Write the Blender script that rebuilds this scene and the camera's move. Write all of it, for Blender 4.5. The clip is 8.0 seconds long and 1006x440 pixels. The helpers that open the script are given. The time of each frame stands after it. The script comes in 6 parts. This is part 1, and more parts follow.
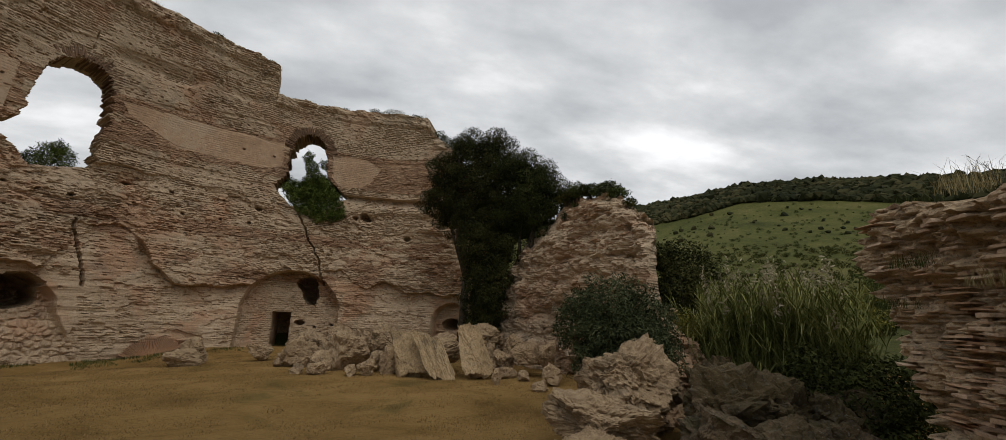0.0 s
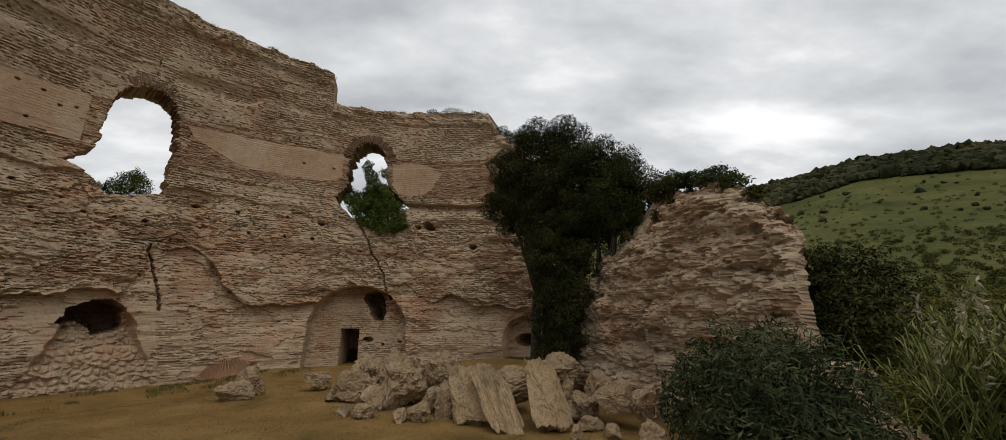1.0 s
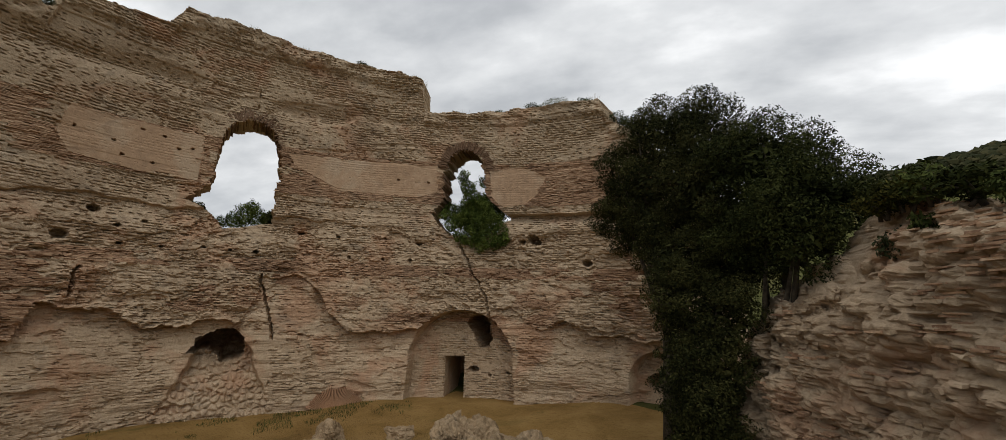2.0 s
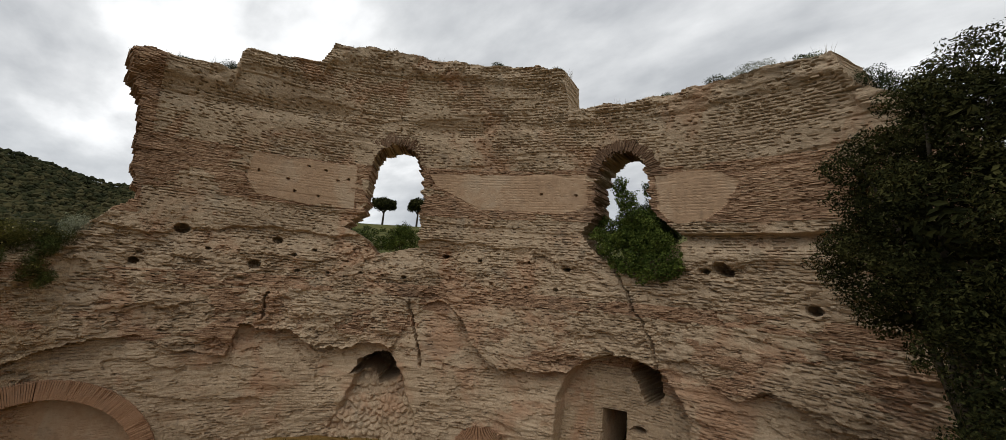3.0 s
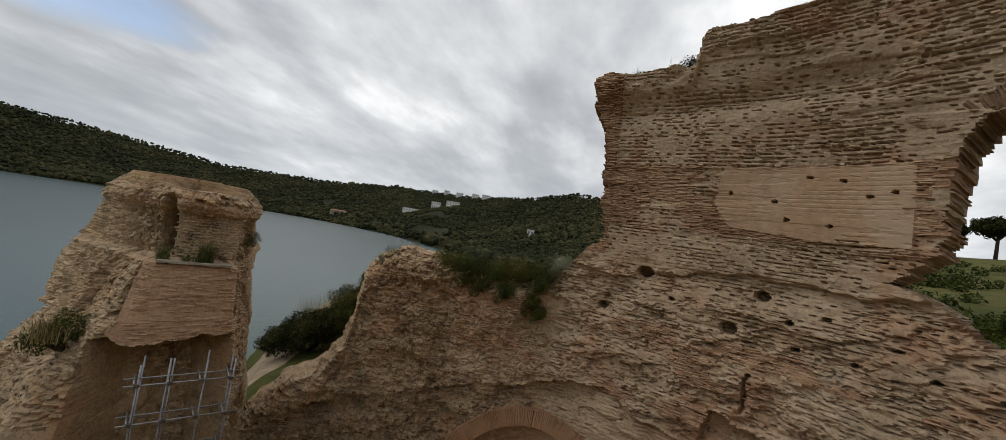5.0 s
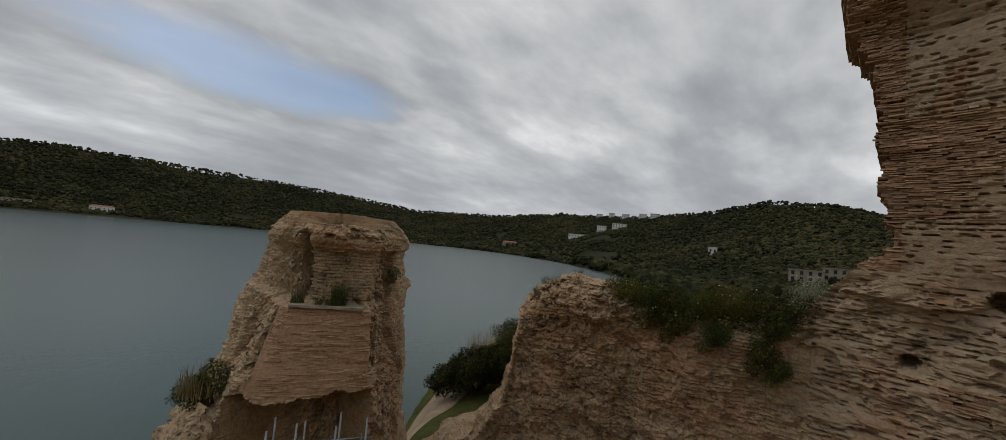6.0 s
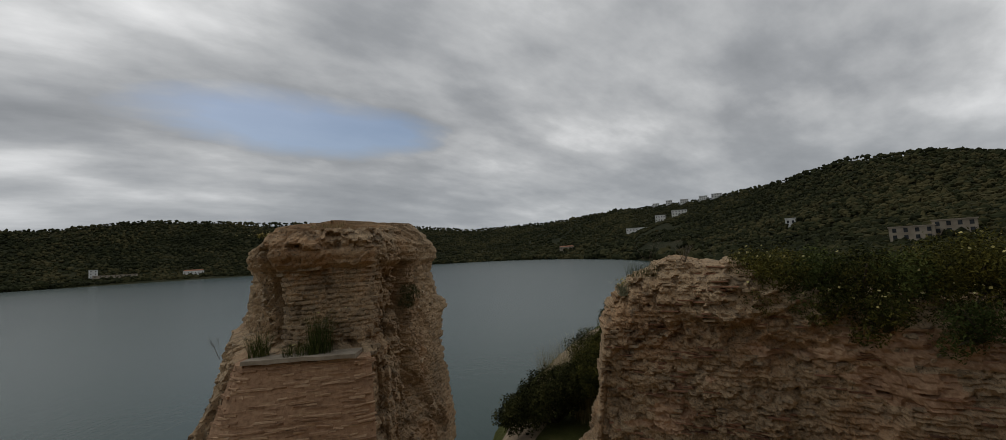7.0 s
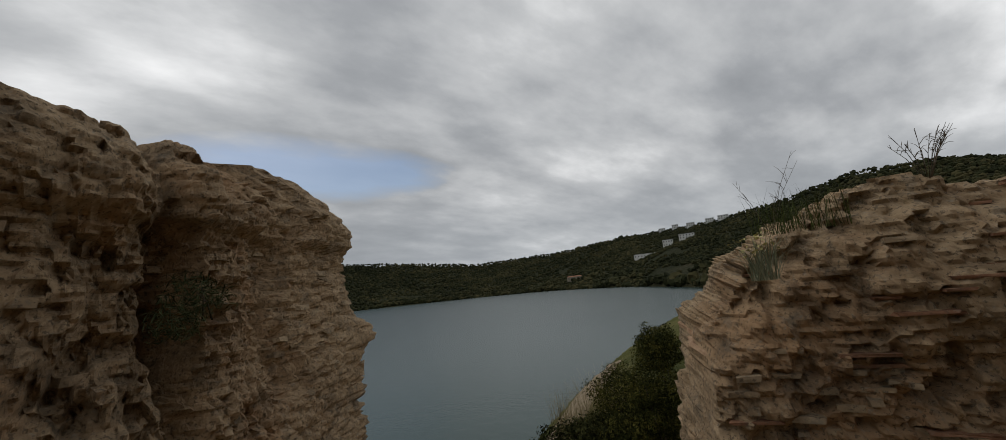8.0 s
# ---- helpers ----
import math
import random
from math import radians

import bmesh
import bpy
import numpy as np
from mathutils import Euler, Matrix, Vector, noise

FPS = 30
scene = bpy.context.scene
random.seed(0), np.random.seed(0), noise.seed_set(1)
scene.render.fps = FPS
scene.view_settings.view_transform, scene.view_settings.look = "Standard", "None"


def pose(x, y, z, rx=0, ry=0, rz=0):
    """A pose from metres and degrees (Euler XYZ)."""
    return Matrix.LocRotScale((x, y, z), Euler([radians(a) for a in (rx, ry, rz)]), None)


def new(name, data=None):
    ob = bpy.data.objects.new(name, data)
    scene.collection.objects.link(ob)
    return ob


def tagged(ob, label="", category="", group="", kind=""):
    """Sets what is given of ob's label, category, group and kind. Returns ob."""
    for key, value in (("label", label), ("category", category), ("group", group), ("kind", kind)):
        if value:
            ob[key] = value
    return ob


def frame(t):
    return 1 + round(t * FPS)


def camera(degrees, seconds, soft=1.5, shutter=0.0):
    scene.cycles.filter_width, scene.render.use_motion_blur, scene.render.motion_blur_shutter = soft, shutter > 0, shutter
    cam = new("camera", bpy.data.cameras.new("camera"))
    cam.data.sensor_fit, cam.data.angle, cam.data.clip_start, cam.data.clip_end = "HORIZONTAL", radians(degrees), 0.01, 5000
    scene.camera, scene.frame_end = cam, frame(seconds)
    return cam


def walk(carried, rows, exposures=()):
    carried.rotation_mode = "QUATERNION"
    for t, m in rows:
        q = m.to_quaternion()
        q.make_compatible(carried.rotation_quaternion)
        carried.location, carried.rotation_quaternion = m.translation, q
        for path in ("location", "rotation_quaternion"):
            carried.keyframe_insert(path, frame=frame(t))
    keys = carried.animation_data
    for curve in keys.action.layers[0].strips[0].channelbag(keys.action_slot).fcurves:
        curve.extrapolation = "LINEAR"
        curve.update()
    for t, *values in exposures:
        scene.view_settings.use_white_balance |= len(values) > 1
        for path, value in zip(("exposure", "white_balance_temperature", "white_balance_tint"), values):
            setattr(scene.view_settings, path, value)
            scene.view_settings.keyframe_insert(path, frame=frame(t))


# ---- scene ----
cam = camera(101.2, 8.0, soft=0.6)
ROWS = [
    (0.0, 0.189, 1.139, 1.969, 103.39, -1.32, 1.82),
    (0.5, 0.295, 2.583, 2.411, 103.09, -1.13, 7.06),
    (1.0, 0.249, 3.986, 2.947, 102.87, -0.60, 12.92),
    (2.5, 0.130, 10.114, 6.173, 99.62, -2.64, 44.18),
    (3.0, -0.827, 11.944, 7.383, 97.56, -4.13, 58.27),
    (3.5, -2.174, 13.023, 8.185, 95.65, -6.05, 73.26),
    (4.0, -3.770, 13.712, 8.559, 93.88, -7.85, 89.79),
    (4.5, -5.498, 13.893, 8.635, 92.83, -8.97, 106.99),
    (5.0, -7.467, 13.618, 8.620, 92.94, -9.01, 124.78),
    (5.2, -8.012, 13.111, 8.649, 92.93, -8.94, 130.33),
    (6.3, -10.919, 10.167, 8.451, 93.83, -2.88, 151.89),
    (6.5, -11.341, 9.524, 8.368, 94.02, -1.18, 153.72),
    (7.0, -12.267, 7.635, 8.093, 94.82, 3.24, 155.74),
    (7.5, -13.319, 5.463, 7.726, 96.56, 6.22, 155.96),
    (8.0, -14.778, 3.152, 7.293, 99.56, 6.01, 156.76),
]
walk(cam, [(t, pose(*p)) for t, *p in ROWS], exposures=[(0.0, 0.58), (2.5, 0.76), (3.5, 0.72), (5.0, 0.70), (6.5, 0.08), (7.5, 0.04), (8.0, 0.20)])

# ---------------------------------------------------------------- world, sun
LAKE_Z = -2.5


def make_world():
    w = bpy.data.worlds.new("sky")
    scene.world = w
    w.use_nodes = True
    nt = w.node_tree
    nt.nodes.clear()
    N = lambda t, **k: node(nt, t, **k)
    co = N("ShaderNodeTexCoord")
    sep = N("ShaderNodeSeparateXYZ")
    nt.links.new(co.outputs["Generated"], sep.inputs[0])
    zz = math_node(nt, "ADD", math_node(nt, "MAXIMUM", sep.outputs[2], 0.0), 0.24)
    px = math_node(nt, "DIVIDE", sep.outputs[0], zz)
    py = math_node(nt, "DIVIDE", sep.outputs[1], zz)
    # the cloud deck is drawn out along one wind direction
    ca, sa = math.cos(radians(15)), math.sin(radians(15))
    u = math_node(nt, "ADD", math_node(nt, "MULTIPLY", px, ca), math_node(nt, "MULTIPLY", py, sa))
    v = math_node(nt, "SUBTRACT", math_node(nt, "MULTIPLY", py, ca), math_node(nt, "MULTIPLY", px, sa))
    comb = N("ShaderNodeCombineXYZ")
    nt.links.new(math_node(nt, "MULTIPLY", u, 0.62), comb.inputs[0])
    nt.links.new(math_node(nt, "MULTIPLY", v, 1.0), comb.inputs[1])
    n1 = N("ShaderNodeTexNoise")
    n1.inputs["Scale"].default_value, n1.inputs["Detail"].default_value = 0.8, 4.0
    n1.inputs["Roughness"].default_value, n1.inputs["Distortion"].default_value = 0.5, 0.25
    n2 = N("ShaderNodeTexNoise")
    n2.inputs["Scale"].default_value, n2.inputs["Detail"].default_value, n2.inputs["Roughness"].default_value = 2.6, 8.0, 0.55
    for n in (n1, n2):
        nt.links.new(comb.outputs[0], n.inputs["Vector"])
    mixv = math_node(nt, "ADD", math_node(nt, "MULTIPLY", n1.outputs["Fac"], 0.6), math_node(nt, "MULTIPLY", n2.outputs["Fac"], 0.4))
    cloud = ramp(nt, mixv, [(0.33, (0.185, 0.197, 0.212)), (0.44, (0.29, 0.302, 0.318)), (0.52, (0.43, 0.44, 0.45)), (0.62, (0.72, 0.725, 0.73))])
    sky = N("ShaderNodeTexSky")
    sky.sky_type, sky.sun_disc = "NISHITA", False
    sky.sun_elevation, sky.sun_rotation = radians(52), radians(150)
    skyc = N("ShaderNodeVectorMath", operation="SCALE")
    nt.links.new(sky.outputs[0], skyc.inputs[0])
    skyc.inputs["Scale"].default_value = 0.075
    # gaps in the deck, clearest over the far side of the lake
    ex = math_node(nt, "POWER", math_node(nt, "DIVIDE", math_node(nt, "ADD", sep.outputs[0], -0.02), 0.27), 2.0)
    ez = math_node(nt, "POWER", math_node(nt, "DIVIDE", math_node(nt, "SUBTRACT", math_node(nt, "ADD", sep.outputs[2], math_node(nt, "MULTIPLY", sep.outputs[0], -0.05)), 0.295), 0.062), 2.0)
    south = map_range(nt, sep.outputs[1], -0.3, -0.7)
    wisp = math_node(nt, "MULTIPLY", math_node(nt, "SUBTRACT", n2.outputs["Fac"], 0.5), 3.0)
    near = map_range(nt, math_node(nt, "ADD", math_node(nt, "ADD", ex, ez), wisp), 1.3, 0.3)
    gap = math_node(nt, "MULTIPLY", math_node(nt, "MULTIPLY", near, south), 0.70)
    mix = mix_rgb(nt, gap, cloud, skyc.outputs[0])
    # pale haze band on the horizon
    hz = map_range(nt, sep.outputs[2], 0.26, 0.0)
    mix2 = mix_rgb(nt, math_node(nt, "MULTIPLY", hz, 0.62), mix, (0.31, 0.335, 0.36))
    bg = N("ShaderNodeBackground")
    nt.links.new(mix2, bg.inputs["Color"])
    bg.inputs["Strength"].default_value = SKY
    out = N("ShaderNodeOutputWorld")
    nt.links.new(bg.outputs[0], out.inputs[0])


def node(nt, kind, operation="", data_type="", blend_type="", interpolation_type=""):
    n = nt.nodes.new(kind)
    if operation:
        n.operation = operation
    if data_type:
        n.data_type = data_type
    if blend_type:
        n.blend_type = blend_type
    if interpolation_type:
        n.interpolation_type = interpolation_type
    return n


def put(nt, socket, value):
    if isinstance(value, (int, float)):
        socket.default_value = value
    elif isinstance(value, tuple):
        socket.default_value = (*value, 1.0) if len(value) == 3 and socket.type == "RGBA" else value
    else:
        nt.links.new(value, socket)


def math_node(nt, op, a, b=0.0):
    n = node(nt, "ShaderNodeMath", operation=op)
    put(nt, n.inputs[0], a)
    put(nt, n.inputs[1], b)
    return n.outputs[0]


def map_range(nt, v, a, b, c=0.0, d=1.0):
    n = node(nt, "ShaderNodeMapRange", interpolation_type="SMOOTHSTEP") if a < b else node(nt, "ShaderNodeMapRange")
    put(nt, n.inputs[0], v)
    for i, x in enumerate((a, b, c, d)):
        n.inputs[i + 1].default_value = x
    return n.outputs[0]


def ramp(nt, v, stops):
    n = node(nt, "ShaderNodeValToRGB")
    put(nt, n.inputs[0], v)
    e = n.color_ramp.elements
    while len(e) < len(stops):
        e.new(0.5)
    for el, (p, c) in zip(e, stops):
        el.position, el.color = p, (*c, 1.0)
    return n.outputs[0]


def mix_rgb(nt, f, a, b, how="MIX"):
    n = node(nt, "ShaderNodeMix", data_type="RGBA", blend_type=how)
    put(nt, n.inputs[0], f)
    put(nt, n.inputs[6], a)
    put(nt, n.inputs[7], b)
    return n.outputs[2]


SKY = 1.08
make_world()
sun = new("sun", bpy.data.lights.new("sun", "SUN"))
sun.data.energy, sun.data.angle, sun.data.color = 0.35, radians(40), (1.0, 0.95, 0.88)
sun.rotation_euler = (radians(38), 0, radians(30))
sun.location = (0, 0, 60)


# ---------------------------------------------------------------- materials
def noise_tex(nt, scale, detail=4.0, rough=0.55, vec=None, dist=0.0):
    n = node(nt, "ShaderNodeTexNoise")
    n.inputs["Scale"].default_value, n.inputs["Detail"].default_value = scale, detail
    n.inputs["Roughness"].default_value, n.inputs["Distortion"].default_value = rough, dist
    if vec is not None:
        nt.links.new(vec, n.inputs["Vector"])
    return n.outputs["Fac"]


def material(name, build, rough=0.9, metal=0.0, spec=0.25):
    m = bpy.data.materials.new(name)
    m.use_nodes = True
    nt = m.node_tree
    b = nt.nodes["Principled BSDF"]
    b.inputs["Roughness"].default_value, b.inputs["Metallic"].default_value = rough, metal
    b.inputs["Specular IOR Level"].default_value = spec
    geo = node(nt, "ShaderNodeNewGeometry")
    build(nt, b, geo)
    return m


def bump(nt, b, height, strength, dist):
    n = node(nt, "ShaderNodeBump")
    n.inputs["Strength"].default_value, n.inputs["Distance"].default_value = strength, dist
    nt.links.new(height, n.inputs["Height"])
    nt.links.new(n.outputs[0], b.inputs["Normal"])


def stone(name, dark, mid, light, stain=(0.09, 0.085, 0.075), stain_amount=0.55, grain=9.0, island=0.0, warm=None, lichen=0.0, bump_d=0.03, layer=1.0):
    """Weathered masonry: two scales of tone, stains, grain and relief."""
    def build(nt, b, geo):
        P = geo.outputs["Position"]
        big = noise_tex(nt, 0.45, 5, 0.6, P)
        fine = noise_tex(nt, grain, 6, 0.65, P)
        tone = math_node(nt, "ADD", math_node(nt, "MULTIPLY", big, 0.45), math_node(nt, "MULTIPLY", fine, 0.55))
        if island:
            tone = math_node(nt, "ADD", tone, math_node(nt, "MULTIPLY", math_node(nt, "SUBTRACT", geo.outputs["Random Per Island"], 0.5), island))
        col = ramp(nt, tone, [(0.30, dark), (0.50, mid), (0.68, light)])
        if warm:
            w = map_range(nt, noise_tex(nt, 0.36, 5, 0.65, P, 0.5), 0.49, 0.64)
            col = mix_rgb(nt, math_node(nt, "MULTIPLY", w, 0.62), col, warm)
        s = map_range(nt, noise_tex(nt, 0.9, 7, 0.68, P, 0.6), 0.52, 0.70)
        col = mix_rgb(nt, math_node(nt, "MULTIPLY", s, stain_amount), col, stain)
        if lichen:
            l1 = map_range(nt, noise_tex(nt, 5.5, 6, 0.7, P), 0.56, 0.64)
            col = mix_rgb(nt, math_node(nt, "MULTIPLY", l1, lichen), col, (0.16, 0.155, 0.13))
            l2 = map_range(nt, noise_tex(nt, 3.1, 6, 0.7, P, 1.0), 0.63, 0.70)
            col = mix_rgb(nt, math_node(nt, "MULTIPLY", l2, lichen), col, (0.20, 0.125, 0.03))
            l4 = map_range(nt, noise_tex(nt, 34.0, 4, 0.6, P), 0.55, 0.63)
            col = mix_rgb(nt, math_node(nt, "MULTIPLY", l4, min(1.0, lichen * 1.5)), col, (0.05, 0.044, 0.035))
            l5 = map_range(nt, noise_tex(nt, 21.0, 5, 0.65, P, 0.4), 0.60, 0.68)
            col = mix_rgb(nt, math_node(nt, "MULTIPLY", l5, min(1.0, lichen * 1.2)), col, (0.40, 0.36, 0.29))
            l3 = map_range(nt, noise_tex(nt, 2.0, 7, 0.75, P, 0.5), 0.50, 0.62)
            col = mix_rgb(nt, math_node(nt, "MULTIPLY", l3, lichen), col, (0.045, 0.043, 0.036))
        put(nt, b.inputs["Base Color"], col)
        mp = node(nt, "ShaderNodeMapping")
        mp.inputs["Scale"].default_value = (1.0, 1.0, layer)
        nt.links.new(P, mp.inputs[0])
        bed = noise_tex(nt, 3.2, 5, 0.62, mp.outputs[0])
        h = math_node(nt, "ADD", math_node(nt, "MULTIPLY", noise_tex(nt, grain * 2.0, 7, 0.75, P), 1.0), math_node(nt, "MULTIPLY", bed, 0.4))
        bump(nt, b, h, 1.0, bump_d)
    return material(name, build, 0.95)


def plain(name, a, c, scale=4.0, rough=0.85, metal=0.0, island=False, spec=0.25, bumpd=0.0):
    def build(nt, b, geo):
        f = geo.outputs["Random Per Island"] if island else noise_tex(nt, scale, 5, 0.6, geo.outputs["Position"])
        put(nt, b.inputs["Base Color"], ramp(nt, f, [(0.15 if island else 0.35, a), (0.85 if island else 0.65, c)]))
        if bumpd:
            bump(nt, b, noise_tex(nt, scale * 3, 6, 0.6, geo.outputs["Position"]), 0.7, bumpd)
    return material(name, build, rough, metal, spec)


def leaf(name, a, mid, c, clump=0.9):
    """Foliage: each leaf has its own tone, and each branch its own tint."""
    def build(nt, b, geo):
        own = math_node(nt, "MULTIPLY", geo.outputs["Random Per Island"], 0.4)
        f = math_node(nt, "ADD", own, math_node(nt, "SUBTRACT", math_node(nt, "MULTIPLY", noise_tex(nt, clump, 4, 0.6, geo.outputs["Position"]), 1.1), 0.25))
        col = ramp(nt, f, [(0.28, a), (0.5, mid), (0.74, c)])
        put(nt, b.inputs["Base Color"], col)
        put(nt, b.inputs["Transmission Weight"], 0.0)
    return material(name, build, 0.85, 0.0, 0.04)


M_CORE = stone("old_mortar_core", (0.31, 0.222, 0.142), (0.52, 0.392, 0.262), (0.65, 0.515, 0.36), grain=12.0, warm=(0.47, 0.265, 0.155), stain_amount=0.34, bump_d=0.05, layer=1.6)
M_LOW = stone("low_wall_core", (0.23, 0.165, 0.10), (0.49, 0.36, 0.225), (0.64, 0.49, 0.325), grain=12.0, warm=(0.46, 0.27, 0.145), lichen=0.30, stain=(0.10, 0.082, 0.06), stain_amount=0.42, bump_d=0.03, layer=1.0)
M_TUFF = stone("tuff_block", (0.27, 0.195, 0.125), (0.49, 0.37, 0.245), (0.64, 0.505, 0.35), grain=12.0, island=0.22, warm=(0.50, 0.29, 0.175), stain_amount=0.40, bump_d=0.03)
M_BRICK = stone("roman_brick", (0.22, 0.13, 0.078), (0.44, 0.28, 0.172), (0.58, 0.41, 0.265), grain=16.0, island=0.25, stain_amount=0.30, bump_d=0.015)
M_PALEBRICK = stone("pale_brick", (0.24, 0.155, 0.10), (0.46, 0.325, 0.22), (0.62, 0.47, 0.33), grain=16.0, island=0.4, lichen=0.15, stain_amount=0.35, bump_d=0.012)
M_PLASTER = stone("worn_plaster", (0.34, 0.23, 0.145), (0.48, 0.325, 0.205), (0.57, 0.42, 0.285), grain=5.0, stain_amount=0.22, warm=(0.52, 0.41, 0.29), bump_d=0.02)
M_LICHEN = stone("lichen_stone", (0.20, 0.142, 0.085), (0.47, 0.338, 0.205), (0.63, 0.475, 0.305), grain=12.0, warm=(0.45, 0.26, 0.13), lichen=0.40, stain=(0.085, 0.070, 0.050), stain_amount=0.36, bump_d=0.035, layer=1.0)
M_REDBRICK = stone("broken_red_brick", (0.11, 0.056, 0.034), (0.25, 0.125, 0.07), (0.37, 0.215, 0.13), grain=16.0, island=0.4, lichen=0.2, stain_amount=0.3, bump_d=0.01)
M_LBLOCK = stone("lichen_block", (0.19, 0.138, 0.085), (0.38, 0.28, 0.175), (0.52, 0.40, 0.26), grain=12.0, island=0.35, lichen=0.40, stain_amount=0.35, bump_d=0.02)
M_ROCK = stone("fallen_rock", (0.17, 0.115, 0.062), (0.38, 0.27, 0.158), (0.54, 0.41, 0.262), grain=9.0, stain=(0.085, 0.065, 0.045), stain_amount=0.6, lichen=0.10, bump_d=0.05)
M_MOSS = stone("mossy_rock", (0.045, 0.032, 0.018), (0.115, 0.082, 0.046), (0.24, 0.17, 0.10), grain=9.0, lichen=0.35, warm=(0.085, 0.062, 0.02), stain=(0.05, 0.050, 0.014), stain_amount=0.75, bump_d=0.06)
M_SLABROCK = stone("fallen_vault_slab", (0.20, 0.138, 0.072), (0.42, 0.298, 0.165), (0.56, 0.42, 0.25), grain=13.0, lichen=0.22, stain=(0.10, 0.075, 0.045), stain_amount=0.7, bump_d=0.03)
M_DARKBRICK = stone("sooty_brick", (0.085, 0.052, 0.033), (0.19, 0.115, 0.07), (0.32, 0.215, 0.14), grain=16.0, island=0.4, stain_amount=0.4, bump_d=0.015)
M_RING = stone("arch_brick", (0.24, 0.13, 0.072), (0.41, 0.235, 0.135), (0.50, 0.31, 0.19), grain=18.0, island=0.3, stain_amount=0.2, bump_d=0.008)


def dry_grass(nt, b, geo):
    P = geo.outputs["Position"]
    f = math_node(nt, "ADD", math_node(nt, "MULTIPLY", noise_tex(nt, 0.5, 5, 0.6, P, 0.5), 0.6), math_node(nt, "MULTIPLY", noise_tex(nt, 24.0, 6, 0.8, P), 0.4))
    col = ramp(nt, f, [(0.33, (0.16, 0.096, 0.028)), (0.47, (0.34, 0.208, 0.070)), (0.66, (0.48, 0.305, 0.115))])
    g = map_range(nt, noise_tex(nt, 0.28, 5, 0.65, P, 0.8), 0.54, 0.70)
    col = mix_rgb(nt, math_node(nt, "MULTIPLY", g, 0.6), col, (0.11, 0.105, 0.032))
    mp = node(nt, "ShaderNodeMapping")
    mp.inputs["Rotation"].default_value, mp.inputs["Scale"].default_value = (0.0, 0.0, 0.5), (3.0, 14.0, 1.0)
    nt.links.new(P, mp.inputs[0])
    st = map_range(nt, noise_tex(nt, 1.6, 5, 0.7, mp.outputs[0], 0.6), 0.50, 0.66)
    col = mix_rgb(nt, math_node(nt, "MULTIPLY", st, 0.55), col, (0.17, 0.10, 0.036))
    put(nt, b.inputs["Base Color"], col)
    bump(nt, b, noise_tex(nt, 14.0, 8, 0.8, P), 1.0, 0.10)


def meadow(nt, b, geo):
    P = geo.outputs["Position"]
    f = math_node(nt, "ADD", math_node(nt, "MULTIPLY", noise_tex(nt, 0.045, 6, 0.65, P, 0.6), 0.6), math_node(nt, "MULTIPLY", noise_tex(nt, 0.9, 6, 0.7, P), 0.4))
    col = ramp(nt, f, [(0.36, (0.046, 0.052, 0.014)), (0.5, (0.090, 0.094, 0.026)), (0.64, (0.150, 0.132, 0.048))])
    put(nt, b.inputs["Base Color"], col)
    bump(nt, b, noise_tex(nt, 4.0, 8, 0.75, P), 1.0, 0.25)


def far_slope(nt, b, geo):
    P = geo.outputs["Position"]
    f = math_node(nt, "ADD", math_node(nt, "MULTIPLY", noise_tex(nt, 0.012, 6, 0.65, P, 0.6), 0.55), math_node(nt, "MULTIPLY", noise_tex(nt, 0.12, 6, 0.7, P), 0.45))
    col = ramp(nt, f, [(0.36, (0.018, 0.022, 0.010)), (0.50, (0.030, 0.033, 0.015)), (0.62, (0.052, 0.048, 0.024)), (0.70, (0.13, 0.105, 0.068))])
    put(nt, b.inputs["Base Color"], col)
    bump(nt, b, noise_tex(nt, 0.5, 8, 0.75, P), 1.0, 2.0)


def lake_water(nt, b, geo):
    P = geo.outputs["Position"]
    put(nt, b.inputs["Base Color"], ramp(nt, noise_tex(nt, 0.006, 4, 0.6, P), [(0.4, (0.036, 0.062, 0.060)), (0.6, (0.048, 0.078, 0.072))]))
    b.inputs["IOR"].default_value = 1.29
    mp = node(nt, "ShaderNodeMapping")
    mp.inputs["Scale"].default_value = (1.0, 0.6, 1.0)
    nt.links.new(P, mp.inputs[0])
    h = math_node(nt, "ADD", noise_tex(nt, 1.1, 4, 0.6, mp.outputs[0]), math_node(nt, "MULTIPLY", noise_tex(nt, 0.05, 3, 0.5, mp.outputs[0]), 1.5))
    bump(nt, b, h, 0.35, 0.12)


M_DRY = material("dry_mown_grass", dry_grass, 1.0, 0.0, 0.1)
M_MEADOW = material("green_meadow", meadow, 1.0, 0.0, 0.1)
M_FAR = material("wooded_slope", far_slope, 1.0, 0.0, 0.1)
M_WATER = material("lake_water", lake_water, 0.25, 0.0, 0.34)
M_SAND = plain("sandy_path", (0.20, 0.15, 0.095), (0.31, 0.24, 0.16), 1.2, 0.95, bumpd=0.02)
M_OAK = leaf("holm_oak_leaf", (0.010, 0.012, 0.0045), (0.028, 0.031, 0.010), (0.075, 0.072, 0.024))
M_IVY = leaf("ivy_leaf", (0.030, 0.046, 0.010), (0.072, 0.102, 0.022), (0.14, 0.17, 0.036), 2.0)
M_EVERGREEN = leaf("evergreen_leaf", (0.010, 0.013, 0.004), (0.024, 0.030, 0.009), (0.062, 0.068, 0.020))
M_BUSH = leaf("oleander_leaf", (0.024, 0.031, 0.014), (0.050, 0.062, 0.028), (0.095, 0.108, 0.050), 2.0)
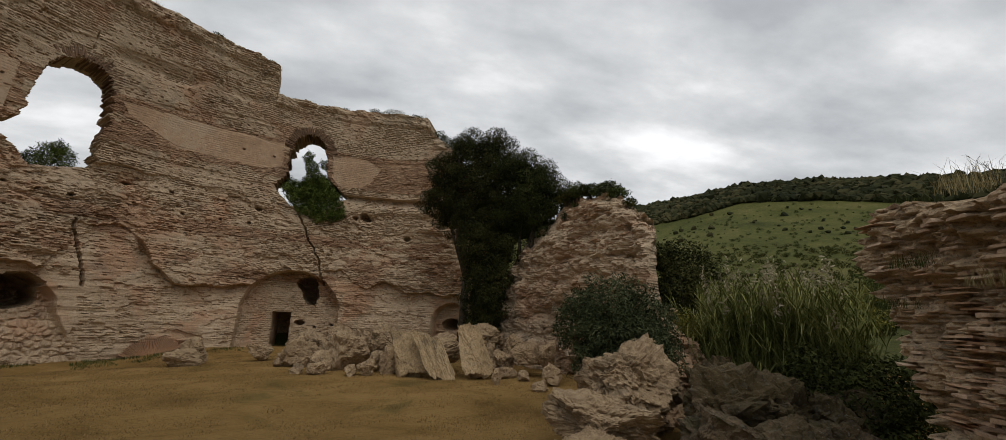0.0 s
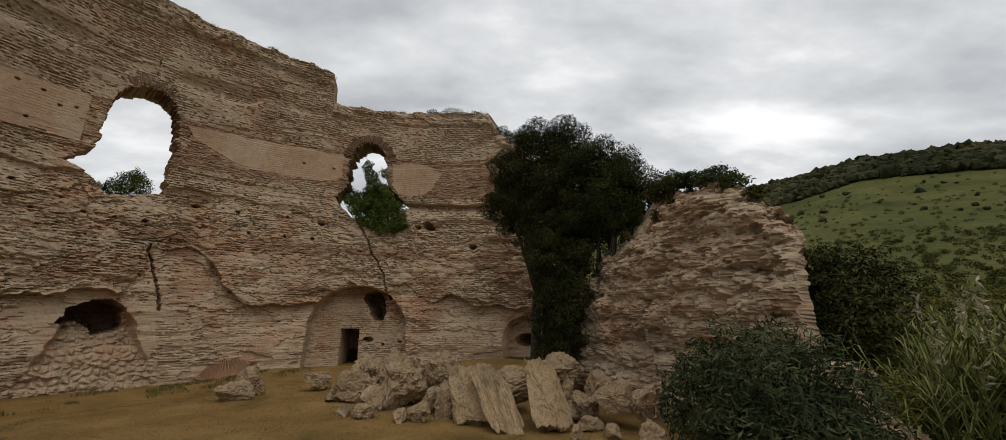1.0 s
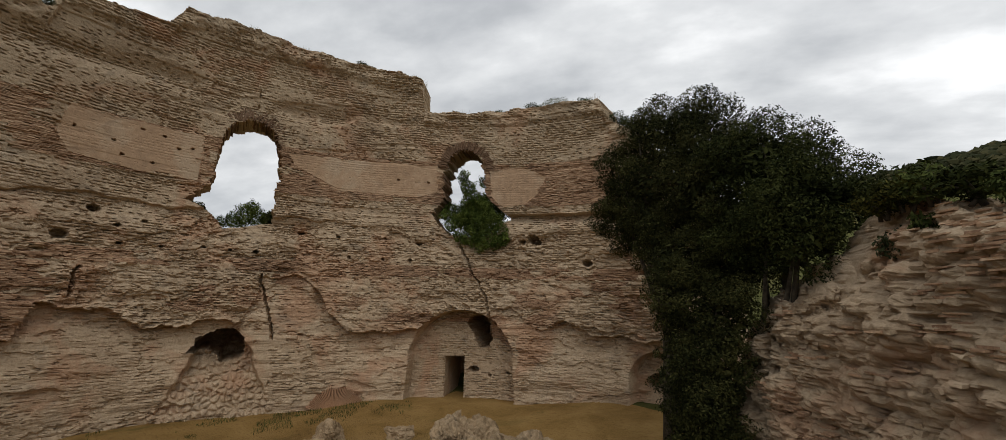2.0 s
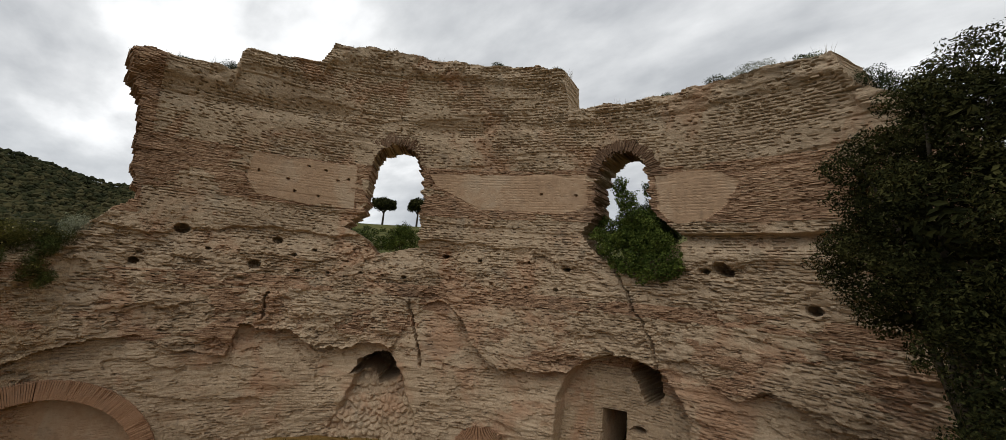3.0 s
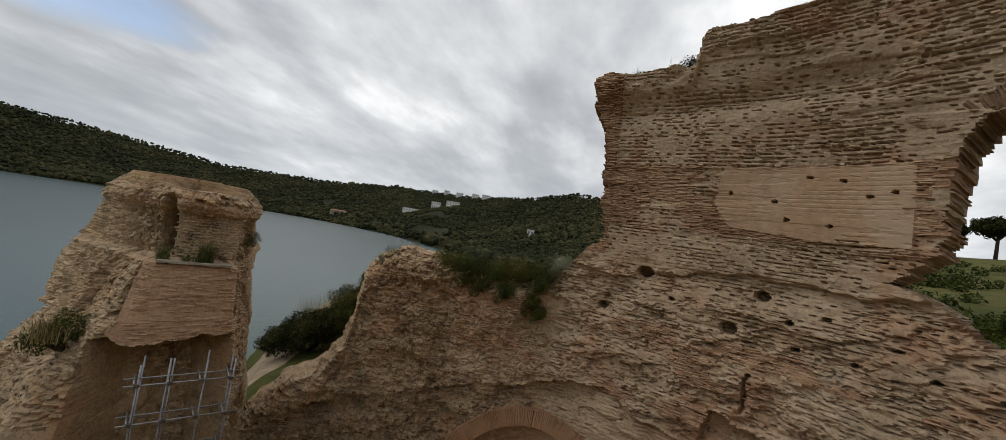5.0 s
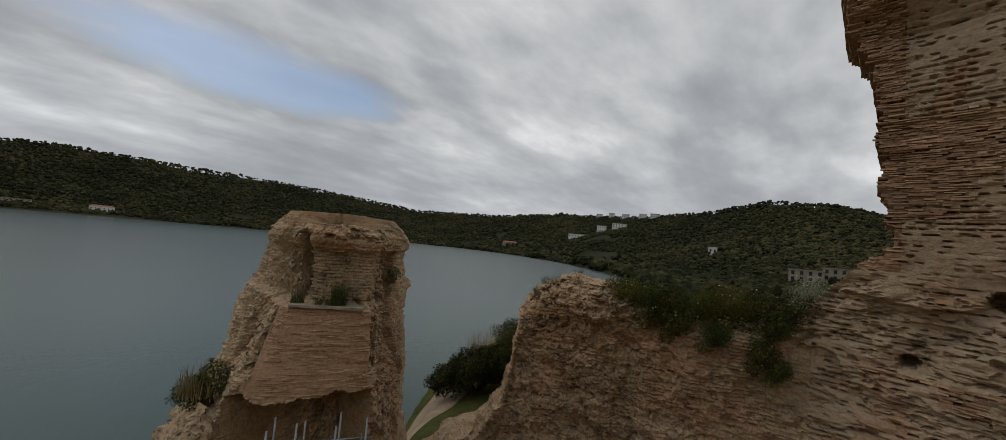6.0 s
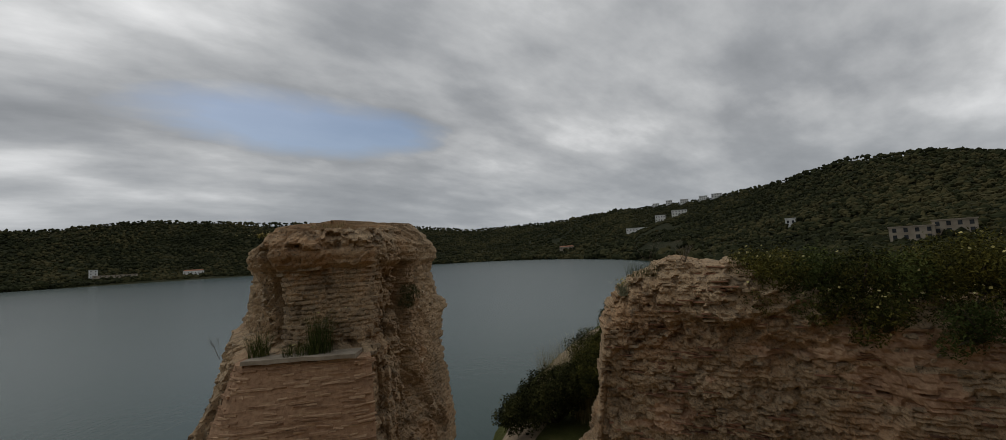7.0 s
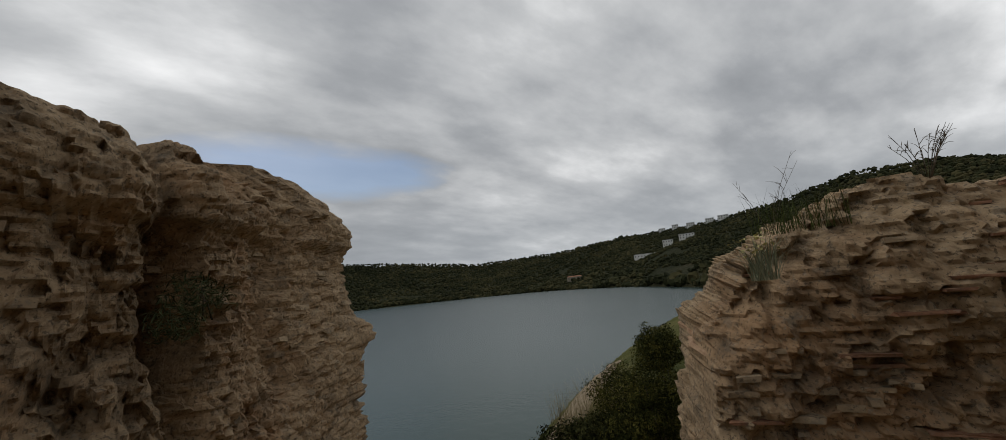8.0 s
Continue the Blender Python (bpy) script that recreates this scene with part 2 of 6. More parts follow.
M_YELLOW = leaf("yellow_shrub_leaf", (0.070, 0.068, 0.014), (0.14, 0.13, 0.026), (0.24, 0.21, 0.045), 2.5)
M_YELLOWGREEN = leaf("young_evergreen_leaf", (0.014, 0.018, 0.005), (0.038, 0.042, 0.011), (0.11, 0.098, 0.024), 1.6)
M_WALLBUSH = leaf("wall_bush_leaf", (0.034, 0.036, 0.010), (0.075, 0.072, 0.018), (0.17, 0.15, 0.036), 2.0)
M_GREEN = leaf("bright_shrub_leaf", (0.025, 0.035, 0.010), (0.055, 0.070, 0.020), (0.105, 0.12, 0.034), 1.2)
M_REED = leaf("cane_leaf", (0.070, 0.082, 0.022), (0.155, 0.168, 0.050), (0.28, 0.275, 0.105), 1.0)
M_PLUME = plain("cane_plume", (0.34, 0.29, 0.19), (0.50, 0.44, 0.31), 6.0, 0.95)
M_DRYGRASS = leaf("dry_stalk", (0.14, 0.11, 0.045), (0.26, 0.21, 0.10), (0.40, 0.33, 0.18), 1.5)
M_STRAW = leaf("mown_straw", (0.13, 0.08, 0.028), (0.24, 0.15, 0.06), (0.38, 0.25, 0.115), 1.5)
M_SILVER = leaf("silver_herb", (0.14, 0.155, 0.10), (0.25, 0.265, 0.175), (0.38, 0.39, 0.27), 2.0)
M_FLOWER = plain("yellow_flower", (0.42, 0.36, 0.12), (0.58, 0.52, 0.24), 5.0, 0.8)
M_WOODS = leaf("far_canopy", (0.018, 0.021, 0.010), (0.033, 0.036, 0.016), (0.075, 0.066, 0.030), 0.014)
M_BARK = plain("bark", (0.035, 0.027, 0.018), (0.10, 0.08, 0.055), 9.0, 0.95, bumpd=0.02)
M_TWIG = plain("dead_twig", (0.10, 0.085, 0.065), (0.20, 0.17, 0.13), 9.0, 0.95)
M_STEEL = plain("galvanised_tube", (0.20, 0.205, 0.21), (0.32, 0.325, 0.33), 7.0, 0.5, 0.7)
M_CLAMP = plain("scaffold_clamp", (0.10, 0.09, 0.08), (0.22, 0.19, 0.16), 9.0, 0.6, 0.6)
M_WHITE = plain("white_render", (0.56, 0.55, 0.52), (0.74, 0.73, 0.70), 0.3, 0.9)
M_OCHRE = plain("ochre_render", (0.24, 0.20, 0.15), (0.36, 0.31, 0.24), 0.3, 0.9)
M_ROOF = plain("clay_roof", (0.22, 0.10, 0.06), (0.34, 0.17, 0.10), 1.0, 0.9)
M_GLASS = plain("dark_window", (0.02, 0.022, 0.025), (0.05, 0.055, 0.06), 0.6, 0.2)
M_SLAB = plain("stone_ledge", (0.22, 0.185, 0.14), (0.36, 0.31, 0.24), 6.0, 0.95, bumpd=0.01)


# ---------------------------------------------------------------- arithmetic
def hash2(i, j, seed):
    h = (i.astype(np.int64) * 374761393 + j.astype(np.int64) * 668265263 + int(seed) * 1442695041) & 0x7FFFFFFF
    h = ((h ^ (h >> 13)) * 1274126177) & 0x7FFFFFFF
    h = ((h ^ (h >> 16)) * 2246822519) & 0x7FFFFFFF
    return (h & 0xFFFFFF) / float(0xFFFFFF)


def vnoise(x, y, seed=0):
    """Smooth value noise, 0 to 1."""
    x, y = np.broadcast_arrays(np.asarray(x, float), np.asarray(y, float))
    i, j = np.floor(x), np.floor(y)
    fx, fy = x - i, y - j
    fx, fy = fx * fx * (3 - 2 * fx), fy * fy * (3 - 2 * fy)
    a, b = hash2(i, j, seed), hash2(i + 1, j, seed)
    c, d = hash2(i, j + 1, seed), hash2(i + 1, j + 1, seed)
    return (a * (1 - fx) + b * fx) * (1 - fy) + (c * (1 - fx) + d * fx) * fy


def fbm(x, y, seed=0, octaves=5, gain=0.5):
    s, a, t = 0.0, 1.0, 0.0
    for o in range(octaves):
        s = s + a * vnoise(np.asarray(x) * 2 ** o + 17.3 * o, np.asarray(y) * 2 ** o - 9.1 * o, seed + o)
        t += a
        a *= gain
    return s / t


def rubble(x, y, seed=0):
    """Lumps like packed stones: 0 in the joints, 1 on the crowns."""
    x, y = np.broadcast_arrays(np.asarray(x, float), np.asarray(y, float))
    i, j = np.floor(x), np.floor(y)
    a = np.full(x.shape, 9.0)
    b = np.full(x.shape, 9.0)
    for di in (-1, 0, 1):
        for dj in (-1, 0, 1):
            ci, cj = i + di, j + dj
            d = np.hypot(ci + 0.15 + 0.7 * hash2(ci, cj, seed) - x, cj + 0.15 + 0.7 * hash2(ci, cj, seed + 9) - y)
            b = np.where(d < a, a, np.minimum(b, d))
            a = np.minimum(a, d)
    return np.clip((b - a) / 0.55, 0, 1)


def smooth(a, b, x):
    t = np.clip((x - a) / (b - a), 0, 1)
    return t * t * (3 - 2 * t)


def inside(poly, x, y):
    """Whether points lie inside a polygon."""
    r = np.zeros(np.broadcast(x, y).shape, bool)
    n = len(poly)
    for k in range(n):
        (x0, y0), (x1, y1) = poly[k], poly[(k + 1) % n]
        if y0 == y1:
            continue
        c = ((y0 > y) != (y1 > y)) & (x < (x1 - x0) * (y - y0) / (y1 - y0) + x0)
        r ^= c
    return r


# ---------------------------------------------------------------- mesh helpers
def mesh_np(name, V, F, mats, idx=None, shade=False):
    """A mesh from arrays of points and of faces with one count of corners."""
    V, F = np.asarray(V, np.float32), np.asarray(F, np.int32)
    me = bpy.data.meshes.new(name)
    n, k = F.shape
    me.vertices.add(len(V))
    me.vertices.foreach_set("co", V.ravel())
    me.loops.add(n * k)
    me.loops.foreach_set("vertex_index", F.ravel())
    me.polygons.add(n)
    me.polygons.foreach_set("loop_start", np.arange(0, n * k, k, dtype=np.int32))
    for m in mats if isinstance(mats, (list, tuple)) else [mats]:
        me.materials.append(m)
    if idx is not None:
        me.polygons.foreach_set("material_index", np.asarray(idx, np.int32))
    me.polygons.foreach_set("use_smooth", np.full(n, shade))
    me.update()
    me.validate()
    return me


def empty(name, at=(0, 0, 0), rz=0.0):
    ob = new(name)
    ob.empty_display_size = 0.3
    ob.location, ob.rotation_euler = at, (0, 0, rz)
    return ob


def part(name, data, mat, parent, label="", kind=""):
    """Links a bmesh or mesh as one mesh object under a thing or a part."""
    if isinstance(data, bmesh.types.BMesh):
        me = bpy.data.meshes.new(name)
        data.to_mesh(me)
        data.free()
        me.materials.append(mat)
    else:
        me = data
    ob = new(name, me)
    ob.parent = parent
    tagged(ob, label=label, kind=kind)
    return ob


def compact(V, F):
    u, inv = np.unique(F.ravel(), return_inverse=True)
    return V[u], inv.reshape(F.shape)


def boxes(cen, ax, ay, az):
    """Five-sided boxes, open at the back: centre of the back face, half width, half height, and the way out."""
    c = [cen - ax - ay, cen + ax - ay, cen + ax + ay, cen - ax + ay]
    V = np.stack(c + [p + az for p in c], 1).reshape(-1, 3)
    n = len(cen)
    q = np.array([[4, 5, 6, 7], [0, 1, 5, 4], [1, 2, 6, 5], [2, 3, 7, 6], [3, 0, 4, 7]])
    F = (q[None] + 8 * np.arange(n)[:, None, None]).reshape(-1, 4)
    return V, F

# ---------------------------------------------------------------- ground and lake
P0 = np.array([-11.0, 9.0])
O = np.array([-7.5, 11.0])
# bearing, distance and height of the skyline ridge
RIDGE = np.array([(0, 260, 45), (40, 260, 65), (50, 260, 74), (58, 260, 78), (72, 260, 70), (85, 250, 58), (100, 220, 40), (140, 170, 27), (172, 170, 24.5),
                  (185, 300, 40), (193, 420, 54), (199, 420, 64), (205, 430, 69), (211, 480, 65), (216, 560, 66), (222, 680, 71), (230, 850, 83)])
RIDGE2 = np.array([(240, 1100, 85), (250, 1150, 82), (256, 1150, 95), (266, 1050, 102), (279, 1000, 104), (287, 1000, 106), (294, 1000, 88), (310, 900, 80), (335, 500, 60), (360, 260, 45)])
RIDGE = np.concatenate([RIDGE, RIDGE2])
# bearing, near and far shore of the lake
SHORE = np.array([(219, 215, 216), (221, 195, 235), (225, 125, 300), (230, 85, 410), (235, 60, 520), (240, 46, 640), (244, 37, 720), (249, 24.5, 770), (256, 21, 790), (265, 19, 790),
                  (285, 18, 780), (300, 19, 740), (315, 24, 600), (330, 40, 300), (340, 80, 90)])


def ground_height(x, y):
    x, y = np.asarray(x, float), np.asarray(y, float)
    d = np.hypot(x - P0[0], y - P0[1])
    ph = np.degrees(np.arctan2(y - P0[1], x - P0[0])) % 360
    dr, hr = np.interp(ph, RIDGE[:, 0], RIDGE[:, 1]), np.interp(ph, RIDGE[:, 0], RIDGE[:, 2])
    near, far = np.interp(ph, SHORE[:, 0], SHORE[:, 1]), np.interp(ph, SHORE[:, 0], SHORE[:, 2])
    lake = (ph > 219) & (ph < 340)
    # dry land: yard, bank behind the wall, slope up to the ridge
    do = np.hypot(x - O[0], y - O[1])
    bank = 6.2 * smooth(85, 92, ph) * (1 - smooth(180, 190, ph))
    z0 = bank * smooth(19.8, 21.5, do) + 0.8 * smooth(12, 25, d) * (1 - smooth(75, 90, ph))
    d0 = 22.0
    s = np.clip((d - d0) / (dr - d0), 0, 1)
    power = 1.6 - 0.5 * smooth(80, 95, ph) * (1 - smooth(178, 190, ph))
    fields = smooth(186, 194, ph)
    plain_s = np.clip((s - 0.36 * fields) / (1 - 0.36 * fields), 0, 1)
    land = z0 + (hr - z0) * plain_s ** power - np.clip(d - dr, 0, None) * 0.10
    land = land - 0.7 * fields * smooth(18, 30, d) * (1 - s)
    # lake side
    sl = np.clip((d - far) / np.maximum(dr - far, 1.0), 0, 1)
    shore = -2.8 * smooth(0.45, 1.02, d / near)
    bed = np.where(d < near, shore, np.where(d < far, -2.8 - 4 * np.clip(np.minimum(d - near, far - d) / 12, 0, 1), LAKE_Z - 0.3 + 1.2 * smooth(far, far + 6, d) + (hr + 1.6) * sl ** 1.25 - np.clip(d - dr, 0, None) * 0.08))
    w = smooth(219, 222, ph) * (1 - smooth(336, 340, ph))
    z = np.where(lake, bed * w + land * (1 - w), land)
    rough = np.clip((d - 30) / 200, 0, 1)
    z = z + rough * (fbm(x / 60, y / 60, 5, 5) - 0.5) * 9 * np.clip(np.where(lake, s, plain_s) * 3, 0, 1) * (1 - 0.6 * (d > dr * 0.85))
    z = z + 0.16 * (fbm(x / 1.6, y / 1.6, 9, 4) - 0.5)
    # the yard rises a little to the foot of the rubble
    z = z + 0.16 * smooth(10.5, 14.0, do) * (1 - smooth(14.5, 16, do)) * (1 - smooth(200, 215, ph))
    # the ground sinks towards the arched recess
    tho = np.degrees(np.arctan2(y - O[1], x - O[0])) % 360
    sink = 0.45 * smooth(125, 140, tho) + 0.45 * smooth(166, 182, tho)
    return z - sink * (1 - smooth(225, 240, tho)) * smooth(6.5, 12, do) * (1 - smooth(16, 17, do))


def gz(x, y):
    return float(ground_height(np.array([x]), np.array([y]))[0])


def make_ground():
    na, nr = 440, 150
    ang = np.linspace(0, 2 * np.pi, na, endpoint=False)
    rad = np.concatenate([[0.6], 0.6 * (3600 / 0.6) ** (np.arange(1, nr) / (nr - 1))])
    A, R = np.meshgrid(ang, rad, indexing="ij")
    x, y = P0[0] + R * np.cos(A), P0[1] + R * np.sin(A)
    z = ground_height(x, y)
    V = np.stack([x, y, z], -1).reshape(-1, 3)
    i, j = np.meshgrid(np.arange(na), np.arange(nr - 1), indexing="ij")
    F = np.stack([i * nr + j, i * nr + j + 1, ((i + 1) % na) * nr + j + 1, ((i + 1) % na) * nr + j], -1).reshape(-1, 4)
    # close the middle with a fan
    k = np.arange(0, na, 2)
    F = np.concatenate([F, np.stack([np.full(len(k), len(V)), k * nr, (k + 1) * nr, ((k + 2) % na) * nr], -1)])
    V = np.concatenate([V, [[P0[0], P0[1], gz(*P0)]]])
    C = V[F].mean(1)
    do = np.hypot(C[:, 0] - O[0], C[:, 1] - O[1])
    d = np.hypot(C[:, 0] - P0[0], C[:, 1] - P0[1])
    n = fbm(C[:, 0] / 3, C[:, 1] / 3, 3) - 0.5
    idx = np.where(do + 3 * n < 17.5, 0, np.where(d < 330, 1, 2))
    ph = np.degrees(np.arctan2(C[:, 1] - P0[1], C[:, 0] - P0[0])) % 360
    idx = np.where((d >= 150) & (ph > 185), 2, idx)
    ob = new("ground", mesh_np("ground", V, F, [M_DRY, M_MEADOW, M_FAR], idx, True))
    tagged(ob, "dry mown grass yard running into green slopes and wooded crater hills", "ground", kind="structure")


def make_lake():
    bm = bmesh.new()
    bmesh.ops.create_circle(bm, cap_ends=True, segments=96, radius=1250)
    me = bpy.data.meshes.new("water")
    bm.to_mesh(me)
    bm.free()
    me.materials.append(M_WATER)
    ob = new("water", me)
    ob.location = (80, -420, LAKE_Z)
    tagged(ob, "still grey-blue lake water under an overcast sky", "lake", kind="structure")


def ribbon(line, width, lift, n=60):
    """A strip that lies on the ground along a line."""
    line = np.array(line, float)
    t = np.linspace(0, len(line) - 1, n)
    x, y = np.interp(t, np.arange(len(line)), line[:, 0]), np.interp(t, np.arange(len(line)), line[:, 1])
    dx, dy = np.gradient(x), np.gradient(y)
    L = np.hypot(dx, dy)
    nx, ny = -dy / L, dx / L
    k = 7
    rows = []
    for j in range(k):
        o = (j / (k - 1) - 0.5) * width * (1 + 0.25 * (fbm(t * 1.3, 0 * t, 3) - 0.5))
        xx, yy = x + nx * o, y + ny * o
        rows.append(np.stack([xx, yy, ground_height(xx, yy) + lift * (0.2 if j in (0, k - 1) else 1)], -1))
    V = np.stack(rows, 1).reshape(-1, 3)
    i, j = np.meshgrid(np.arange(n - 1), np.arange(k - 1), indexing="ij")
    F = np.stack([i * k + j, (i + 1) * k + j, (i + 1) * k + j + 1, i * k + j + 1], -1).reshape(-1, 4)
    return V, F


make_ground()
make_lake()
V_, F_ = ribbon([(-11, -7.5), (-16, -8.3), (-19.5, -9.6), (-22.5, -12.5), (-26, -18), (-32, -25), (-45, -38)], 2.6, 0.10)
tagged(new("path", mesh_np("path", V_, F_, M_SAND, None, True)), "pale sandy lakeside path along the shore", "path", kind="structure")

# ---------------------------------------------------------------- masonry
COURSE = 0.0875
BRICKS = {}


def block_mesh(kind, mat, wear=1.0):
    """A worn block of unit size, standing out along -y; a few shapes are shared."""
    key = (kind, mat.name, wear)
    if key not in BRICKS:
        rng = random.Random(kind * 7 + 1)
        bm = bmesh.new()
        bmesh.ops.create_cube(bm, size=1.0)
        bmesh.ops.bevel(bm, geom=[e for e in bm.edges if all(v.co.y < 0 for v in e.verts)], offset=0.13, segments=1, affect="EDGES")
        for v in bm.verts:
            v.co += wear * Vector((rng.uniform(-0.08, 0.08), rng.uniform(-0.08, 0.08), rng.uniform(-0.12, 0.12)))
        me = bpy.data.meshes.new("block")
        bm.to_mesh(me)
        bm.free()
        me.materials.append(mat)
        BRICKS[key] = me
    return BRICKS[key]


def masonry(thing, S, ulen, z0, z1, mask, depth, thick, zone, mats, du=0.10, dz=COURSE, layers=4, seed=1, closed=False, back=True, start=0.0, ends=0.10, shade=True):
    """The core of a ruined wall as one solid sheet: cells of the face where mask holds, run back to the outer face, with rough reveals."""
    nu, nz = int(round(ulen / du)), int(round((z1 - z0) / dz))
    gu, gz = np.meshgrid(start + np.linspace(0, ulen, nu + 1), z0 + dz * np.arange(nz + 1), indexing="ij")
    cu, cz = (gu[:-1, :-1] + gu[1:, 1:]) / 2, (gz[:-1, :-1] + gz[1:, 1:]) / 2
    M = mask(cu, cz)
    D, T = depth(gu, gz), thick(gu, gz)
    N = (nu + 1) * (nz + 1)
    layer = []
    for k in range(layers + 1):
        f = k / layers
        d = D * (1 - f) + T * f
        j = min(0.09, 0.8 * du) if 0 < k < layers else 0.0
        w = ends * (fbm(gu / 0.5 + 4.6 * k / layers, gz / 0.4 + 2.9 * k / layers, seed + 40, 4) - 0.5) * (k > 0)
        p = S(gu + w + j * (hash2(np.round(gu / du), np.round(gz / dz), 5 + k) - 0.5), gz + w * 0.7 + j * (hash2(np.round(gu / du), np.round(gz / dz), 15 + k) - 0.5), d)
        if closed:
            p[-1] = p[0]
        layer.append(p.reshape(-1, 3))
    V = np.concatenate(layer)
    ii, jj = np.nonzero(M)
    I = lambda i, j, k=0: k * N + i * (nz + 1) + j
    faces = [np.stack([I(ii, jj), I(ii + 1, jj), I(ii + 1, jj + 1), I(ii, jj + 1)], -1)]
    zi = zone(cu, cz)[ii, jj]
    idx = [zi]
    if back:
        # the outer face in larger cells wherever it is whole
        s = 6
        bu, bz = nu // s, nz // s
        full = np.zeros_like(M)
        big = M[:bu * s, :bz * s].reshape(bu, s, bz, s).all((1, 3))
        full[:bu * s, :bz * s] = np.repeat(np.repeat(big, s, 0), s, 1)
        for p, q, w in ((*np.nonzero(M & ~full), 1), (*(a * s for a in np.nonzero(big)), s)):
            faces.append(np.stack([I(p, q, layers), I(p, q + w, layers), I(p + w, q + w, layers), I(p + w, q, layers)], -1))
            idx.append(np.zeros(len(p), int))
    Mp = np.pad(M, 1)
    if closed:
        Mp[0, :], Mp[-1, :] = Mp[-2, :], Mp[1, :]
    for di, dj, a, b in ((-1, 0, (0, 1), (0, 0)), (1, 0, (1, 0), (1, 1)), (0, -1, (0, 0), (1, 0)), (0, 1, (1, 1), (0, 1))):
        open_ = ~Mp[1 + di:1 + di + nu, 1 + dj:1 + dj + nz] & M
        oi, oj = np.nonzero(open_)
        zs = zone(cu, cz)[oi, oj]
        for k in range(layers):
            faces.append(np.stack([I(oi + a[0], oj + a[1], k), I(oi + b[0], oj + b[1], k), I(oi + b[0], oj + b[1], k + 1), I(oi + a[0], oj + a[1], k + 1)], -1))
            idx.append(np.where(zs == 1, 0, zs))
    F, idx = np.concatenate(faces), np.concatenate(idx)
    V, F = compact(V, F)
    return part("core", mesh_np("core", V, F, mats, idx, shade), None, thing)


def facing(thing, S, ulen, z0, z1, mask, depth, keep, zone, mats, single=None, seed=3, length=(0.12, 0.24), proud=(0.0, 0.05), count=300, course=COURSE):
    """The courses of blocks and bricks on the face. Those for which single() holds are pieces of their own, the rest one joined part."""
    rng = np.random.default_rng(seed)
    cu, cz, hl, hh = [], [], [], []
    nz = int((z1 - z0) / course)
    for j in range(nz):
        z = z0 + (j + 0.5) * course
        n = int(ulen / length[0]) + 2
        ls = rng.uniform(length[0], length[1], n)
        e = np.cumsum(ls) - rng.uniform(0, 0.2)
        c = e - ls / 2
        ok = (c > 0.1) & (c < ulen - 0.1)
        cu.append(c[ok]); hl.append(ls[ok] / 2 - 0.004); cz.append(np.full(ok.sum(), z)); hh.append(np.full(ok.sum(), course * 0.40))
    cu, cz, hl, hh = map(np.concatenate, (cu, cz, hl, hh))
    zn = zone(cu, cz)
    # brickwork: two thin courses instead of one
    br = zn == 2
    cz = np.concatenate([cz, cz[br] + course / 4])
    up = np.concatenate([np.zeros(len(br), bool), np.ones(br.sum(), bool)])
    cu, hl, hh = np.concatenate([cu, cu[br] + 0.1]), np.concatenate([hl, hl[br]]), np.concatenate([hh, hh[br]])
    zn = np.concatenate([zn, zn[br]])
    cz = np.where((zn == 2) & ~up, cz - course / 4, cz)
    hh = np.where(zn == 2, course * 0.195, hh)
    cz = cz + rng.normal(0, 0.006, len(cz))
    hh = hh * rng.uniform(0.72, 1.08, len(hh))
    hl = hl * rng.uniform(0.85, 1.0, len(hl)) * np.where(zn == 2, 1.5, 1.0)
    D = depth(cu, cz)
    flat = np.maximum(np.abs(depth(cu + 0.09, cz) - D), np.abs(depth(cu - 0.09, cz) - D))
    flat = np.maximum(flat, 0.7 * np.abs(depth(cu, cz + 0.06) - depth(cu, cz - 0.06)))
    ok = mask(cu, cz) & mask(cu + 0.08, cz) & mask(cu - 0.08, cz) & (zn != 1) & (flat < 0.17) & (rng.random(len(cu)) < keep(cu, cz))
    cu, cz, hl, hh, D, zn = (a[ok] for a in (cu, cz, hl, hh, D, zn))
    out = rng.uniform(proud[0], proud[1], len(cu)) + 0.03 * (fbm(cu / 0.8, cz / 0.3, seed + 70, 3) - 0.5)
    one = np.zeros(len(cu), bool) if single is None else single(cu, cz)
    if one.sum() > count:
        far = np.nonzero(one)[0]
        one[rng.permutation(far)[count:]] = False
    e = 0.02
    p = S(cu, cz, D + 0.05)
    tu = S(cu + e, cz, D + 0.05) - S(cu - e, cz, D + 0.05)
    tu /= np.linalg.norm(tu, axis=1)[:, None]
    nv = S(cu, cz, D - 0.05) - p
    nv[:, 2] = 0
    nv /= np.linalg.norm(nv, axis=1)[:, None]
    up_ = np.cross(nv, tu)
    up_ *= np.sign(up_[:, 2:3])
    roll = rng.normal(0, 0.025, len(cu))[:, None]
    tu, up_ = tu * np.cos(roll) + up_ * np.sin(roll), up_ * np.cos(roll) - tu * np.sin(roll)
    j = ~one
    for z, m in ((0, 0), (2, 1)):
        s = j & (zn == z)
        if s.sum():
            V, F = boxes(p[s], tu[s] * hl[s, None], up_[s] * hh[s, None], nv[s] * (0.05 + out[s, None]))
            V = V + rng.normal(0, 0.011 if z == 0 else 0.005, V.shape)
            part("brickwork" if z == 2 else "blockwork", mesh_np("courses", V, F, mats[m]), None, thing, "thin red-brown brick courses" if z == 2 else "courses of small worn tuff blocks", "stuff")
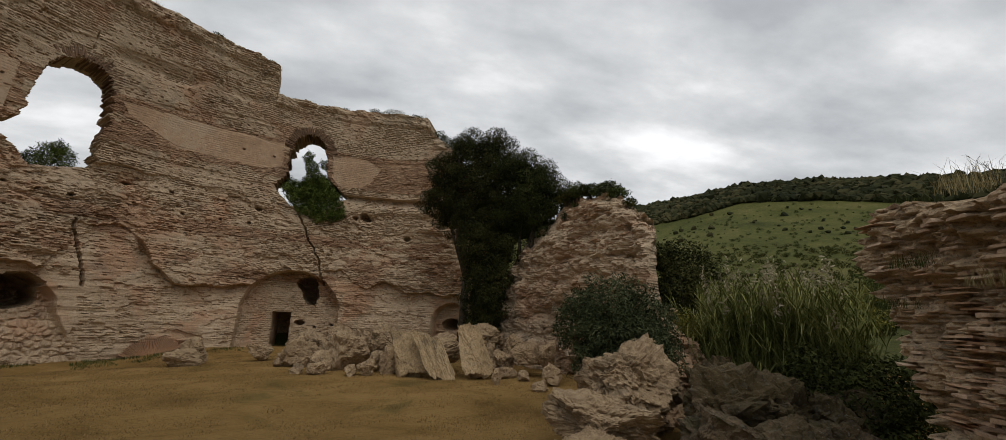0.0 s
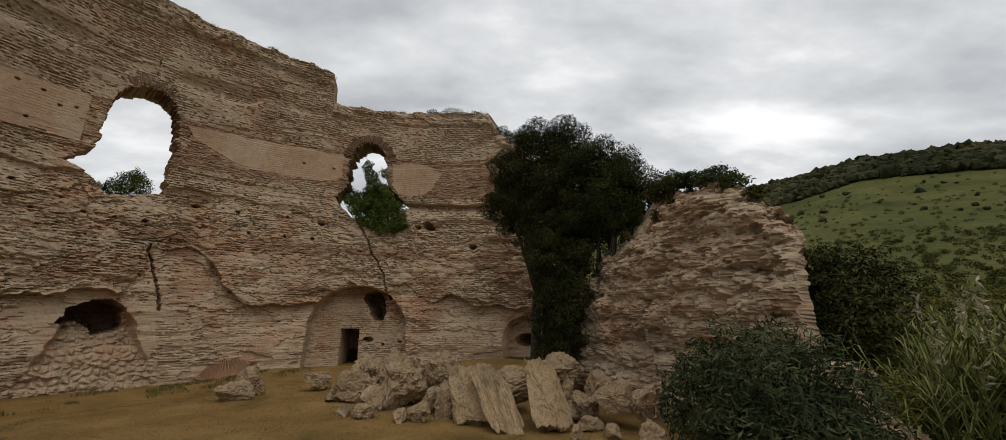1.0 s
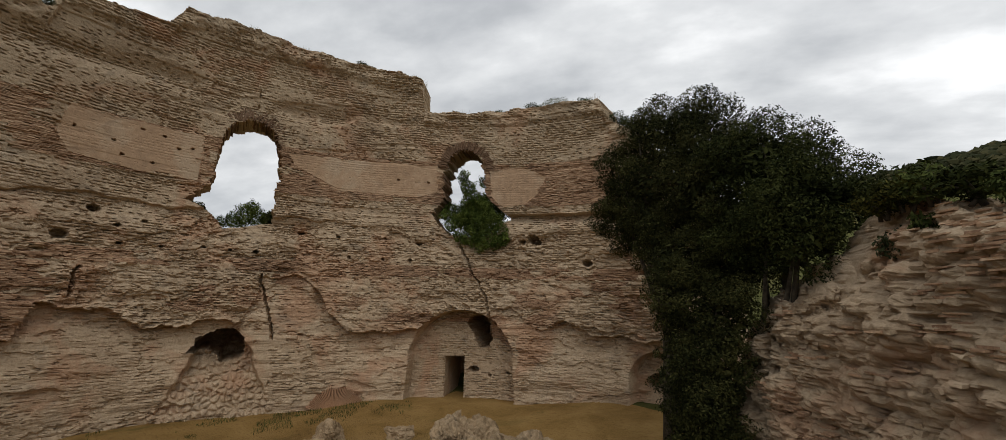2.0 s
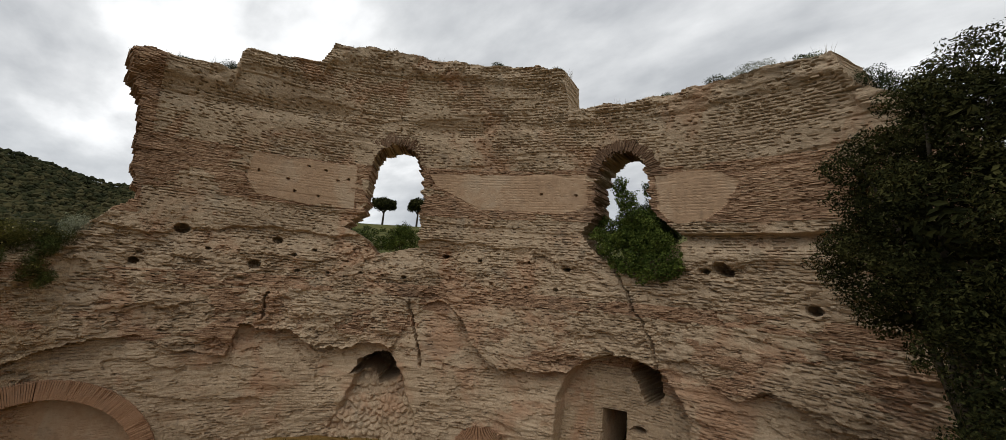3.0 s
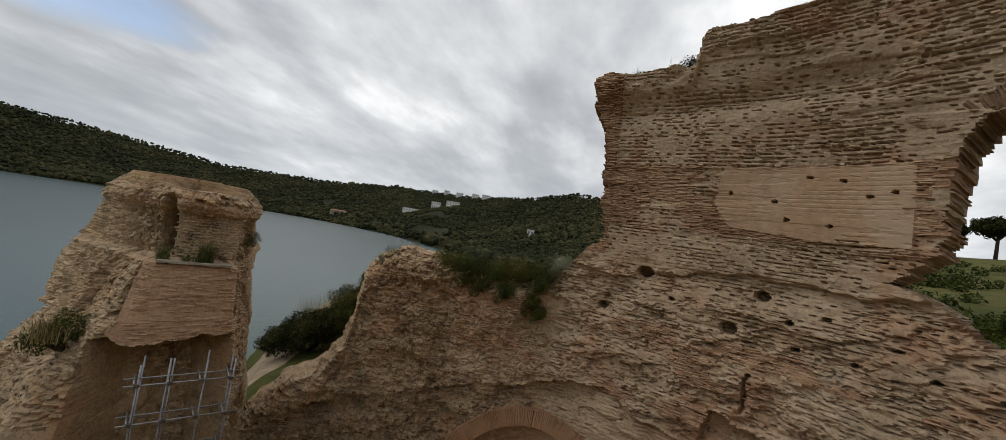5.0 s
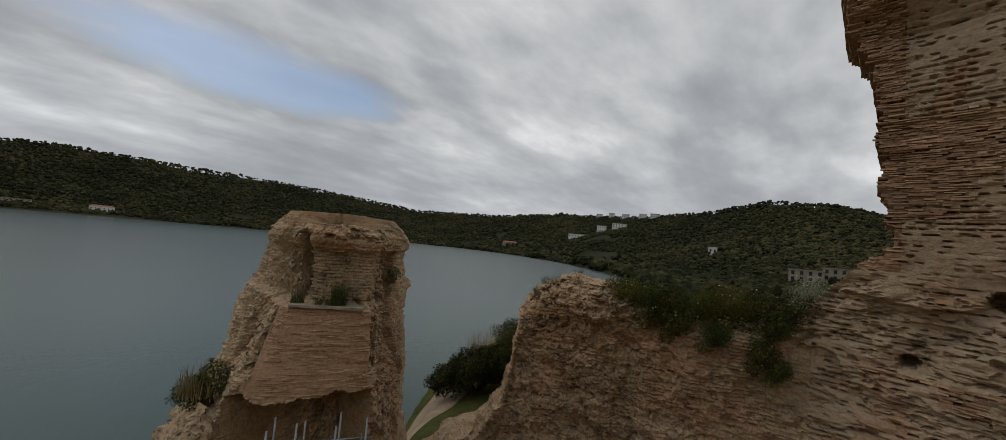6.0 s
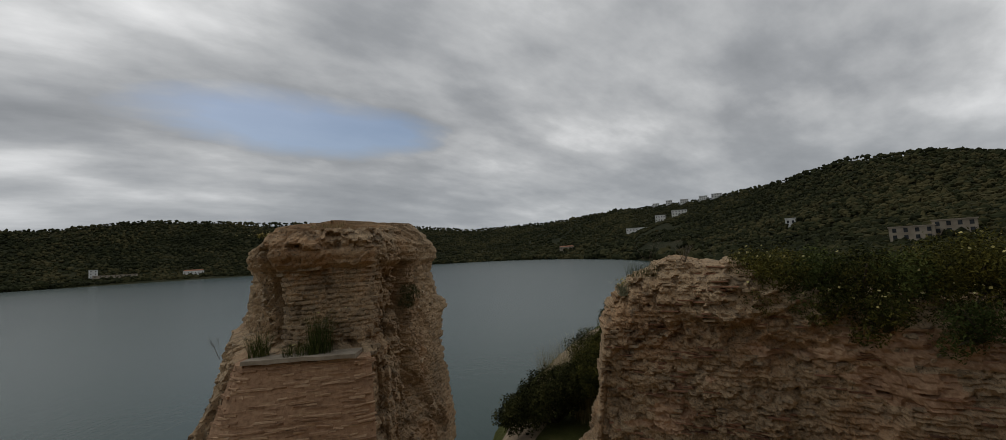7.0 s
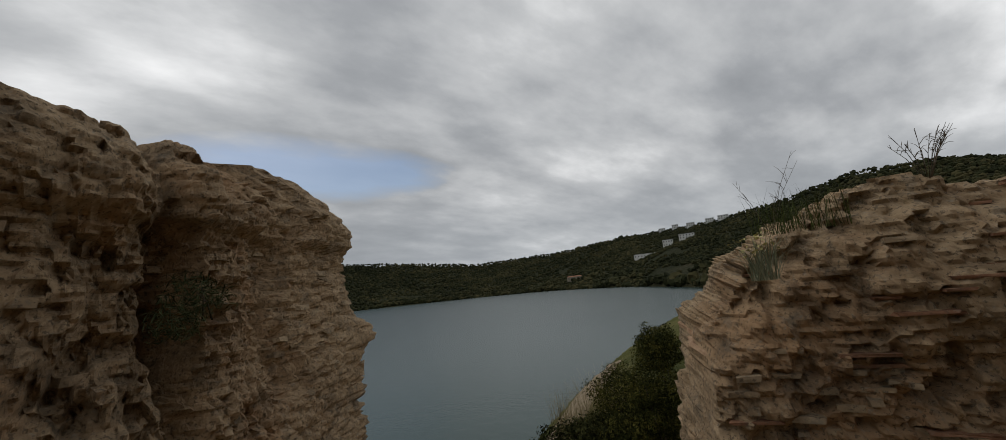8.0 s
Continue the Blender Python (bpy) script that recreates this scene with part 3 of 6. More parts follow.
    for k in np.nonzero(one)[0]:
        ob = new("brick" if zn[k] == 2 else "block", block_mesh(int(rng.integers(6)), mats[1] if zn[k] == 2 else mats[0]))
        ob.parent = thing
        dep = 0.09 + out[k]
        R = Matrix((tu[k], -nv[k], up_[k])).transposed()
        c = p[k] + nv[k] * (0.05 + out[k] - dep / 2)
        ob.matrix_basis = Matrix.LocRotScale(Vector(c), R.to_quaternion(), Vector((hl[k] * 2, dep, hh[k] * 2)))


def weave(u, z, c=0.0879, length=0.125, seed=0, share=0.5, deep=0.055):
    """Courses of small blocks: short slits where the bed joints have weathered out, and here and there a block gone."""
    row = np.floor(z / c + 0.02)
    f = z / c - row
    x = u / length + 7.3 * hash2(row, row * 0, seed + 2) + 0.6 * (fbm(u / 0.7, row * 0.37, seed + 3, 2) - 0.5)
    col = np.floor(x)
    g = x - col
    n = fbm(u / 1.1, z / 0.7, seed + 4, 3)
    on = hash2(col, row, seed + 5) < share * (0.35 + 1.3 * smooth(0.38, 0.62, n))
    slit = on * deep * (0.5 + 0.8 * hash2(col, row, seed + 6)) * smooth(0.02, 0.16, np.minimum(g, 1 - g)) * smooth(0.33, 0.12, np.minimum(f, 1 - f))
    gone = (hash2(col, row, seed + 9) < 0.05) * deep * 0.9 * smooth(0.0, 0.2, np.minimum(g, 1 - g)) * smooth(0.02, 0.2, f)
    return slit + gone + 0.014 * (hash2(col, row, seed + 8) - 0.5)


# ---- the round hall
RW = 14.6
TH0, TH1 = 72.0, 239.0
WALL_R = np.array([(70, 17.2), (80, 17), (90, 16.5), (98, 16.0), (107, 15.5), (121, 14.6), (136, 14.4), (150, 14.4), (172, 14.6), (180, 14.6), (190, 14.9), (197, 15.0), (207, 14.5), (213, 14.35), (227, 14.5), (240, 14.5)])
TOP_HIGH = np.array([(72, 9), (78, 12.6), (80, 13.4), (83, 14.0), (84.6, 15.1), (95, 15.05), (101, 14.95), (110, 14.85), (119.4, 14.8), (119.6, 16.35), (135, 16.8), (146, 16.95), (156, 17.25), (166.2, 17.1),
                     (168.2, 16.25), (176, 16.2), (181.3, 16.1), (182.1, 15.15), (188.5, 15.05), (192, 15.1), (195.7, 14.9)])
TOP_LOW = np.array([(72, 8), (190, 9.3), (194, 8.9), (197, 8.0), (198.5, 7.3), (200.5, 7.4), (204, 6.9), (209, 7.1), (213, 7.35), (216.5, 7.75), (221, 7.75), (223, 7.5), (225.8, 6.8), (226.5, 5.6), (227.2, 4.3), (229.5, 3.2), (231, 2.6), (235, 2.0), (239, 0.8)])
END = np.array([(8, 196), (9.3, 191.8), (10.5, 192.8), (13.2, 193.3), (13.8, 194.3), (14.2, 195.5), (15.2, 195.8)])
LIP = np.array([(72, 3.2), (88, 3.5), (92.6, 4.1), (96.3, 3.5), (102, 4.75), (119, 3.6), (124.5, 3.3), (131.9, 3.35), (136, 4.2), (138, 5.2), (141.3, 5.95), (147.6, 5.9), (148.2, 5.0), (150.6, 3.7), (154.9, 3.95), (158.9, 3.5), (164.1, 3.55), (168.4, 4.2), (172.5, 4.4), (176, 4.6), (177.5, 3.1), (183, 3.3), (189, 4.1), (197, 3.7), (212, 2.8), (239, 1.0)])
WIN1 = [(147.7, 8.4), (147.5, 9.9), (147.4, 11.3), (147.8, 12.2), (148.6, 12.65), (150.5, 13.08), (153.0, 13.22), (155.8, 12.9), (157.3, 12.35), (157.8, 11.5), (157.9, 10.5), (158.6, 9.85), (160.3, 9.45), (161.6, 9.05), (159.4, 8.9), (157.2, 8.55), (156.0, 8.2), (155.0, 7.9), (152.2, 8.15), (150.0, 8.35)]
WIN2 = [(107.2, 10.9), (107.4, 12.0), (108.0, 12.5), (109.4, 12.88), (110.9, 12.95), (112.3, 12.88), (113.7, 12.5), (114.8, 12.0), (115.2, 11.5), (115.3, 10.0), (116.3, 9.85), (117.5, 9.4), (116.2, 8.9), (113.8, 8.3), (108.1, 8.3), (104.8, 8.6), (102.5, 9.4), (104.0, 9.75), (106.4, 10.35)]
PLASTER = [[(160, 12.0), (177.5, 11.95), (178.2, 10.9), (176.5, 10.15), (168, 9.95), (160, 9.95)], [(146.2, 11.95), (116.6, 11.95), (116.2, 10.6), (121.5, 10.2), (126.2, 10.28), (136.7, 10.43), (141, 10.9), (144.9, 11.35)], [(106.2, 11.9), (98, 11.92), (95, 11.4), (97, 10.6), (100, 9.9), (103.7, 9.8), (105.8, 10.5)]]
# putlog holes: bearing, height, half width, half height, depth
HOLES = [(185.8, 8.35, .26, .20, .7), (172.2, 8.2, .20, .16, .6), (175.2, 7.05, .24, .20, .6), (190.9, 6.9, .16, .14, .6), (142.4, 8.05, .17, .09, .6), (149.5, 6.95, .10, .08, .5), (121.2, 6.9, .09, .08, .5),
         (98.3, 8.22, .24, .24, .9), (97.5, 8.05, .18, .14, .7), (100.3, 8.1, .14, .10, .6), (88.9, 6.95, .20, .17, .7), (168.5, 6.9, .10, .07, .5), (163.4, 6.9, .08, .06, .4), (157.6, 7.0, .08, .06, .4), (153.6, 6.95, .08, .06, .4), (176.5, 11.2, .05, .05, .3), (170.5, 10.5, .06, .05, .3), (166.5, 10.4, .05, .05, .3), (161.5, 11.3, .05, .05, .3)]
HOLES += [(135.5, 7.95, .09, .07, .4), (126.5, 8.0, .08, .06, .4), (119.8, 7.8, .16, .09, .6), (133.2, 6.95, .06, .06, .4), (126.5, 6.9, .06, .06, .4), (165.6, 11.6, .06, .05, .3), (171.8, 11.0, .06, .05, .3), (168.6, 11.7, .05, .05, .3), (163.4, 11.2, .05, .05, .3),
          (124.5, 11.1, .06, .05, .3), (118.3, 11.05, .06, .05, .3), (169.2, 7.6, .12, .08, .5), (166.0, 7.9, .08, .06, .4), (182.0, 7.6, .09, .07, .4)]


def wall_radius(th):
    return np.interp(th, WALL_R[:, 0], WALL_R[:, 1])


def hall(u, z, d):
    """A point of the hall's wall: along its curve, up, and inwards into the masonry."""
    th = TH0 + np.degrees(np.asarray(u) / RW)
    r = wall_radius(th) - 1.3 * np.clip((z - 9) / 7, 0, 1.3) ** 1.4 + d
    a = np.radians(th)
    sag = 0.06 * (fbm(np.asarray(u) / 4.5, np.asarray(z) / 3.0, 15, 3) - 0.5)
    return np.stack([O[0] + r * np.cos(a), O[1] + r * np.sin(a), z + sag], -1)


def bearing(u):
    return TH0 + np.degrees(u / RW)


def hall_mask(u, z):
    th = bearing(u)
    jag = 0.34 * (fbm(u / 0.6, z / 0.22, 21, 4) - 0.5)
    t = th + np.degrees(jag / RW) * 1.3
    top = np.interp(th, TOP_HIGH[:, 0], TOP_HIGH[:, 1]) + 0.25 * (fbm(u / 0.8, 0 * u, 8, 4) - 0.5)
    low = np.interp(th, TOP_LOW[:, 0], TOP_LOW[:, 1]) + 0.35 * (fbm(u / 0.7, 0 * u, 18, 4) - 0.5)
    end = np.interp(z, END[:, 0], END[:, 1])
    m = (z < low) | ((t < end) & (z < top))
    for w in (WIN1, WIN2):
        m &= ~inside(w, t, z + jag * 0.8)
    return m


def hall_depth(u, z):
    th = bearing(u)
    arc = lambda c: (th - c) * math.pi / 180 * RW
    top = np.interp(th, TOP_HIGH[:, 0], TOP_HIGH[:, 1])
    lip = np.interp(th, LIP[:, 0], LIP[:, 1]) + 0.55 * (fbm(u / 0.7, z / 1.4 + 3, 14, 5, 0.6) - 0.5)
    d = 0.34 * (fbm(u / 4.0, z / 3.0, 2, 3) - 0.5) + 0.05 * (fbm(u / 0.45, z / 0.25, 12, 4) - 0.5)
    # above the windows' floor: shallow bands along the courses, and hollows under the crown
    band = fbm(u / 7.0, z / 0.55, 44, 3)
    d = d + 0.06 * smooth(0.52, 0.57, band) * smooth(8.6, 9.4, z)
    hollow = np.exp(-((z - 13.9 - 0.8 * (fbm(u / 5.0, 0 * u, 45, 2) - 0.5)) / 0.38) ** 2)
    d = d + 0.26 * hollow * smooth(0.40, 0.58, fbm(u / 3.0, z / 2.0, 46, 3))
    # middle of the wall: facing fallen away in sheets with ragged broken edges
    mid = smooth(-0.1, 0.15, z - lip) * (1 - smooth(8.2, 8.8, z)) * (1 - 0.85 * smooth(197, 204, th))
    t = fbm(u / 2.3, z / 1.15, 33, 5, 0.6)
    d = d + mid * (0.11 * smooth(0.50, 0.510, t) + 0.14 * smooth(0.585, 0.595, t) - 0.05 * rubble(u / 0.8, z / 0.35, 61))
    s2 = fbm(u / 1.1, z / 0.5, 401, 5, 0.6)
    d = d + mid * 0.09 * (smooth(0.51, 0.52, s2) - smooth(0.52, 0.62, s2))
    eave = 8.75 + 0.7 * (fbm(u / 1.3, 0 * u, 48, 4) - 0.5) - 0.5 * smooth(165, 190, th) - z
    d = d + 0.20 * smooth(0.0, 0.06, eave) * smooth(1.5, 0.1, eave) * smooth(118, 150, th) * (1 - smooth(194, 200, th))
    # the worn foot below the broken lip
    foot = smooth(0.0, 0.06, lip - z)
    cut = smooth(0.36, 0.60, fbm(u / 2.6, 0 * u, 17, 3))
    d = d + foot * (0.16 + 0.40 * cut - (0.08 + 0.34 * cut) * smooth(0, 2.4, lip - z)) + foot * (0.16 * (fbm(u / 1.3, z / 0.22 + u / 4.0, 49, 4) - 0.5) + 0.10 * smooth(0.50, 0.52, fbm(u / 1.5, z / 0.6, 52, 5, 0.6)))
    # ledge on the line of the windows' floor
    under = 9.5 + 0.08 * (fbm(u / 0.8, 0 * u, 50, 3) - 0.5) - z
    d = d + 0.36 * smooth(0.0, 0.05, under) * smooth(1.0, 0.1, under) * smooth(78, 82, th) * (1 - smooth(102, 104, th))
    # crust of rough concrete along the crown, and the lump over the broken end
    cap = smooth(0.85, 0.55, top - z) * (th < 197)
    d = d + cap * (-0.14 + 0.30 * (fbm(u / 0.7, z / 0.4, 47, 4) - 0.5)) - 0.35 * np.exp(-((th - 194.2) / 2.3) ** 2 - ((z - 14.5) / 0.8) ** 2)
    # smooth panels
    for pl in PLASTER:
        d = np.where(inside(pl, th, z), d * 0.25 - 0.02, d)
    # niche with the doorway
    x = arc(111.0)
    half = np.where(z > 2.2, 2.45 * np.sqrt(np.clip(1 - ((z - 2.0) / 2.45) ** 2, 0, 1)), 2.42 + 0.05 * (2.2 - z))
    n = smooth(0.0, 0.14, half - np.abs(x) + 0.12 * (fbm(u / 0.4, z / 0.4, 51, 3) - 0.5))
    d = d * (1 - 0.6 * n) + n * (0.55 + 0.62 * np.sqrt(np.clip(1 - (x / 2.7) ** 2, 0, 1)))
    jag = 0.10 * (fbm(u / 0.3, z / 0.3, 61, 3) - 0.5)
    door = smooth(0.0, 0.05, np.minimum(0.42 - np.abs(arc(112.9)), 2.05 - z) + jag * 0.5)
    d = d + door * 3.4
    gap = inside([(110.9, 3.75), (110.3, 4.12), (108.7, 4.26), (107.3, 4.05), (106.7, 3.7), (106.4, 2.9), (107.0, 2.5), (108.2, 2.5), (109.1, 2.85), (109.9, 3.4)], th + jag * 6, z + jag)
    d = d + gap * 3.2
    for c, h, a, b, dp in ((109.4, 1.42, .24, .15, .8), (106.5, 1.15, .08, .08, .5), (103.2, 1.3, .07, .07, .4)):
        d = d + dp * smooth(1.0, 0.75, (arc(c) / a) ** 2 + ((z - h) / b) ** 2)
    # cave with a spill of earth
    x = arc(152.3)
    wide = np.interp(z, [-1, 0.1, 1.2, 2.3, 3.0, 3.5], [2.4, 2.25, 1.6, 1.15, 0.75, 0.0])
    c = smooth(0.0, 0.25, wide - np.abs(x) + 0.3 * (fbm(u / 0.6, z / 0.6, 71, 3) - 0.5))
    d = d + c * (np.interp(z, [-1, 0.5, 1.8, 2.2, 3.4], [-0.3, 0.15, 0.75, 1.2, 1.2]) - 0.16 * rubble(u / 0.28, z / 0.28, 72) + 0.30 * (fbm(u / 0.5, z / 0.7, 73, 4) - 0.5))
    hole = inside([(157.6, 2.4), (156.4, 2.9), (154.7, 3.25), (151.6, 3.45), (149.6, 3.05), (149.8, 2.2), (151.5, 1.95), (152.6, 1.8), (153.4, 2.2), (154.8, 2.45), (156.2, 2.3)], th + jag * 9, z + jag * 2)
    d = d + hole * 3.0
    # small niche by the tree
    x = arc(78.6)
    half = 1.0 * np.sqrt(np.clip(1 - ((z - 1.6) / 1.25) ** 2, 0, 1)) * (z > 1.6) + 1.0 * (z <= 1.6)
    d = d + smooth(0, 0.1, half - np.abs(x)) * 0.8 + 3.0 * smooth(1.0, 0.8, (arc(79.0) / 0.45) ** 2 + ((z - 1.5) / 0.38) ** 2)
    # recess under the relieving arch
    x, zz = arc(198.2), z + 1.08
    rr = np.hypot(x, zz)
    d = np.where(rr < 3.05, 0.62 + 0.10 * (fbm(u / 1.5, z / 1.2, 81, 4) - 0.5), d)
    d = np.where((rr >= 3.05) & (rr < 3.9), d * 0.3 + 0.06, d)
    # putlog holes, each in its worn hollow
    for c, h, a, b, dp in HOLES:
        k = (arc(c) / a) ** 2 + ((z - h) / b) ** 2
        d = d + 0.22 * np.exp(-k / 5.0) * (a > 0.15) + dp * smooth(1.0, 0.8, k)
    # cracks
    for pts in (((148.3, 5.95), (147.9, 5.4), (147.3, 5.05), (146.6, 4.6), (146.0, 4.2), (145.3, 3.4), (145.2, 2.9)), ((112.0, 7.9), (110.6, 7.2), (109.0, 6.3), (107.6, 5.6), (106.6, 5.1), (105.8, 4.3), (105.4, 3.7)), ((172.6, 5.9), (172.9, 5.3), (172.6, 4.7))):
        q = np.array(pts)
        xc = np.interp(z, q[::-1, 1], q[::-1, 0]) + 0.9 * (fbm(z / 0.35, 0 * u, 53, 3) - 0.5)
        d = d + 0.4 * smooth(0.06, 0.025, np.abs(arc(0) - xc * math.pi / 180 * RW)) * (z < q[0, 1]) * (z > q[-1, 1])
    return d


def open_joints(u, z, length, share, deep, seed):
    """Straight courses of small blocks: short dark slits where bed joints have weathered out, and some blocks gone."""
    c = 0.1172
    row = np.floor(z / c + 0.02)
    f = z / c - row
    x = u / length + 7.3 * hash2(row, row * 0, seed + 2)
    col = np.floor(x)
    g = x - col
    n = fbm(u / 1.3, z / 0.6, seed + 4, 3)
    h = hash2(col, row, seed + 5)
    on = h < share * (0.35 + 1.2 * smooth(0.36, 0.64, n))
    side = smooth(0.0, 0.22, np.minimum(g, 1 - g))
    slit = on * deep * (0.45 + 0.9 * hash2(col, row, seed + 6)) * side * (np.abs(f - 0.25) < 0.13)
    gone = (hash2(col, row, seed + 9) < 0.16) * on * deep * 0.8 * side * (np.abs(f - 0.5) < 0.13)
    return slit + gone + (0.018 + 0.4 * deep * smooth(0.40, 0.62, n)) * (hash2(col, row, seed + 8) - 0.5) * (f > 0.1) + 0.03 * (fbm(u / 0.13, z / 0.07, seed + 11, 2) - 0.5)


def hall_weave(u, z):
    th = bearing(u)
    n = fbm(u / 1.6, z / 1.0, 95, 4)
    lip = np.interp(th, LIP[:, 0], LIP[:, 1])
    a = np.where(z < lip, 0.85 - 0.40 * smooth(0.42, 0.54, n), 1.0 - 0.30 * smooth(0.55, 0.65, n))
    plain_face = (hall_zone(u, z) == 1) | (np.abs((th - 152.3) * math.pi / 180 * RW) < 1.9) & (z < 3.4)
    a = np.where(plain_face, 0.10, a)
    high = smooth(8.3, 9.0, z)
    return a * ((1 - high) * open_joints(u, z + 1.0, 0.15, 0.50, 0.12, 300) + high * open_joints(u, z + 1.0, 0.135, 0.60, 0.13, 330))


def hall_zone(u, z):
    """0 tuff blocks, 1 plaster, 2 brick."""
    th = bearing(u)
    n = fbm(u / 1.5, z / 0.8, 91, 4)
    k = np.zeros(np.broadcast(u, z).shape, int)
    bandz = (z > 9.9) & (z < 12.05 + 0.1 * (th < 148))
    k = np.where(bandz & (n > 0.40), 2, k)
    k = np.where((np.abs(z - 6.35) < 0.28) & (n > 0.45), 2, k)
    k = np.where((th > 191.5) & (z > 8.8), 2, k)
    k = np.where((z < 6.0) & (z > 3.8) & (n > 0.66), 2, k)
    for p in PLASTER:
        k = np.where(inside(p, th, z + 0.35 * (n - 0.5)), 1, k)
    return np.where(np.hypot((th - 198.2) * math.pi / 180 * RW, z + 1.08) < 3.0, 1, k)


def hall_keep(u, z):
    th = bearing(u)
    lip = np.interp(th, LIP[:, 0], LIP[:, 1])
    n = fbm(u / 1.3, z / 0.9, 95, 4)
    k = 0.05 - 0.03 * smooth(0.50, 0.60, n)
    k = np.where(hall_zone(u, z) == 2, 0.85, k)
    k = np.where(z < lip - 0.05, 0.05, k)
    k = np.where(th > 201, 0.0, k)
    cave = (np.abs((th - 152.3) * math.pi / 180 * RW) < 2.0) & (z < 3.4)
    arch = np.abs(np.hypot((th - 198.2) * math.pi / 180 * RW, z + 1.08) - 3.4) < 0.42
    return np.where(cave | arch, 0.0, k)


def low_keep(u, z):
    """Broken bricks left in the rubble core of the low end."""
    th = bearing(u)
    n = fbm(u / 0.8, z / 0.5, 141, 4)
    arch = np.hypot((th - 198.2) * math.pi / 180 * RW, z + 1.08) < 3.9
    return np.where((th < 200.8) | arch, 0.0, np.where(th > 212, 0.26, 0.14) * (1 - 0.95 * smooth(0.46, 0.54, n)))


def hall_thick(u, z):
    th = bearing(u)
    t = 5.4 - 2.1 * smooth(4.6, 5.2, z) - 1.5 * smooth(7.0, 7.8, z)
    return t + (2.3 - t) * smooth(196, 200, th)


def small_joints(u, z, c, length, share, deep, seed):
    """Open bed joints of narrow brickwork, seen closely."""
    row = np.floor(z / c + 0.02)
    f = z / c - row
    x = u / length + 7.3 * hash2(row, row * 0, seed + 2) + 0.5 * (fbm(u / 0.5, row * 0.37, seed + 3, 2) - 0.5)
    col = np.floor(x)
    g = x - col
    n = fbm(u / 0.9, z / 0.6, seed + 4, 4)
    on = hash2(col, row, seed + 5) < share * (0.2 + 1.6 * smooth(0.40, 0.60, n))
    slit = on * deep * (0.4 + 0.9 * hash2(col, row, seed + 6)) * smooth(0.0, 0.15, np.minimum(g, 1 - g)) * smooth(0.42, 0.20, np.abs(f - 0.3))
    return slit + 0.5 * deep * smooth(0.42, 0.6, n) * (hash2(col, row, seed + 8) - 0.5)


def crust(u, z, seed):
    """Weathered concrete full of small stones, with pits and lumps of no one direction."""
    d = -0.055 * rubble(u / 0.30, z / 0.21, seed) - 0.030 * rubble(u / 0.11, z / 0.08, seed + 1) + 0.045 * (fbm(u / 0.09, z / 0.07, seed + 2, 3) - 0.5)
    pit = fbm(u / 0.16, z / 0.12, seed + 3, 3)
    return 0.045 + d + 0.07 * smooth(0.60, 0.70, pit)


def low_relief(u, z):
    """Finer wear on the low end, which is passed closely."""
    th = bearing(u)
    k = smooth(196.5, 201, th)
    near = smooth(209, 214, th)
    below = np.interp(th, TOP_LOW[:, 0], TOP_LOW[:, 1]) - z
    d = crust(u, z, 151) * (0.8 + 0.4 * near) + small_joints(u, z + 1.0, 0.0876, 0.20, 0.55, 0.07 - 0.03 * near, 310) * (1 - 0.6 * near * smooth(1.6, 0.6, below))
    d = d + 0.26 * (fbm(u / 0.9, z / 0.7, 123, 4) - 0.5) + 0.12 * smooth(0.49, 0.53, fbm(u / 1.1, z / 0.8, 156, 4, 0.5)) + 0.10 * near * smooth(0.54, 0.58, fbm(u / 0.6, z / 0.5, 157, 4, 0.5))
    # the dark crust of the top stands out over the softer core
    d = d - 0.16 * near * smooth(1.15, 0.95, below + 0.5 * (fbm(u / 0.5, 0 * u, 158, 3) - 0.5))
    # upright cleft near the broken end
    d = d + 0.25 * smooth(0.5, 0.1, np.abs((th - 213.2) * math.pi / 180 * RW + 0.3 * (fbm(z / 0.6, 0 * u, 159, 3) - 0.5))) * smooth(7.2, 6.6, z)
    return k * (d + 0.28 * smooth(0.40, 0.0, below))


wall = empty("wall_rotunda", (0, 0, 0))
tagged(wall, "tall curved Roman wall of worn tuff and brick with broken top and two arched windows", "ruined wall", kind="structure")
ULEN = math.radians(TH1 - TH0) * RW
USPLIT = round(math.radians(197.0 - TH0) * RW, 1)
masonry(wall, hall, USPLIT, -1.0, 17.6, hall_mask, lambda u, z: hall_depth(u, z) + hall_weave(u, z), hall_thick, hall_zone, [M_CORE, M_PLASTER, M_BRICK], du=0.058, dz=0.0293, shade=False)
UEND = round(math.radians(210.0 - TH0) * RW, 1)
low_depth = lambda u, z: hall_depth(u, z) + low_relief(u, z)
masonry(wall, hall, UEND - USPLIT, -1.0, 9.0, hall_mask, low_depth, hall_thick, hall_zone, [M_LOW, M_PLASTER, M_BRICK], du=0.04, dz=0.035, layers=6, ends=0.3, start=USPLIT, shade=False)
masonry(wall, hall, ULEN - UEND, -1.0, 9.0, hall_mask, low_depth, hall_thick, hall_zone, [M_LICHEN, M_PLASTER, M_BRICK], du=0.026, dz=0.0292, layers=16, ends=0.42, start=UEND, shade=False)
facing(wall, hall, ULEN, -0.4, 17.4, hall_mask, lambda u, z: hall_depth(u, z) + low_relief(u, z), hall_keep, hall_zone, [M_TUFF, M_BRICK], course=0.088, length=(0.12, 0.24))
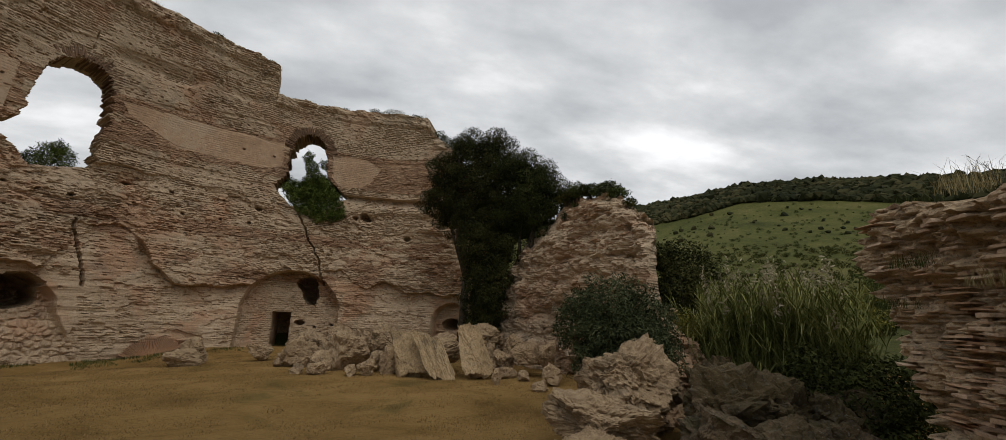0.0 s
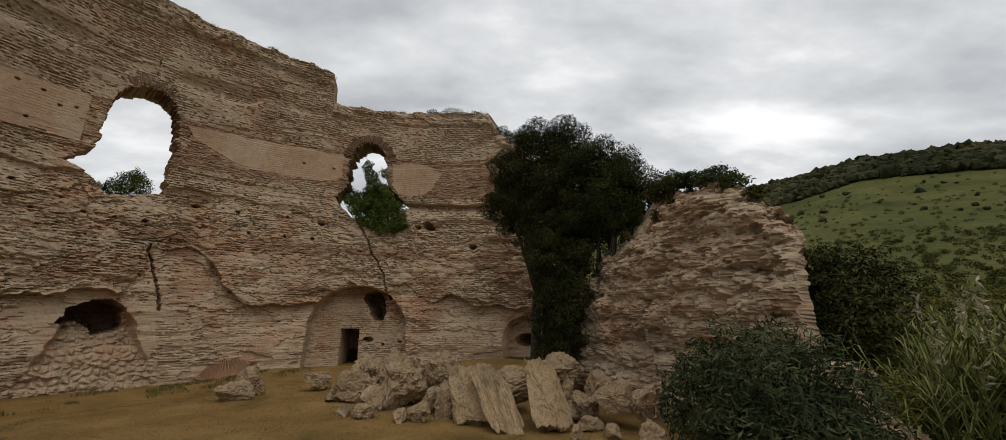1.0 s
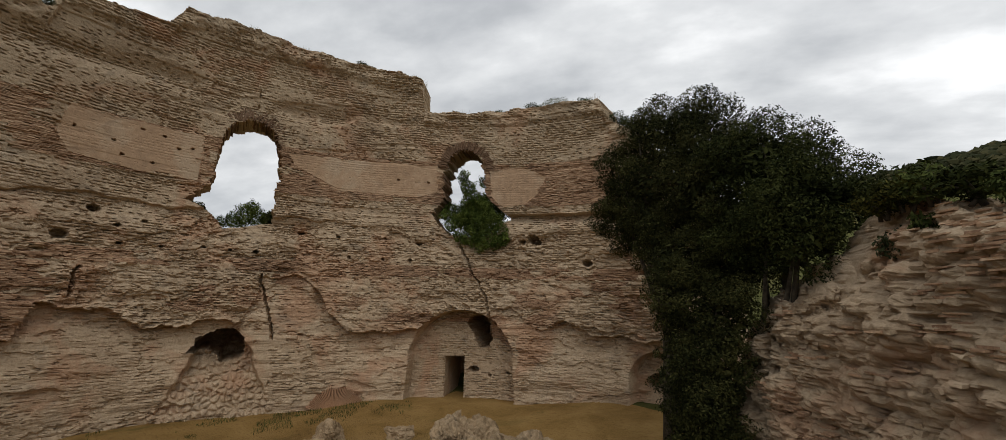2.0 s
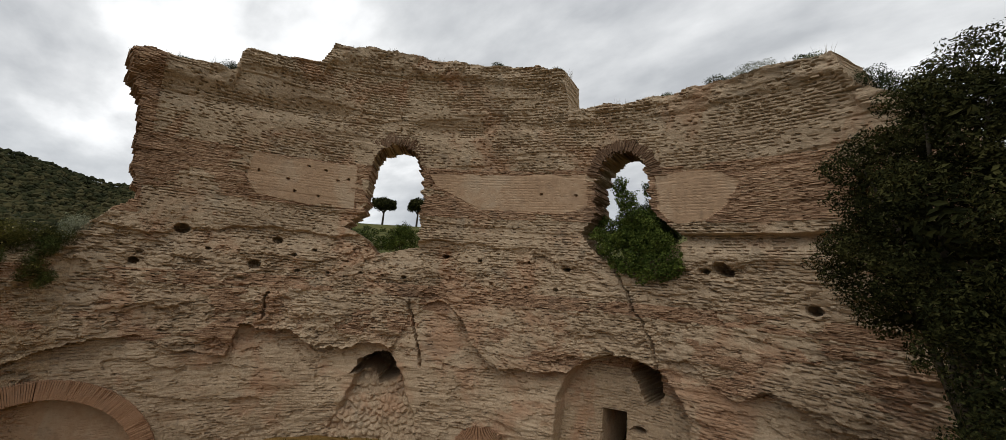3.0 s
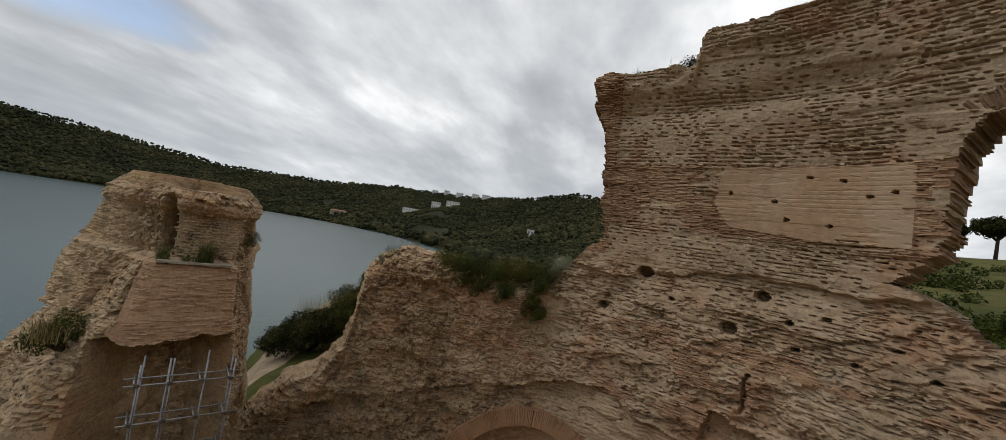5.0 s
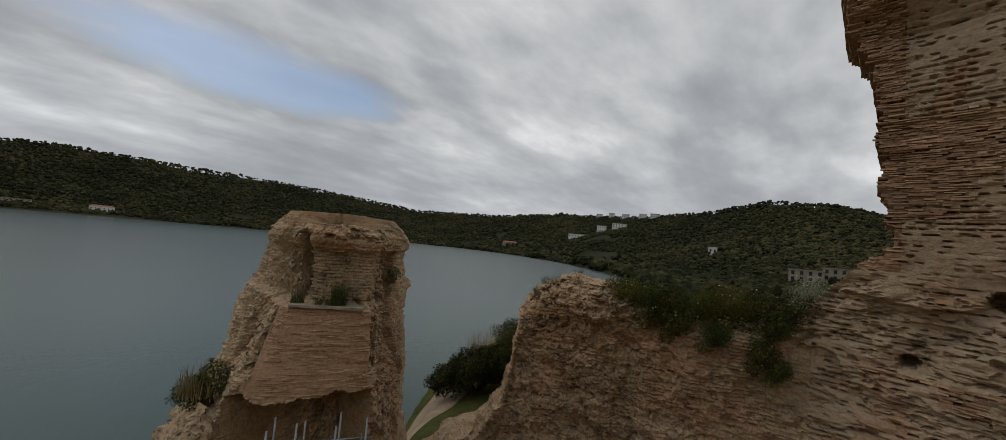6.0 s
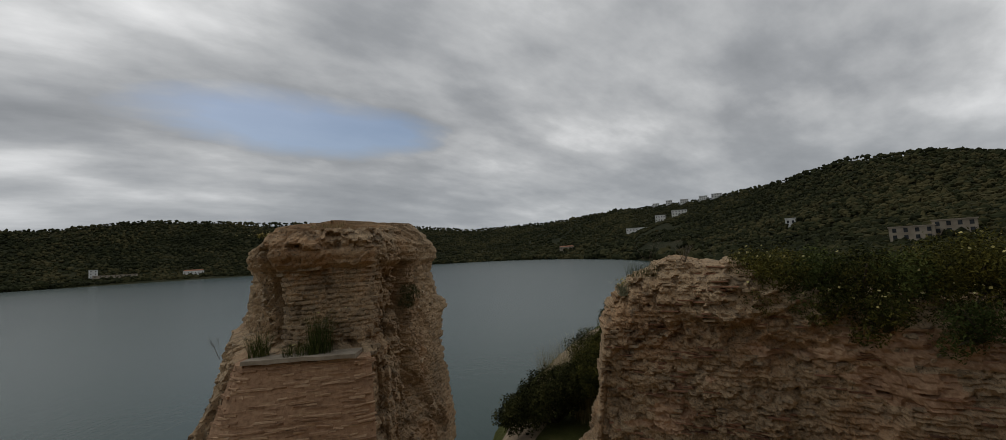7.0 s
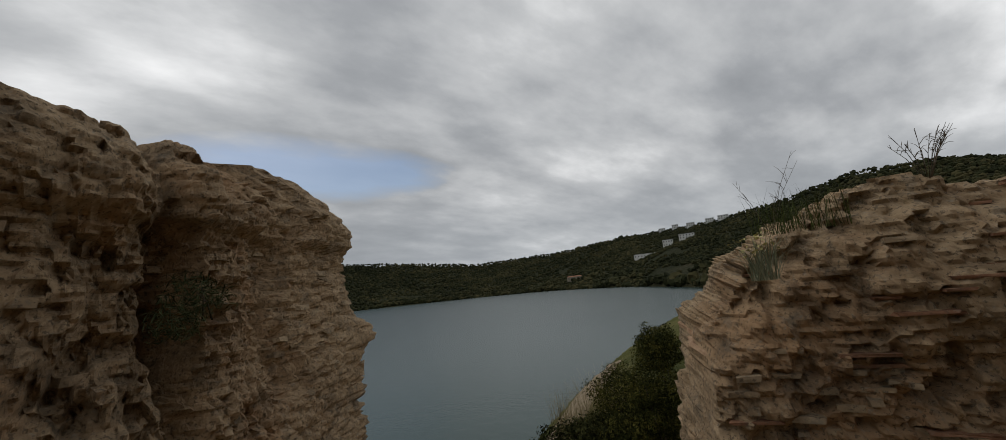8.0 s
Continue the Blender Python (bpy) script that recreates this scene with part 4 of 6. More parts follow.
facing(wall, hall, ULEN, 0.0, 8.2, hall_mask, lambda u, z: hall_depth(u, z) + low_relief(u, z), low_keep, lambda u, z: np.where(fbm(u / 0.35, z / 0.15, 131, 3) > 0.56, 2, 0) + np.where(hall_zone(u, z) == 1, 1, 0) * 0, [M_LBLOCK, M_REDBRICK], single=lambda u, z: (bearing(u) > 213) & (z > 4.8), course=0.058, length=(0.07, 0.26), proud=(0.0, 0.06), seed=23)


def arch_ring(parent, name, label, centre, z, r0, r1, a0, a1, n, depth, proud, mat, jitter=0.04):
    """Radial bricks of an arch in the face of the hall's wall."""
    ring = empty(name)
    ring.parent = parent
    tagged(ring, label)
    rng = random.Random(n)
    uc = math.radians(centre - TH0) * RW
    for k in range(n):
        a = math.radians(a0 + (a1 - a0) * (k + 0.5) / n)
        step = math.radians(abs(a1 - a0)) / n
        ra, rb = r0 + rng.uniform(-jitter, jitter) * 1.5, r1 + rng.uniform(-jitter, jitter)
        um, zm = uc + math.cos(a) * (ra + rb) / 2, z + math.sin(a) * (ra + rb) / 2
        um, zm = np.array([um]), np.array([zm])
        p = hall(um, zm, np.array([-proud + rng.uniform(0, jitter)]))[0]
        q = hall(um, zm, np.array([0.5]))[0]
        tu = hall(um + 0.02, zm, np.array([0.0]))[0] - hall(um - 0.02, zm, np.array([0.0]))[0]
        tu = Vector(tu).normalized()
        inn = Vector(q - p)
        inn.z = 0
        inn.normalize()
        ax = tu * math.cos(a) + Vector((0, 0, 1)) * math.sin(a)
        az = ax.cross(inn) * -1
        R = Matrix((ax, inn, az)).transposed()
        ob = new("brick", block_mesh(rng.randrange(6), mat, 0.25))
        ob.parent = ring
        ob.matrix_basis = Matrix.LocRotScale(Vector(p) + inn * depth / 2, R.to_quaternion(), Vector((rb - ra, depth, step * (ra + rb) / 2 * rng.uniform(0.78, 0.93))))


arch_ring(wall, "window_arch", "ragged arch of upright bricks over the window", 152.7, 11.93, 1.22, 1.74, -4, 184, 78, 1.5, 0.02, M_DARKBRICK, 0.08)
arch_ring(wall, "window_arch", "ragged arch of upright bricks over the overgrown window", 111.1, 11.92, 0.95, 1.42, -4, 184, 62, 1.5, 0.02, M_DARKBRICK, 0.07)
arch_ring(wall, "relieving_arch", "clean red-brown brick arch low in the wall", 198.2, -1.05, 3.02, 3.64, 8, 172, 160, 0.75, 0.10, M_RING, 0.01)
arch_ring(wall, "blind_arch", "flat fan of bricks at the foot of the wall", 133.0, -0.65, 0.25, 1.35, 22, 158, 40, 0.35, -0.02, M_RING, 0.05)


# ---- straight remains of walls
def line_wall(name, label, line, top, thick, mats, lean=0.0, z0=-0.8, seed=5, single=None, side=1, left=None, rough=0.35, keepp=0.85, course=COURSE, du=0.06, dz=0.045, proud=(0.01, 0.07), length=(0.12, 0.24), shear=0.0):
    """A ruined wall along a bent line on the ground, with its broken top and, if given, a broken end."""
    q = np.array(line, float)
    q = np.concatenate([[2 * q[0] - q[1]], q, [2 * q[-1] - q[-2]]])
    at = np.concatenate([[0], np.cumsum(np.hypot(*np.diff(q, axis=0).T))])
    at = at - at[1]
    L = float(at[-2])
    top = np.array(top, float)
    zt = top[:, 1].max() + 0.5

    def S(u, z, d):
        u = u + shear * np.clip(d - 0.3, 0, None)
        d = d + lean * (z - 1)
        x, y = np.interp(u, at, q[:, 0]), np.interp(u, at, q[:, 1])
        tx, ty = np.interp(u + 0.5, at, q[:, 0]) - np.interp(u - 0.5, at, q[:, 0]), np.interp(u + 0.5, at, q[:, 1]) - np.interp(u - 0.5, at, q[:, 1])
        n = np.hypot(tx, ty) * side
        return np.stack([x - ty / n * d, y + tx / n * d, z + 0 * u], -1)

    def mask(u, z):
        m = z < np.interp(u, top[:, 0], top[:, 1]) + 0.4 * (fbm(u / 0.7, 0 * u, seed, 4) - 0.5)
        if left is not None:
            e = np.array(left, float)
            m &= u > np.interp(z, e[:, 0], e[:, 1]) + 0.3 * (fbm(z / 0.6, 0 * u, seed + 3, 3) - 0.5)
        return m

    def depth(u, z):
        tt = fbm(u / 1.7, z / 1.1, seed + 30, 5, 0.55)
        d = rough * 2 * (fbm(u / 2.2, z / 1.6, seed + 2, 4) - 0.5) + 0.16 * (fbm(u / 0.45, z / 0.28, seed + 12, 4) - 0.5)
        d = d + min(1, rough / 0.3) * (0.16 * smooth(0.53, 0.55, tt) + 0.14 * smooth(0.60, 0.615, tt))
        d = d - min(1, rough / 0.3) * (0.09 * rubble(u / 0.32, z / 0.2, seed + 5) + 0.22 * rubble(u / 0.95, z / 0.7, seed + 6) - 0.14) + weave(u, z - z0, 2 * dz, 0.15, seed + 300, 0.45, 0.05)
        if rough < 0.2:
            d = d + 1.3 * crust(u, z, seed + 70) + 0.12 * smooth(0.51, 0.525, fbm(u / 0.8, z / 0.35, seed + 75, 5, 0.6))
        return d + 0.6 * smooth(0.7, 0.0, np.interp(u, top[:, 0], top[:, 1]) - z) * (rough > 0.2)

    keep = lambda u, z: 0.45 * keepp - 0.4 * smooth(0.50, 0.55, fbm(u / 0.9, z / 0.7, seed + 50, 4))
    zone = lambda u, z: np.where(fbm(u / 1.2, z / 0.5, seed + 60, 4) > 0.60, 2, 0)
    thing = empty(name)
    tagged(thing, label, "ruined wall", kind="structure")
    masonry(thing, S, L, z0, zt, mask, depth, lambda u, z: thick + 0 * u, zone, [mats[0], M_PLASTER, mats[0]], seed=seed, ends=0.45, du=du, dz=dz, layers=6, shade=False)
    facing(thing, S, L, z0 + 0.4, zt, mask, depth, keep, zone, [mats[1], M_BRICK], single=single, seed=seed, course=course, proud=proud, length=length)
    return S


ruin_at = line_wall("wall_fragment", "broken reddish tuff wall fragment with shrubs on its top", [(3.84, 12.81), (2.5, 15.4), (1.3, 17.7), (-1.0, 20.6)], [(0, 5.15), (0.4, 5.4), (0.9, 5.65), (1.5, 6.0), (2.1, 6.3), (2.6, 6.45), (3.7, 6.75), (4.8, 6.8), (5.1, 6.6), (5.4, 6.1), (6.5, 5.6), (7.5, 5.2), (8.5, 4.2), (9.2, 3.0), (9.6, 2.2)], 2.4, [M_CORE, M_TUFF], lean=0.03, side=-1, seed=7, dz=0.035, du=0.05, shear=1.1)
right_at = line_wall("wall_stub", "near stub of coarse brown masonry overgrown with dry weeds", [(5.15, 7.4), (4.5, 0.6)], [(0, 3.25), (0.4, 3.55), (0.9, 3.5), (1.1, 3.3), (1.8, 3.4), (2.5, 3.55), (4.2, 3.4), (6.8, 3.1)], 2.4, [M_LOW, M_PALEBRICK], lean=0.05, side=1, seed=17, left=[(0, 0.9), (1.0, 0.75), (1.8, 0.45), (2.4, 0.15), (3.6, 0.1)], single=lambda u, z: (u < 4) & (z > 0.5), rough=0.16, keepp=1.3, course=0.05, du=0.032, dz=0.03, proud=(0.0, 0.11), length=(0.10, 0.30))
stub_at = line_wall("wall_footing", "low crumbling brick footing behind the fallen boulder", [(2.5, 9.6), (4.9, 10.3)], [(0, 1.5), (1.2, 2.2), (1.7, 2.1), (2.5, 0.9)], 1.6, [M_LOW, M_BRICK], lean=0.15, side=1, seed=27, rough=0.25, du=0.04, dz=0.04)

# ---- the free-standing pier by the lake
PC = np.array([-12.6, -2.0])
PIER_Z = [-3.0, 2.0, 4.7, 6.66, 6.80, 7.9, 8.25, 9.3]
PIER_P = [[(-8.0, 0.9), (-13.0, 1.3), (-14.4, 0.2), (-16.0, -3.2), (-14.5, -5.2), (-8.6, -5.2)],
          [(-8.7, 0.8), (-13.1, 1.2), (-14.2, 0.0), (-15.8, -3.2), (-14.4, -5.0), (-8.4, -5.0)],
          [(-10.2, 0.7), (-13.1, 1.1), (-13.95, -0.3), (-15.5, -3.3), (-14.3, -4.8), (-10.0, -4.7)],
          [(-11.15, 0.30), (-12.95, 0.92), (-13.85, -0.4), (-15.3, -3.3), (-14.2, -4.7), (-10.4, -4.6)],
          [(-11.75, 0.0), (-12.95, 0.48), (-13.8, -0.5), (-15.3, -3.3), (-14.2, -4.7), (-10.5, -4.6)],
          [(-11.75, 0.0), (-13.0, 0.42), (-13.75, -0.55), (-15.15, -3.3), (-14.1, -4.6), (-10.7, -4.5)],
          [(-11.45, 0.15), (-13.05, 0.55), (-13.85, -0.5), (-15.15, -3.2), (-14.0, -4.5), (-10.8, -4.4)],
          [(-11.6, 0.1), (-13.1, 0.3), (-13.7, -0.7), (-14.8, -3.0), (-13.8, -4.2), (-11.2, -4.2)]]


def poly_radius(poly, a):
    """Distance from the pier's middle to its outline along bearing a."""
    q = np.array(poly) - PC
    best = np.full(a.shape, 0.0)
    for k in range(len(q)):
        p0, p1 = q[k], q[(k + 1) % len(q)]
        e = p1 - p0
        cx, sy = np.cos(a), np.sin(a)
        den = cx * e[1] - sy * e[0]
        den = np.where(np.abs(den) < 1e-6, 1e-6, den)
        r = (p0[0] * e[1] - p0[1] * e[0]) / den
        s = (p0[0] * sy - p0[1] * cx) / den
        ok = (r > 0) & (s > -0.001) & (s < 1.001)
        best = np.where(ok & ((best == 0) | (r < best)), r, best)
    return best


PA = np.linspace(0, 2 * np.pi, 721)
PTAB = []
for q_ in PIER_P:
    r_ = poly_radius(q_, PA)
    k_ = np.hanning(21) / np.hanning(21).sum()
    PTAB.append(np.convolve(np.concatenate([r_[-11:-1], r_, r_[1:11]]), k_, "valid"))
PTAB = np.array(PTAB)
PRM = 2.9


def pier_radius(a, z):
    a = np.mod(a, 2 * np.pi)
    rows = [np.interp(a, PA, t) for t in PTAB]
    out = rows[0]
    for k in range(len(PIER_Z) - 1):
        f = np.clip((z - PIER_Z[k]) / (PIER_Z[k + 1] - PIER_Z[k]), 0, 1)
        out = np.where(z >= PIER_Z[k], rows[k] * (1 - f) + rows[k + 1] * f, out)
    return out


def pier_angle(u):
    return u / PRM - math.pi / 2


def pier_at(u, z, d):
    a = pier_angle(u)
    r = pier_radius(a, z) - d
    return np.stack([PC[0] + r * np.cos(a), PC[1] + r * np.sin(a), z + 0 * u], -1)


def pier_deg(u):
    return np.degrees(pier_angle(u)) % 360


def pier_mask(u, z):
    g = pier_deg(u)
    a = np.radians(g)
    top = 8.68 + 0.12 * smooth(110, 140, g) * (1 - smooth(310, 350, g)) + 0.22 * smooth(150, 200, g) + 0.22 * smooth(40, 10, g) + 0.14 * (fbm(5 + 3.2 * np.cos(a), 5 + 3.2 * np.sin(a), 208, 4) - 0.5)
    return z < np.where(np.isnan(top), 8.5, top)


def pier_panel(u, z):
    g = pier_deg(u)
    return (g > 52) & (g < 99) & (z > 4.75 + 0.5 * (fbm(u / 0.5, 0 * u, 211, 3) - 0.3)) & (z < 6.68)


def pier_relief(u, z):
    g = pier_deg(u)
    panel = pier_panel(u, z)
    d = 0.34 * (fbm(u / 1.9, z / 1.5, 202, 3) - 0.5) + 0.16 * (fbm(u / 0.5, z / 0.5, 212, 3) - 0.5)
    t = fbm(u / 1.1, z / 1.1, 233, 4, 0.55)
    d = d + 0.13 * smooth(0.52, 0.53, t) + 0.12 * smooth(0.59, 0.60, t)
    face = (g > 62) & (g < 104) & (z > 6.85) & (z < 8.35)
    d = np.where(face, d * 0.4, d)
    d = d + (crust(u, z, 271) * np.where(face, 0.35, 1.0) + small_joints(u, z - 4.4, 0.078, 0.24, 0.60, 0.038, 320) * (1 - smooth(7.9, 8.3, z))) * (z > 3)
    d = np.where(panel, 0.02, d)
    # vault broken away below the brick panel
    hollow = smooth(46, 50, g) * (1 - smooth(102, 106, g)) * smooth(0.0, 0.08, 4.72 + 0.5 * (fbm(u / 0.5, 0 * u, 211, 3) - 0.3) - z)
    d = d + hollow * (1.5 + 0.25 * fbm(u / 0.8, z / 0.8, 241, 3))
    # upright groove beside the brick face, the fissure on the lake side with its deep pocket, a jutting stone
    d = d + 0.55 * np.exp(-((g - 58) / 5.0) ** 2) * smooth(6.8, 7.0, z) * (1 - smooth(8.3, 8.6, z))
    d = d + 0.38 * np.exp(-((g - 136 + 3 * (z - 6)) / 5.0) ** 2) * smooth(5.0, 6.0, z)
    d = d + 0.40 * smooth(1.0, 0.5, ((g - 133) / 6.5) ** 2 + ((z - 7.15) / 0.34) ** 2)
    d = d - 0.34 * np.exp(-((g - 205) / 4.0) ** 2 - ((z - 6.9) / 0.22) ** 2)
    # rounded crown of bare concrete with a thin overhanging crust
    d = d - 0.10 * smooth(8.0, 8.12, z) * (1 - smooth(8.45, 8.6, z)) + 0.40 * smooth(8.45, 9.05, z) ** 1.5
    return d


def pier_depth(u, z):
    """The relief, led over smoothly where the round begins again."""
    w = smooth(0.0, 0.8, 2 * np.pi * PRM - u)
    return pier_relief(u, z) * w + pier_relief(u - 2 * np.pi * PRM, z) * (1 - w)


def pier_zone(u, z):
    return np.where(pier_panel(u, z), 2, 0)


def pier_keep(u, z):
    g = pier_deg(u)
    n = fbm(u / 0.9, z / 0.7, 251, 4)
    k = 0.75 - 0.75 * smooth(0.46, 0.52, n)
    k = np.where((g > 62) & (g < 104) & (z > 6.9) & (z < 8.4), 0.97, k)
    k = np.where(pier_panel(u, z), 0.97, k)
    k = np.where((g > 108) & (g < 150), k * 0.75, k)
    k = np.where(g > 104, k * 0.35, k)
    return np.where(z > 8.05, 0.0, k)


pier = empty("wall_pier")
tagged(pier, "free-standing pier of weathered tuff and brick overlooking the lake", "ruined pier", kind="structure")
PLEN = 2 * math.pi * PRM
for z0_, z1_, du_, dz_ in ((-3.0, 4.4, 0.055, 0.05), (4.4, 9.2, 0.025, 0.026)):
    masonry(pier, pier_at, PLEN, z0_, z1_, pier_mask, pier_depth, lambda u, z: pier_radius(pier_angle(u), z) + 0.04, pier_zone, [M_LICHEN, M_PLASTER, M_BRICK], du=du_, dz=dz_, layers=6, seed=9, closed=True, back=False, shade=False)
facing(pier, pier_at, PLEN, -0.5, 9.1, pier_mask, pier_depth, pier_keep, pier_zone, [M_LBLOCK, M_BRICK], single=lambda u, z: (pier_deg(u) > 60) & (pier_deg(u) < 150) & (z > 6.7), seed=13, length=(0.12, 0.24), proud=(-0.03, 0.03), course=0.078)


def worn_box(dx, dy, dz, cuts=3, amount=0.02, seed=1, bev=0.015):
    bm = bmesh.new()
    bmesh.ops.create_cube(bm, size=1.0)
    bmesh.ops.scale(bm, vec=(dx, dy, dz), verts=bm.verts)
    bmesh.ops.subdivide_edges(bm, edges=bm.edges[:], cuts=cuts, use_grid_fill=True)
    for v in bm.verts:
        v.co += noise.noise_vector(v.co * 4 + Vector((seed * 3.1, 0, 0))) * amount
    return bm


ledge = part("ledge", worn_box(1.62, 0.46, 0.06, 8, 0.025, 4), M_SLAB, pier, "pale projecting stone ledge")
ledge.location, ledge.rotation_euler = (-12.08, 0.47, 6.72), (0.03, 0, radians(-21))


# ---- steel scaffold in the hollow of the pier
def tube(points, radii, sides=8):
    """A round tapered limb along points."""
    bm = bmesh.new()
    rings = []
    pts = [Vector(p) for p in points]
    for k, p in enumerate(pts):
        t = (pts[min(k + 1, len(pts) - 1)] - pts[max(k - 1, 0)]).normalized()
        a = t.orthogonal().normalized()
        b = t.cross(a)
        rings.append([bm.verts.new(p + (a * math.cos(2 * math.pi * i / sides) + b * math.sin(2 * math.pi * i / sides)) * radii[k]) for i in range(sides)])
    for r0, r1 in zip(rings, rings[1:]):
        # keep the rings in step
        off = min(range(sides), key=lambda o: (r1[o].co - r0[0].co).length)
        for i in range(sides):
            bm.faces.new((r0[i], r0[(i + 1) % sides], r1[(i + 1 + off) % sides], r1[(i + off) % sides]))
    bm.faces.new(rings[0][::-1])
    bm.faces.new(rings[-1])
    for f in bm.faces:
        f.smooth = len(f.verts) == 4
    return bm


scaffold = empty("scaffold", (-11.95, 1.5, -0.2), radians(-13))
tagged(scaffold, "galvanised steel tube scaffold propping the hollow of the pier", "scaffold")
rs_ = random.Random(4)
uprights = []
for row_, y_ in enumerate((0.32, -0.18)):
    for x_ in (-0.95, -0.33, 0.30, 0.92):
        x_ += rs_.uniform(-0.05, 0.05) - 0.12 * row_
        uprights.append(part("upright_tube", tube([(x_, y_, -0.3), (x_ + rs_.uniform(-0.03, 0.03), y_, 4.75 + rs_.uniform(-0.15, 0.1))], [0.021, 0.021]), M_STEEL, scaffold))
    for z_ in (0.7, 1.55, 2.45, 3.3, 4.2):
        part("ledger_tube", tube([(-1.2, y_ + 0.05, z_ + rs_.uniform(-0.03, 0.03)), (1.15, y_ + 0.05, z_)], [0.021, 0.021]), M_STEEL, scaffold)
for k_, x_ in enumerate((-0.95, -0.33, 0.30, 0.92)):
    for z_ in (1.55, 2.45, 3.3, 4.2):
        c_ = worn_box(0.09, 0.10, 0.08, 1, 0.008, int(z_ * 9))
        bmesh.ops.translate(c_, vec=(x_, 0.36, z_), verts=c_.verts)
        part("clamp", c_, M_CLAMP, uprights[k_], "dark steel clamp")
        part("cross_tube", tube([(x_ + 0.05, 0.42, z_ + 0.05), (x_ + 0.02, -0.30, z_ + 0.05)], [0.021, 0.021]), M_STEEL, scaffold)


# ---------------------------------------------------------------- rocks
def rock(name, label, at, dims, seed, rz=0.0, tilt=(0, 0), facets=16, sub=4, rough=0.10, mat=None, group="", long=False, sink=0.12):
    """A broken block: a ball cut by planes, split by cracks and roughened."""
    rng = random.Random(seed)
    bm = bmesh.new()
    bmesh.ops.create_icosphere(bm, subdivisions=sub, radius=1.0)
    planes = []
    for _ in range(facets):
        n = Vector((rng.gauss(0, 1), rng.gauss(0, 1), rng.gauss(0, 0.8))).normalized()
        planes.append((n, rng.uniform(0.48, 0.80)))
    if long:
        planes = [(Vector(n), c) for n, c in (((1, 0.05, 0), 0.62), ((-1, 0.03, 0), 0.62), ((0, 1, 0.04), 0.62), ((0, -1, 0), 0.62), ((0.35, 0, 1), 0.80), ((-0.2, 0, -1), 0.80))] + planes[:2]
    o = Vector((seed * 1.7, seed * 0.3, 5))
    for v in bm.verts:
        p = v.co.copy() * (1.35 if long else 1.0)
        for n, c in planes:
            k = p.dot(n) - c
            if k > 0:
                p -= n * k
        q = p * 2.1 + o
        w = p.normalized()
        crack = max(0.0, 1 - abs(noise.noise(q * 0.75)) / 0.07) + 0.6 * max(0.0, 1 - abs(noise.noise(q * 1.9 + o)) / 0.10)
        if long:
            streak = noise.noise(Vector((q.x * 6, q.y * 6, q.z * 1.1)))
            p += w * (streak * 0.035 + noise.fractal(q * 3, 0.6, 2.1, 4) * 0.03 * (1 + 3 * max(0.0, p.z)))
            crack *= 0.35
        step = noise.noise(q * 0.9 + o * 2)
        p += w * (noise.fractal(q * 1.3, 0.55, 2.2, 6) * rough + (0.05 if step > 0.1 else -0.05 if step < -0.15 else 0.0) - 0.085 * crack)
        v.co = p
    lo, hi = [Vector([f(v.co[i] for v in bm.verts) for i in range(3)]) for f in (min, max)]
    for v in bm.verts:
        v.co = Vector([((v.co[i] - lo[i]) / (hi[i] - lo[i]) - 0.5) * dims[i] for i in range(3)])
    me = bpy.data.meshes.new(name)
    bm.to_mesh(me)
    bm.free()
    me.materials.append(mat or M_ROCK)
    ob = new(name, me)
    R = Euler((radians(tilt[0]), radians(tilt[1]), radians(rz))).to_matrix()
    low = min((R @ v.co).z for v in me.vertices)
    ob.location = (at[0], at[1], at[2] - low - sink * dims[2])
    ob.rotation_euler = (radians(tilt[0]), radians(tilt[1]), radians(rz))
    return tagged(ob, label, "rock", group)


LEFT_PILE = [(-12.4, 17.6, 0, 1.0, 0.95), (-12.0, 16.6, 0, 1.15, 0.7), (-10.6, 19.2, 0, 1.05, 0.65), (-9.2, 18.3, 0, 0.75, 0.4), (-8.1, 17.7, 0, 1.5, 1.1), (-6.8, 16.6, 0, 0.75, 0.8), (-6.3, 17.5, 0, 1.95, 1.4), (-6.6, 15.7, 0, 0.75, 0.46),
             (-7.3, 15.8, 0, 0.42, 0.35), (-8.8, 17.4, 0, 0.55, 0.3), (-5.3, 15.5, 0, 0.5, 0.38), (-4.8, 15.6, 0, 0.75, 0.55), (-4.2, 16.3, 0, 0.75, 1.05), (-5.0, 17.0, 0, 0.7, 0.7), (-8.6, 19.4, 0.3, 1.9, 1.1), (-5.8, 18.6, 0.4, 1.5, 0.9), (-5.1, 18.3, 0.5, 1.2, 1.2), (-7.2, 19.0, 0.3, 1.4, 1.3)]
RIGHT_PILE = [(-1.1, 18.2, 0.7, 1.3, 1.0), (-0.8, 17.3, 0.5, 0.5, 0.6), (-0.3, 16.6, 0.2, 0.75, 0.7), (0.6, 16.2, 0.5, 1.1, 0.8), (-0.4, 14.6, 0, 0.38, 0.5), (0.45, 15.4, 0, 0.5, 0.33), (-0.7, 16.6, 0.1, 0.7, 0.5), (1.2, 15.6, 0.4, 0.8, 0.95), (0.1, 17.0, 0.6, 0.8, 0.8), (-0.1, 15.9, 0, 0.6, 0.4), (1.3, 14.6, 0.1, 0.7, 0.5), (0.9, 13.6, 0, 0.5, 0.35), (-2.6, 17.4, 0.3, 1.4, 1.1), (-3.6, 17.6, 0.2, 1.3, 1.3)]
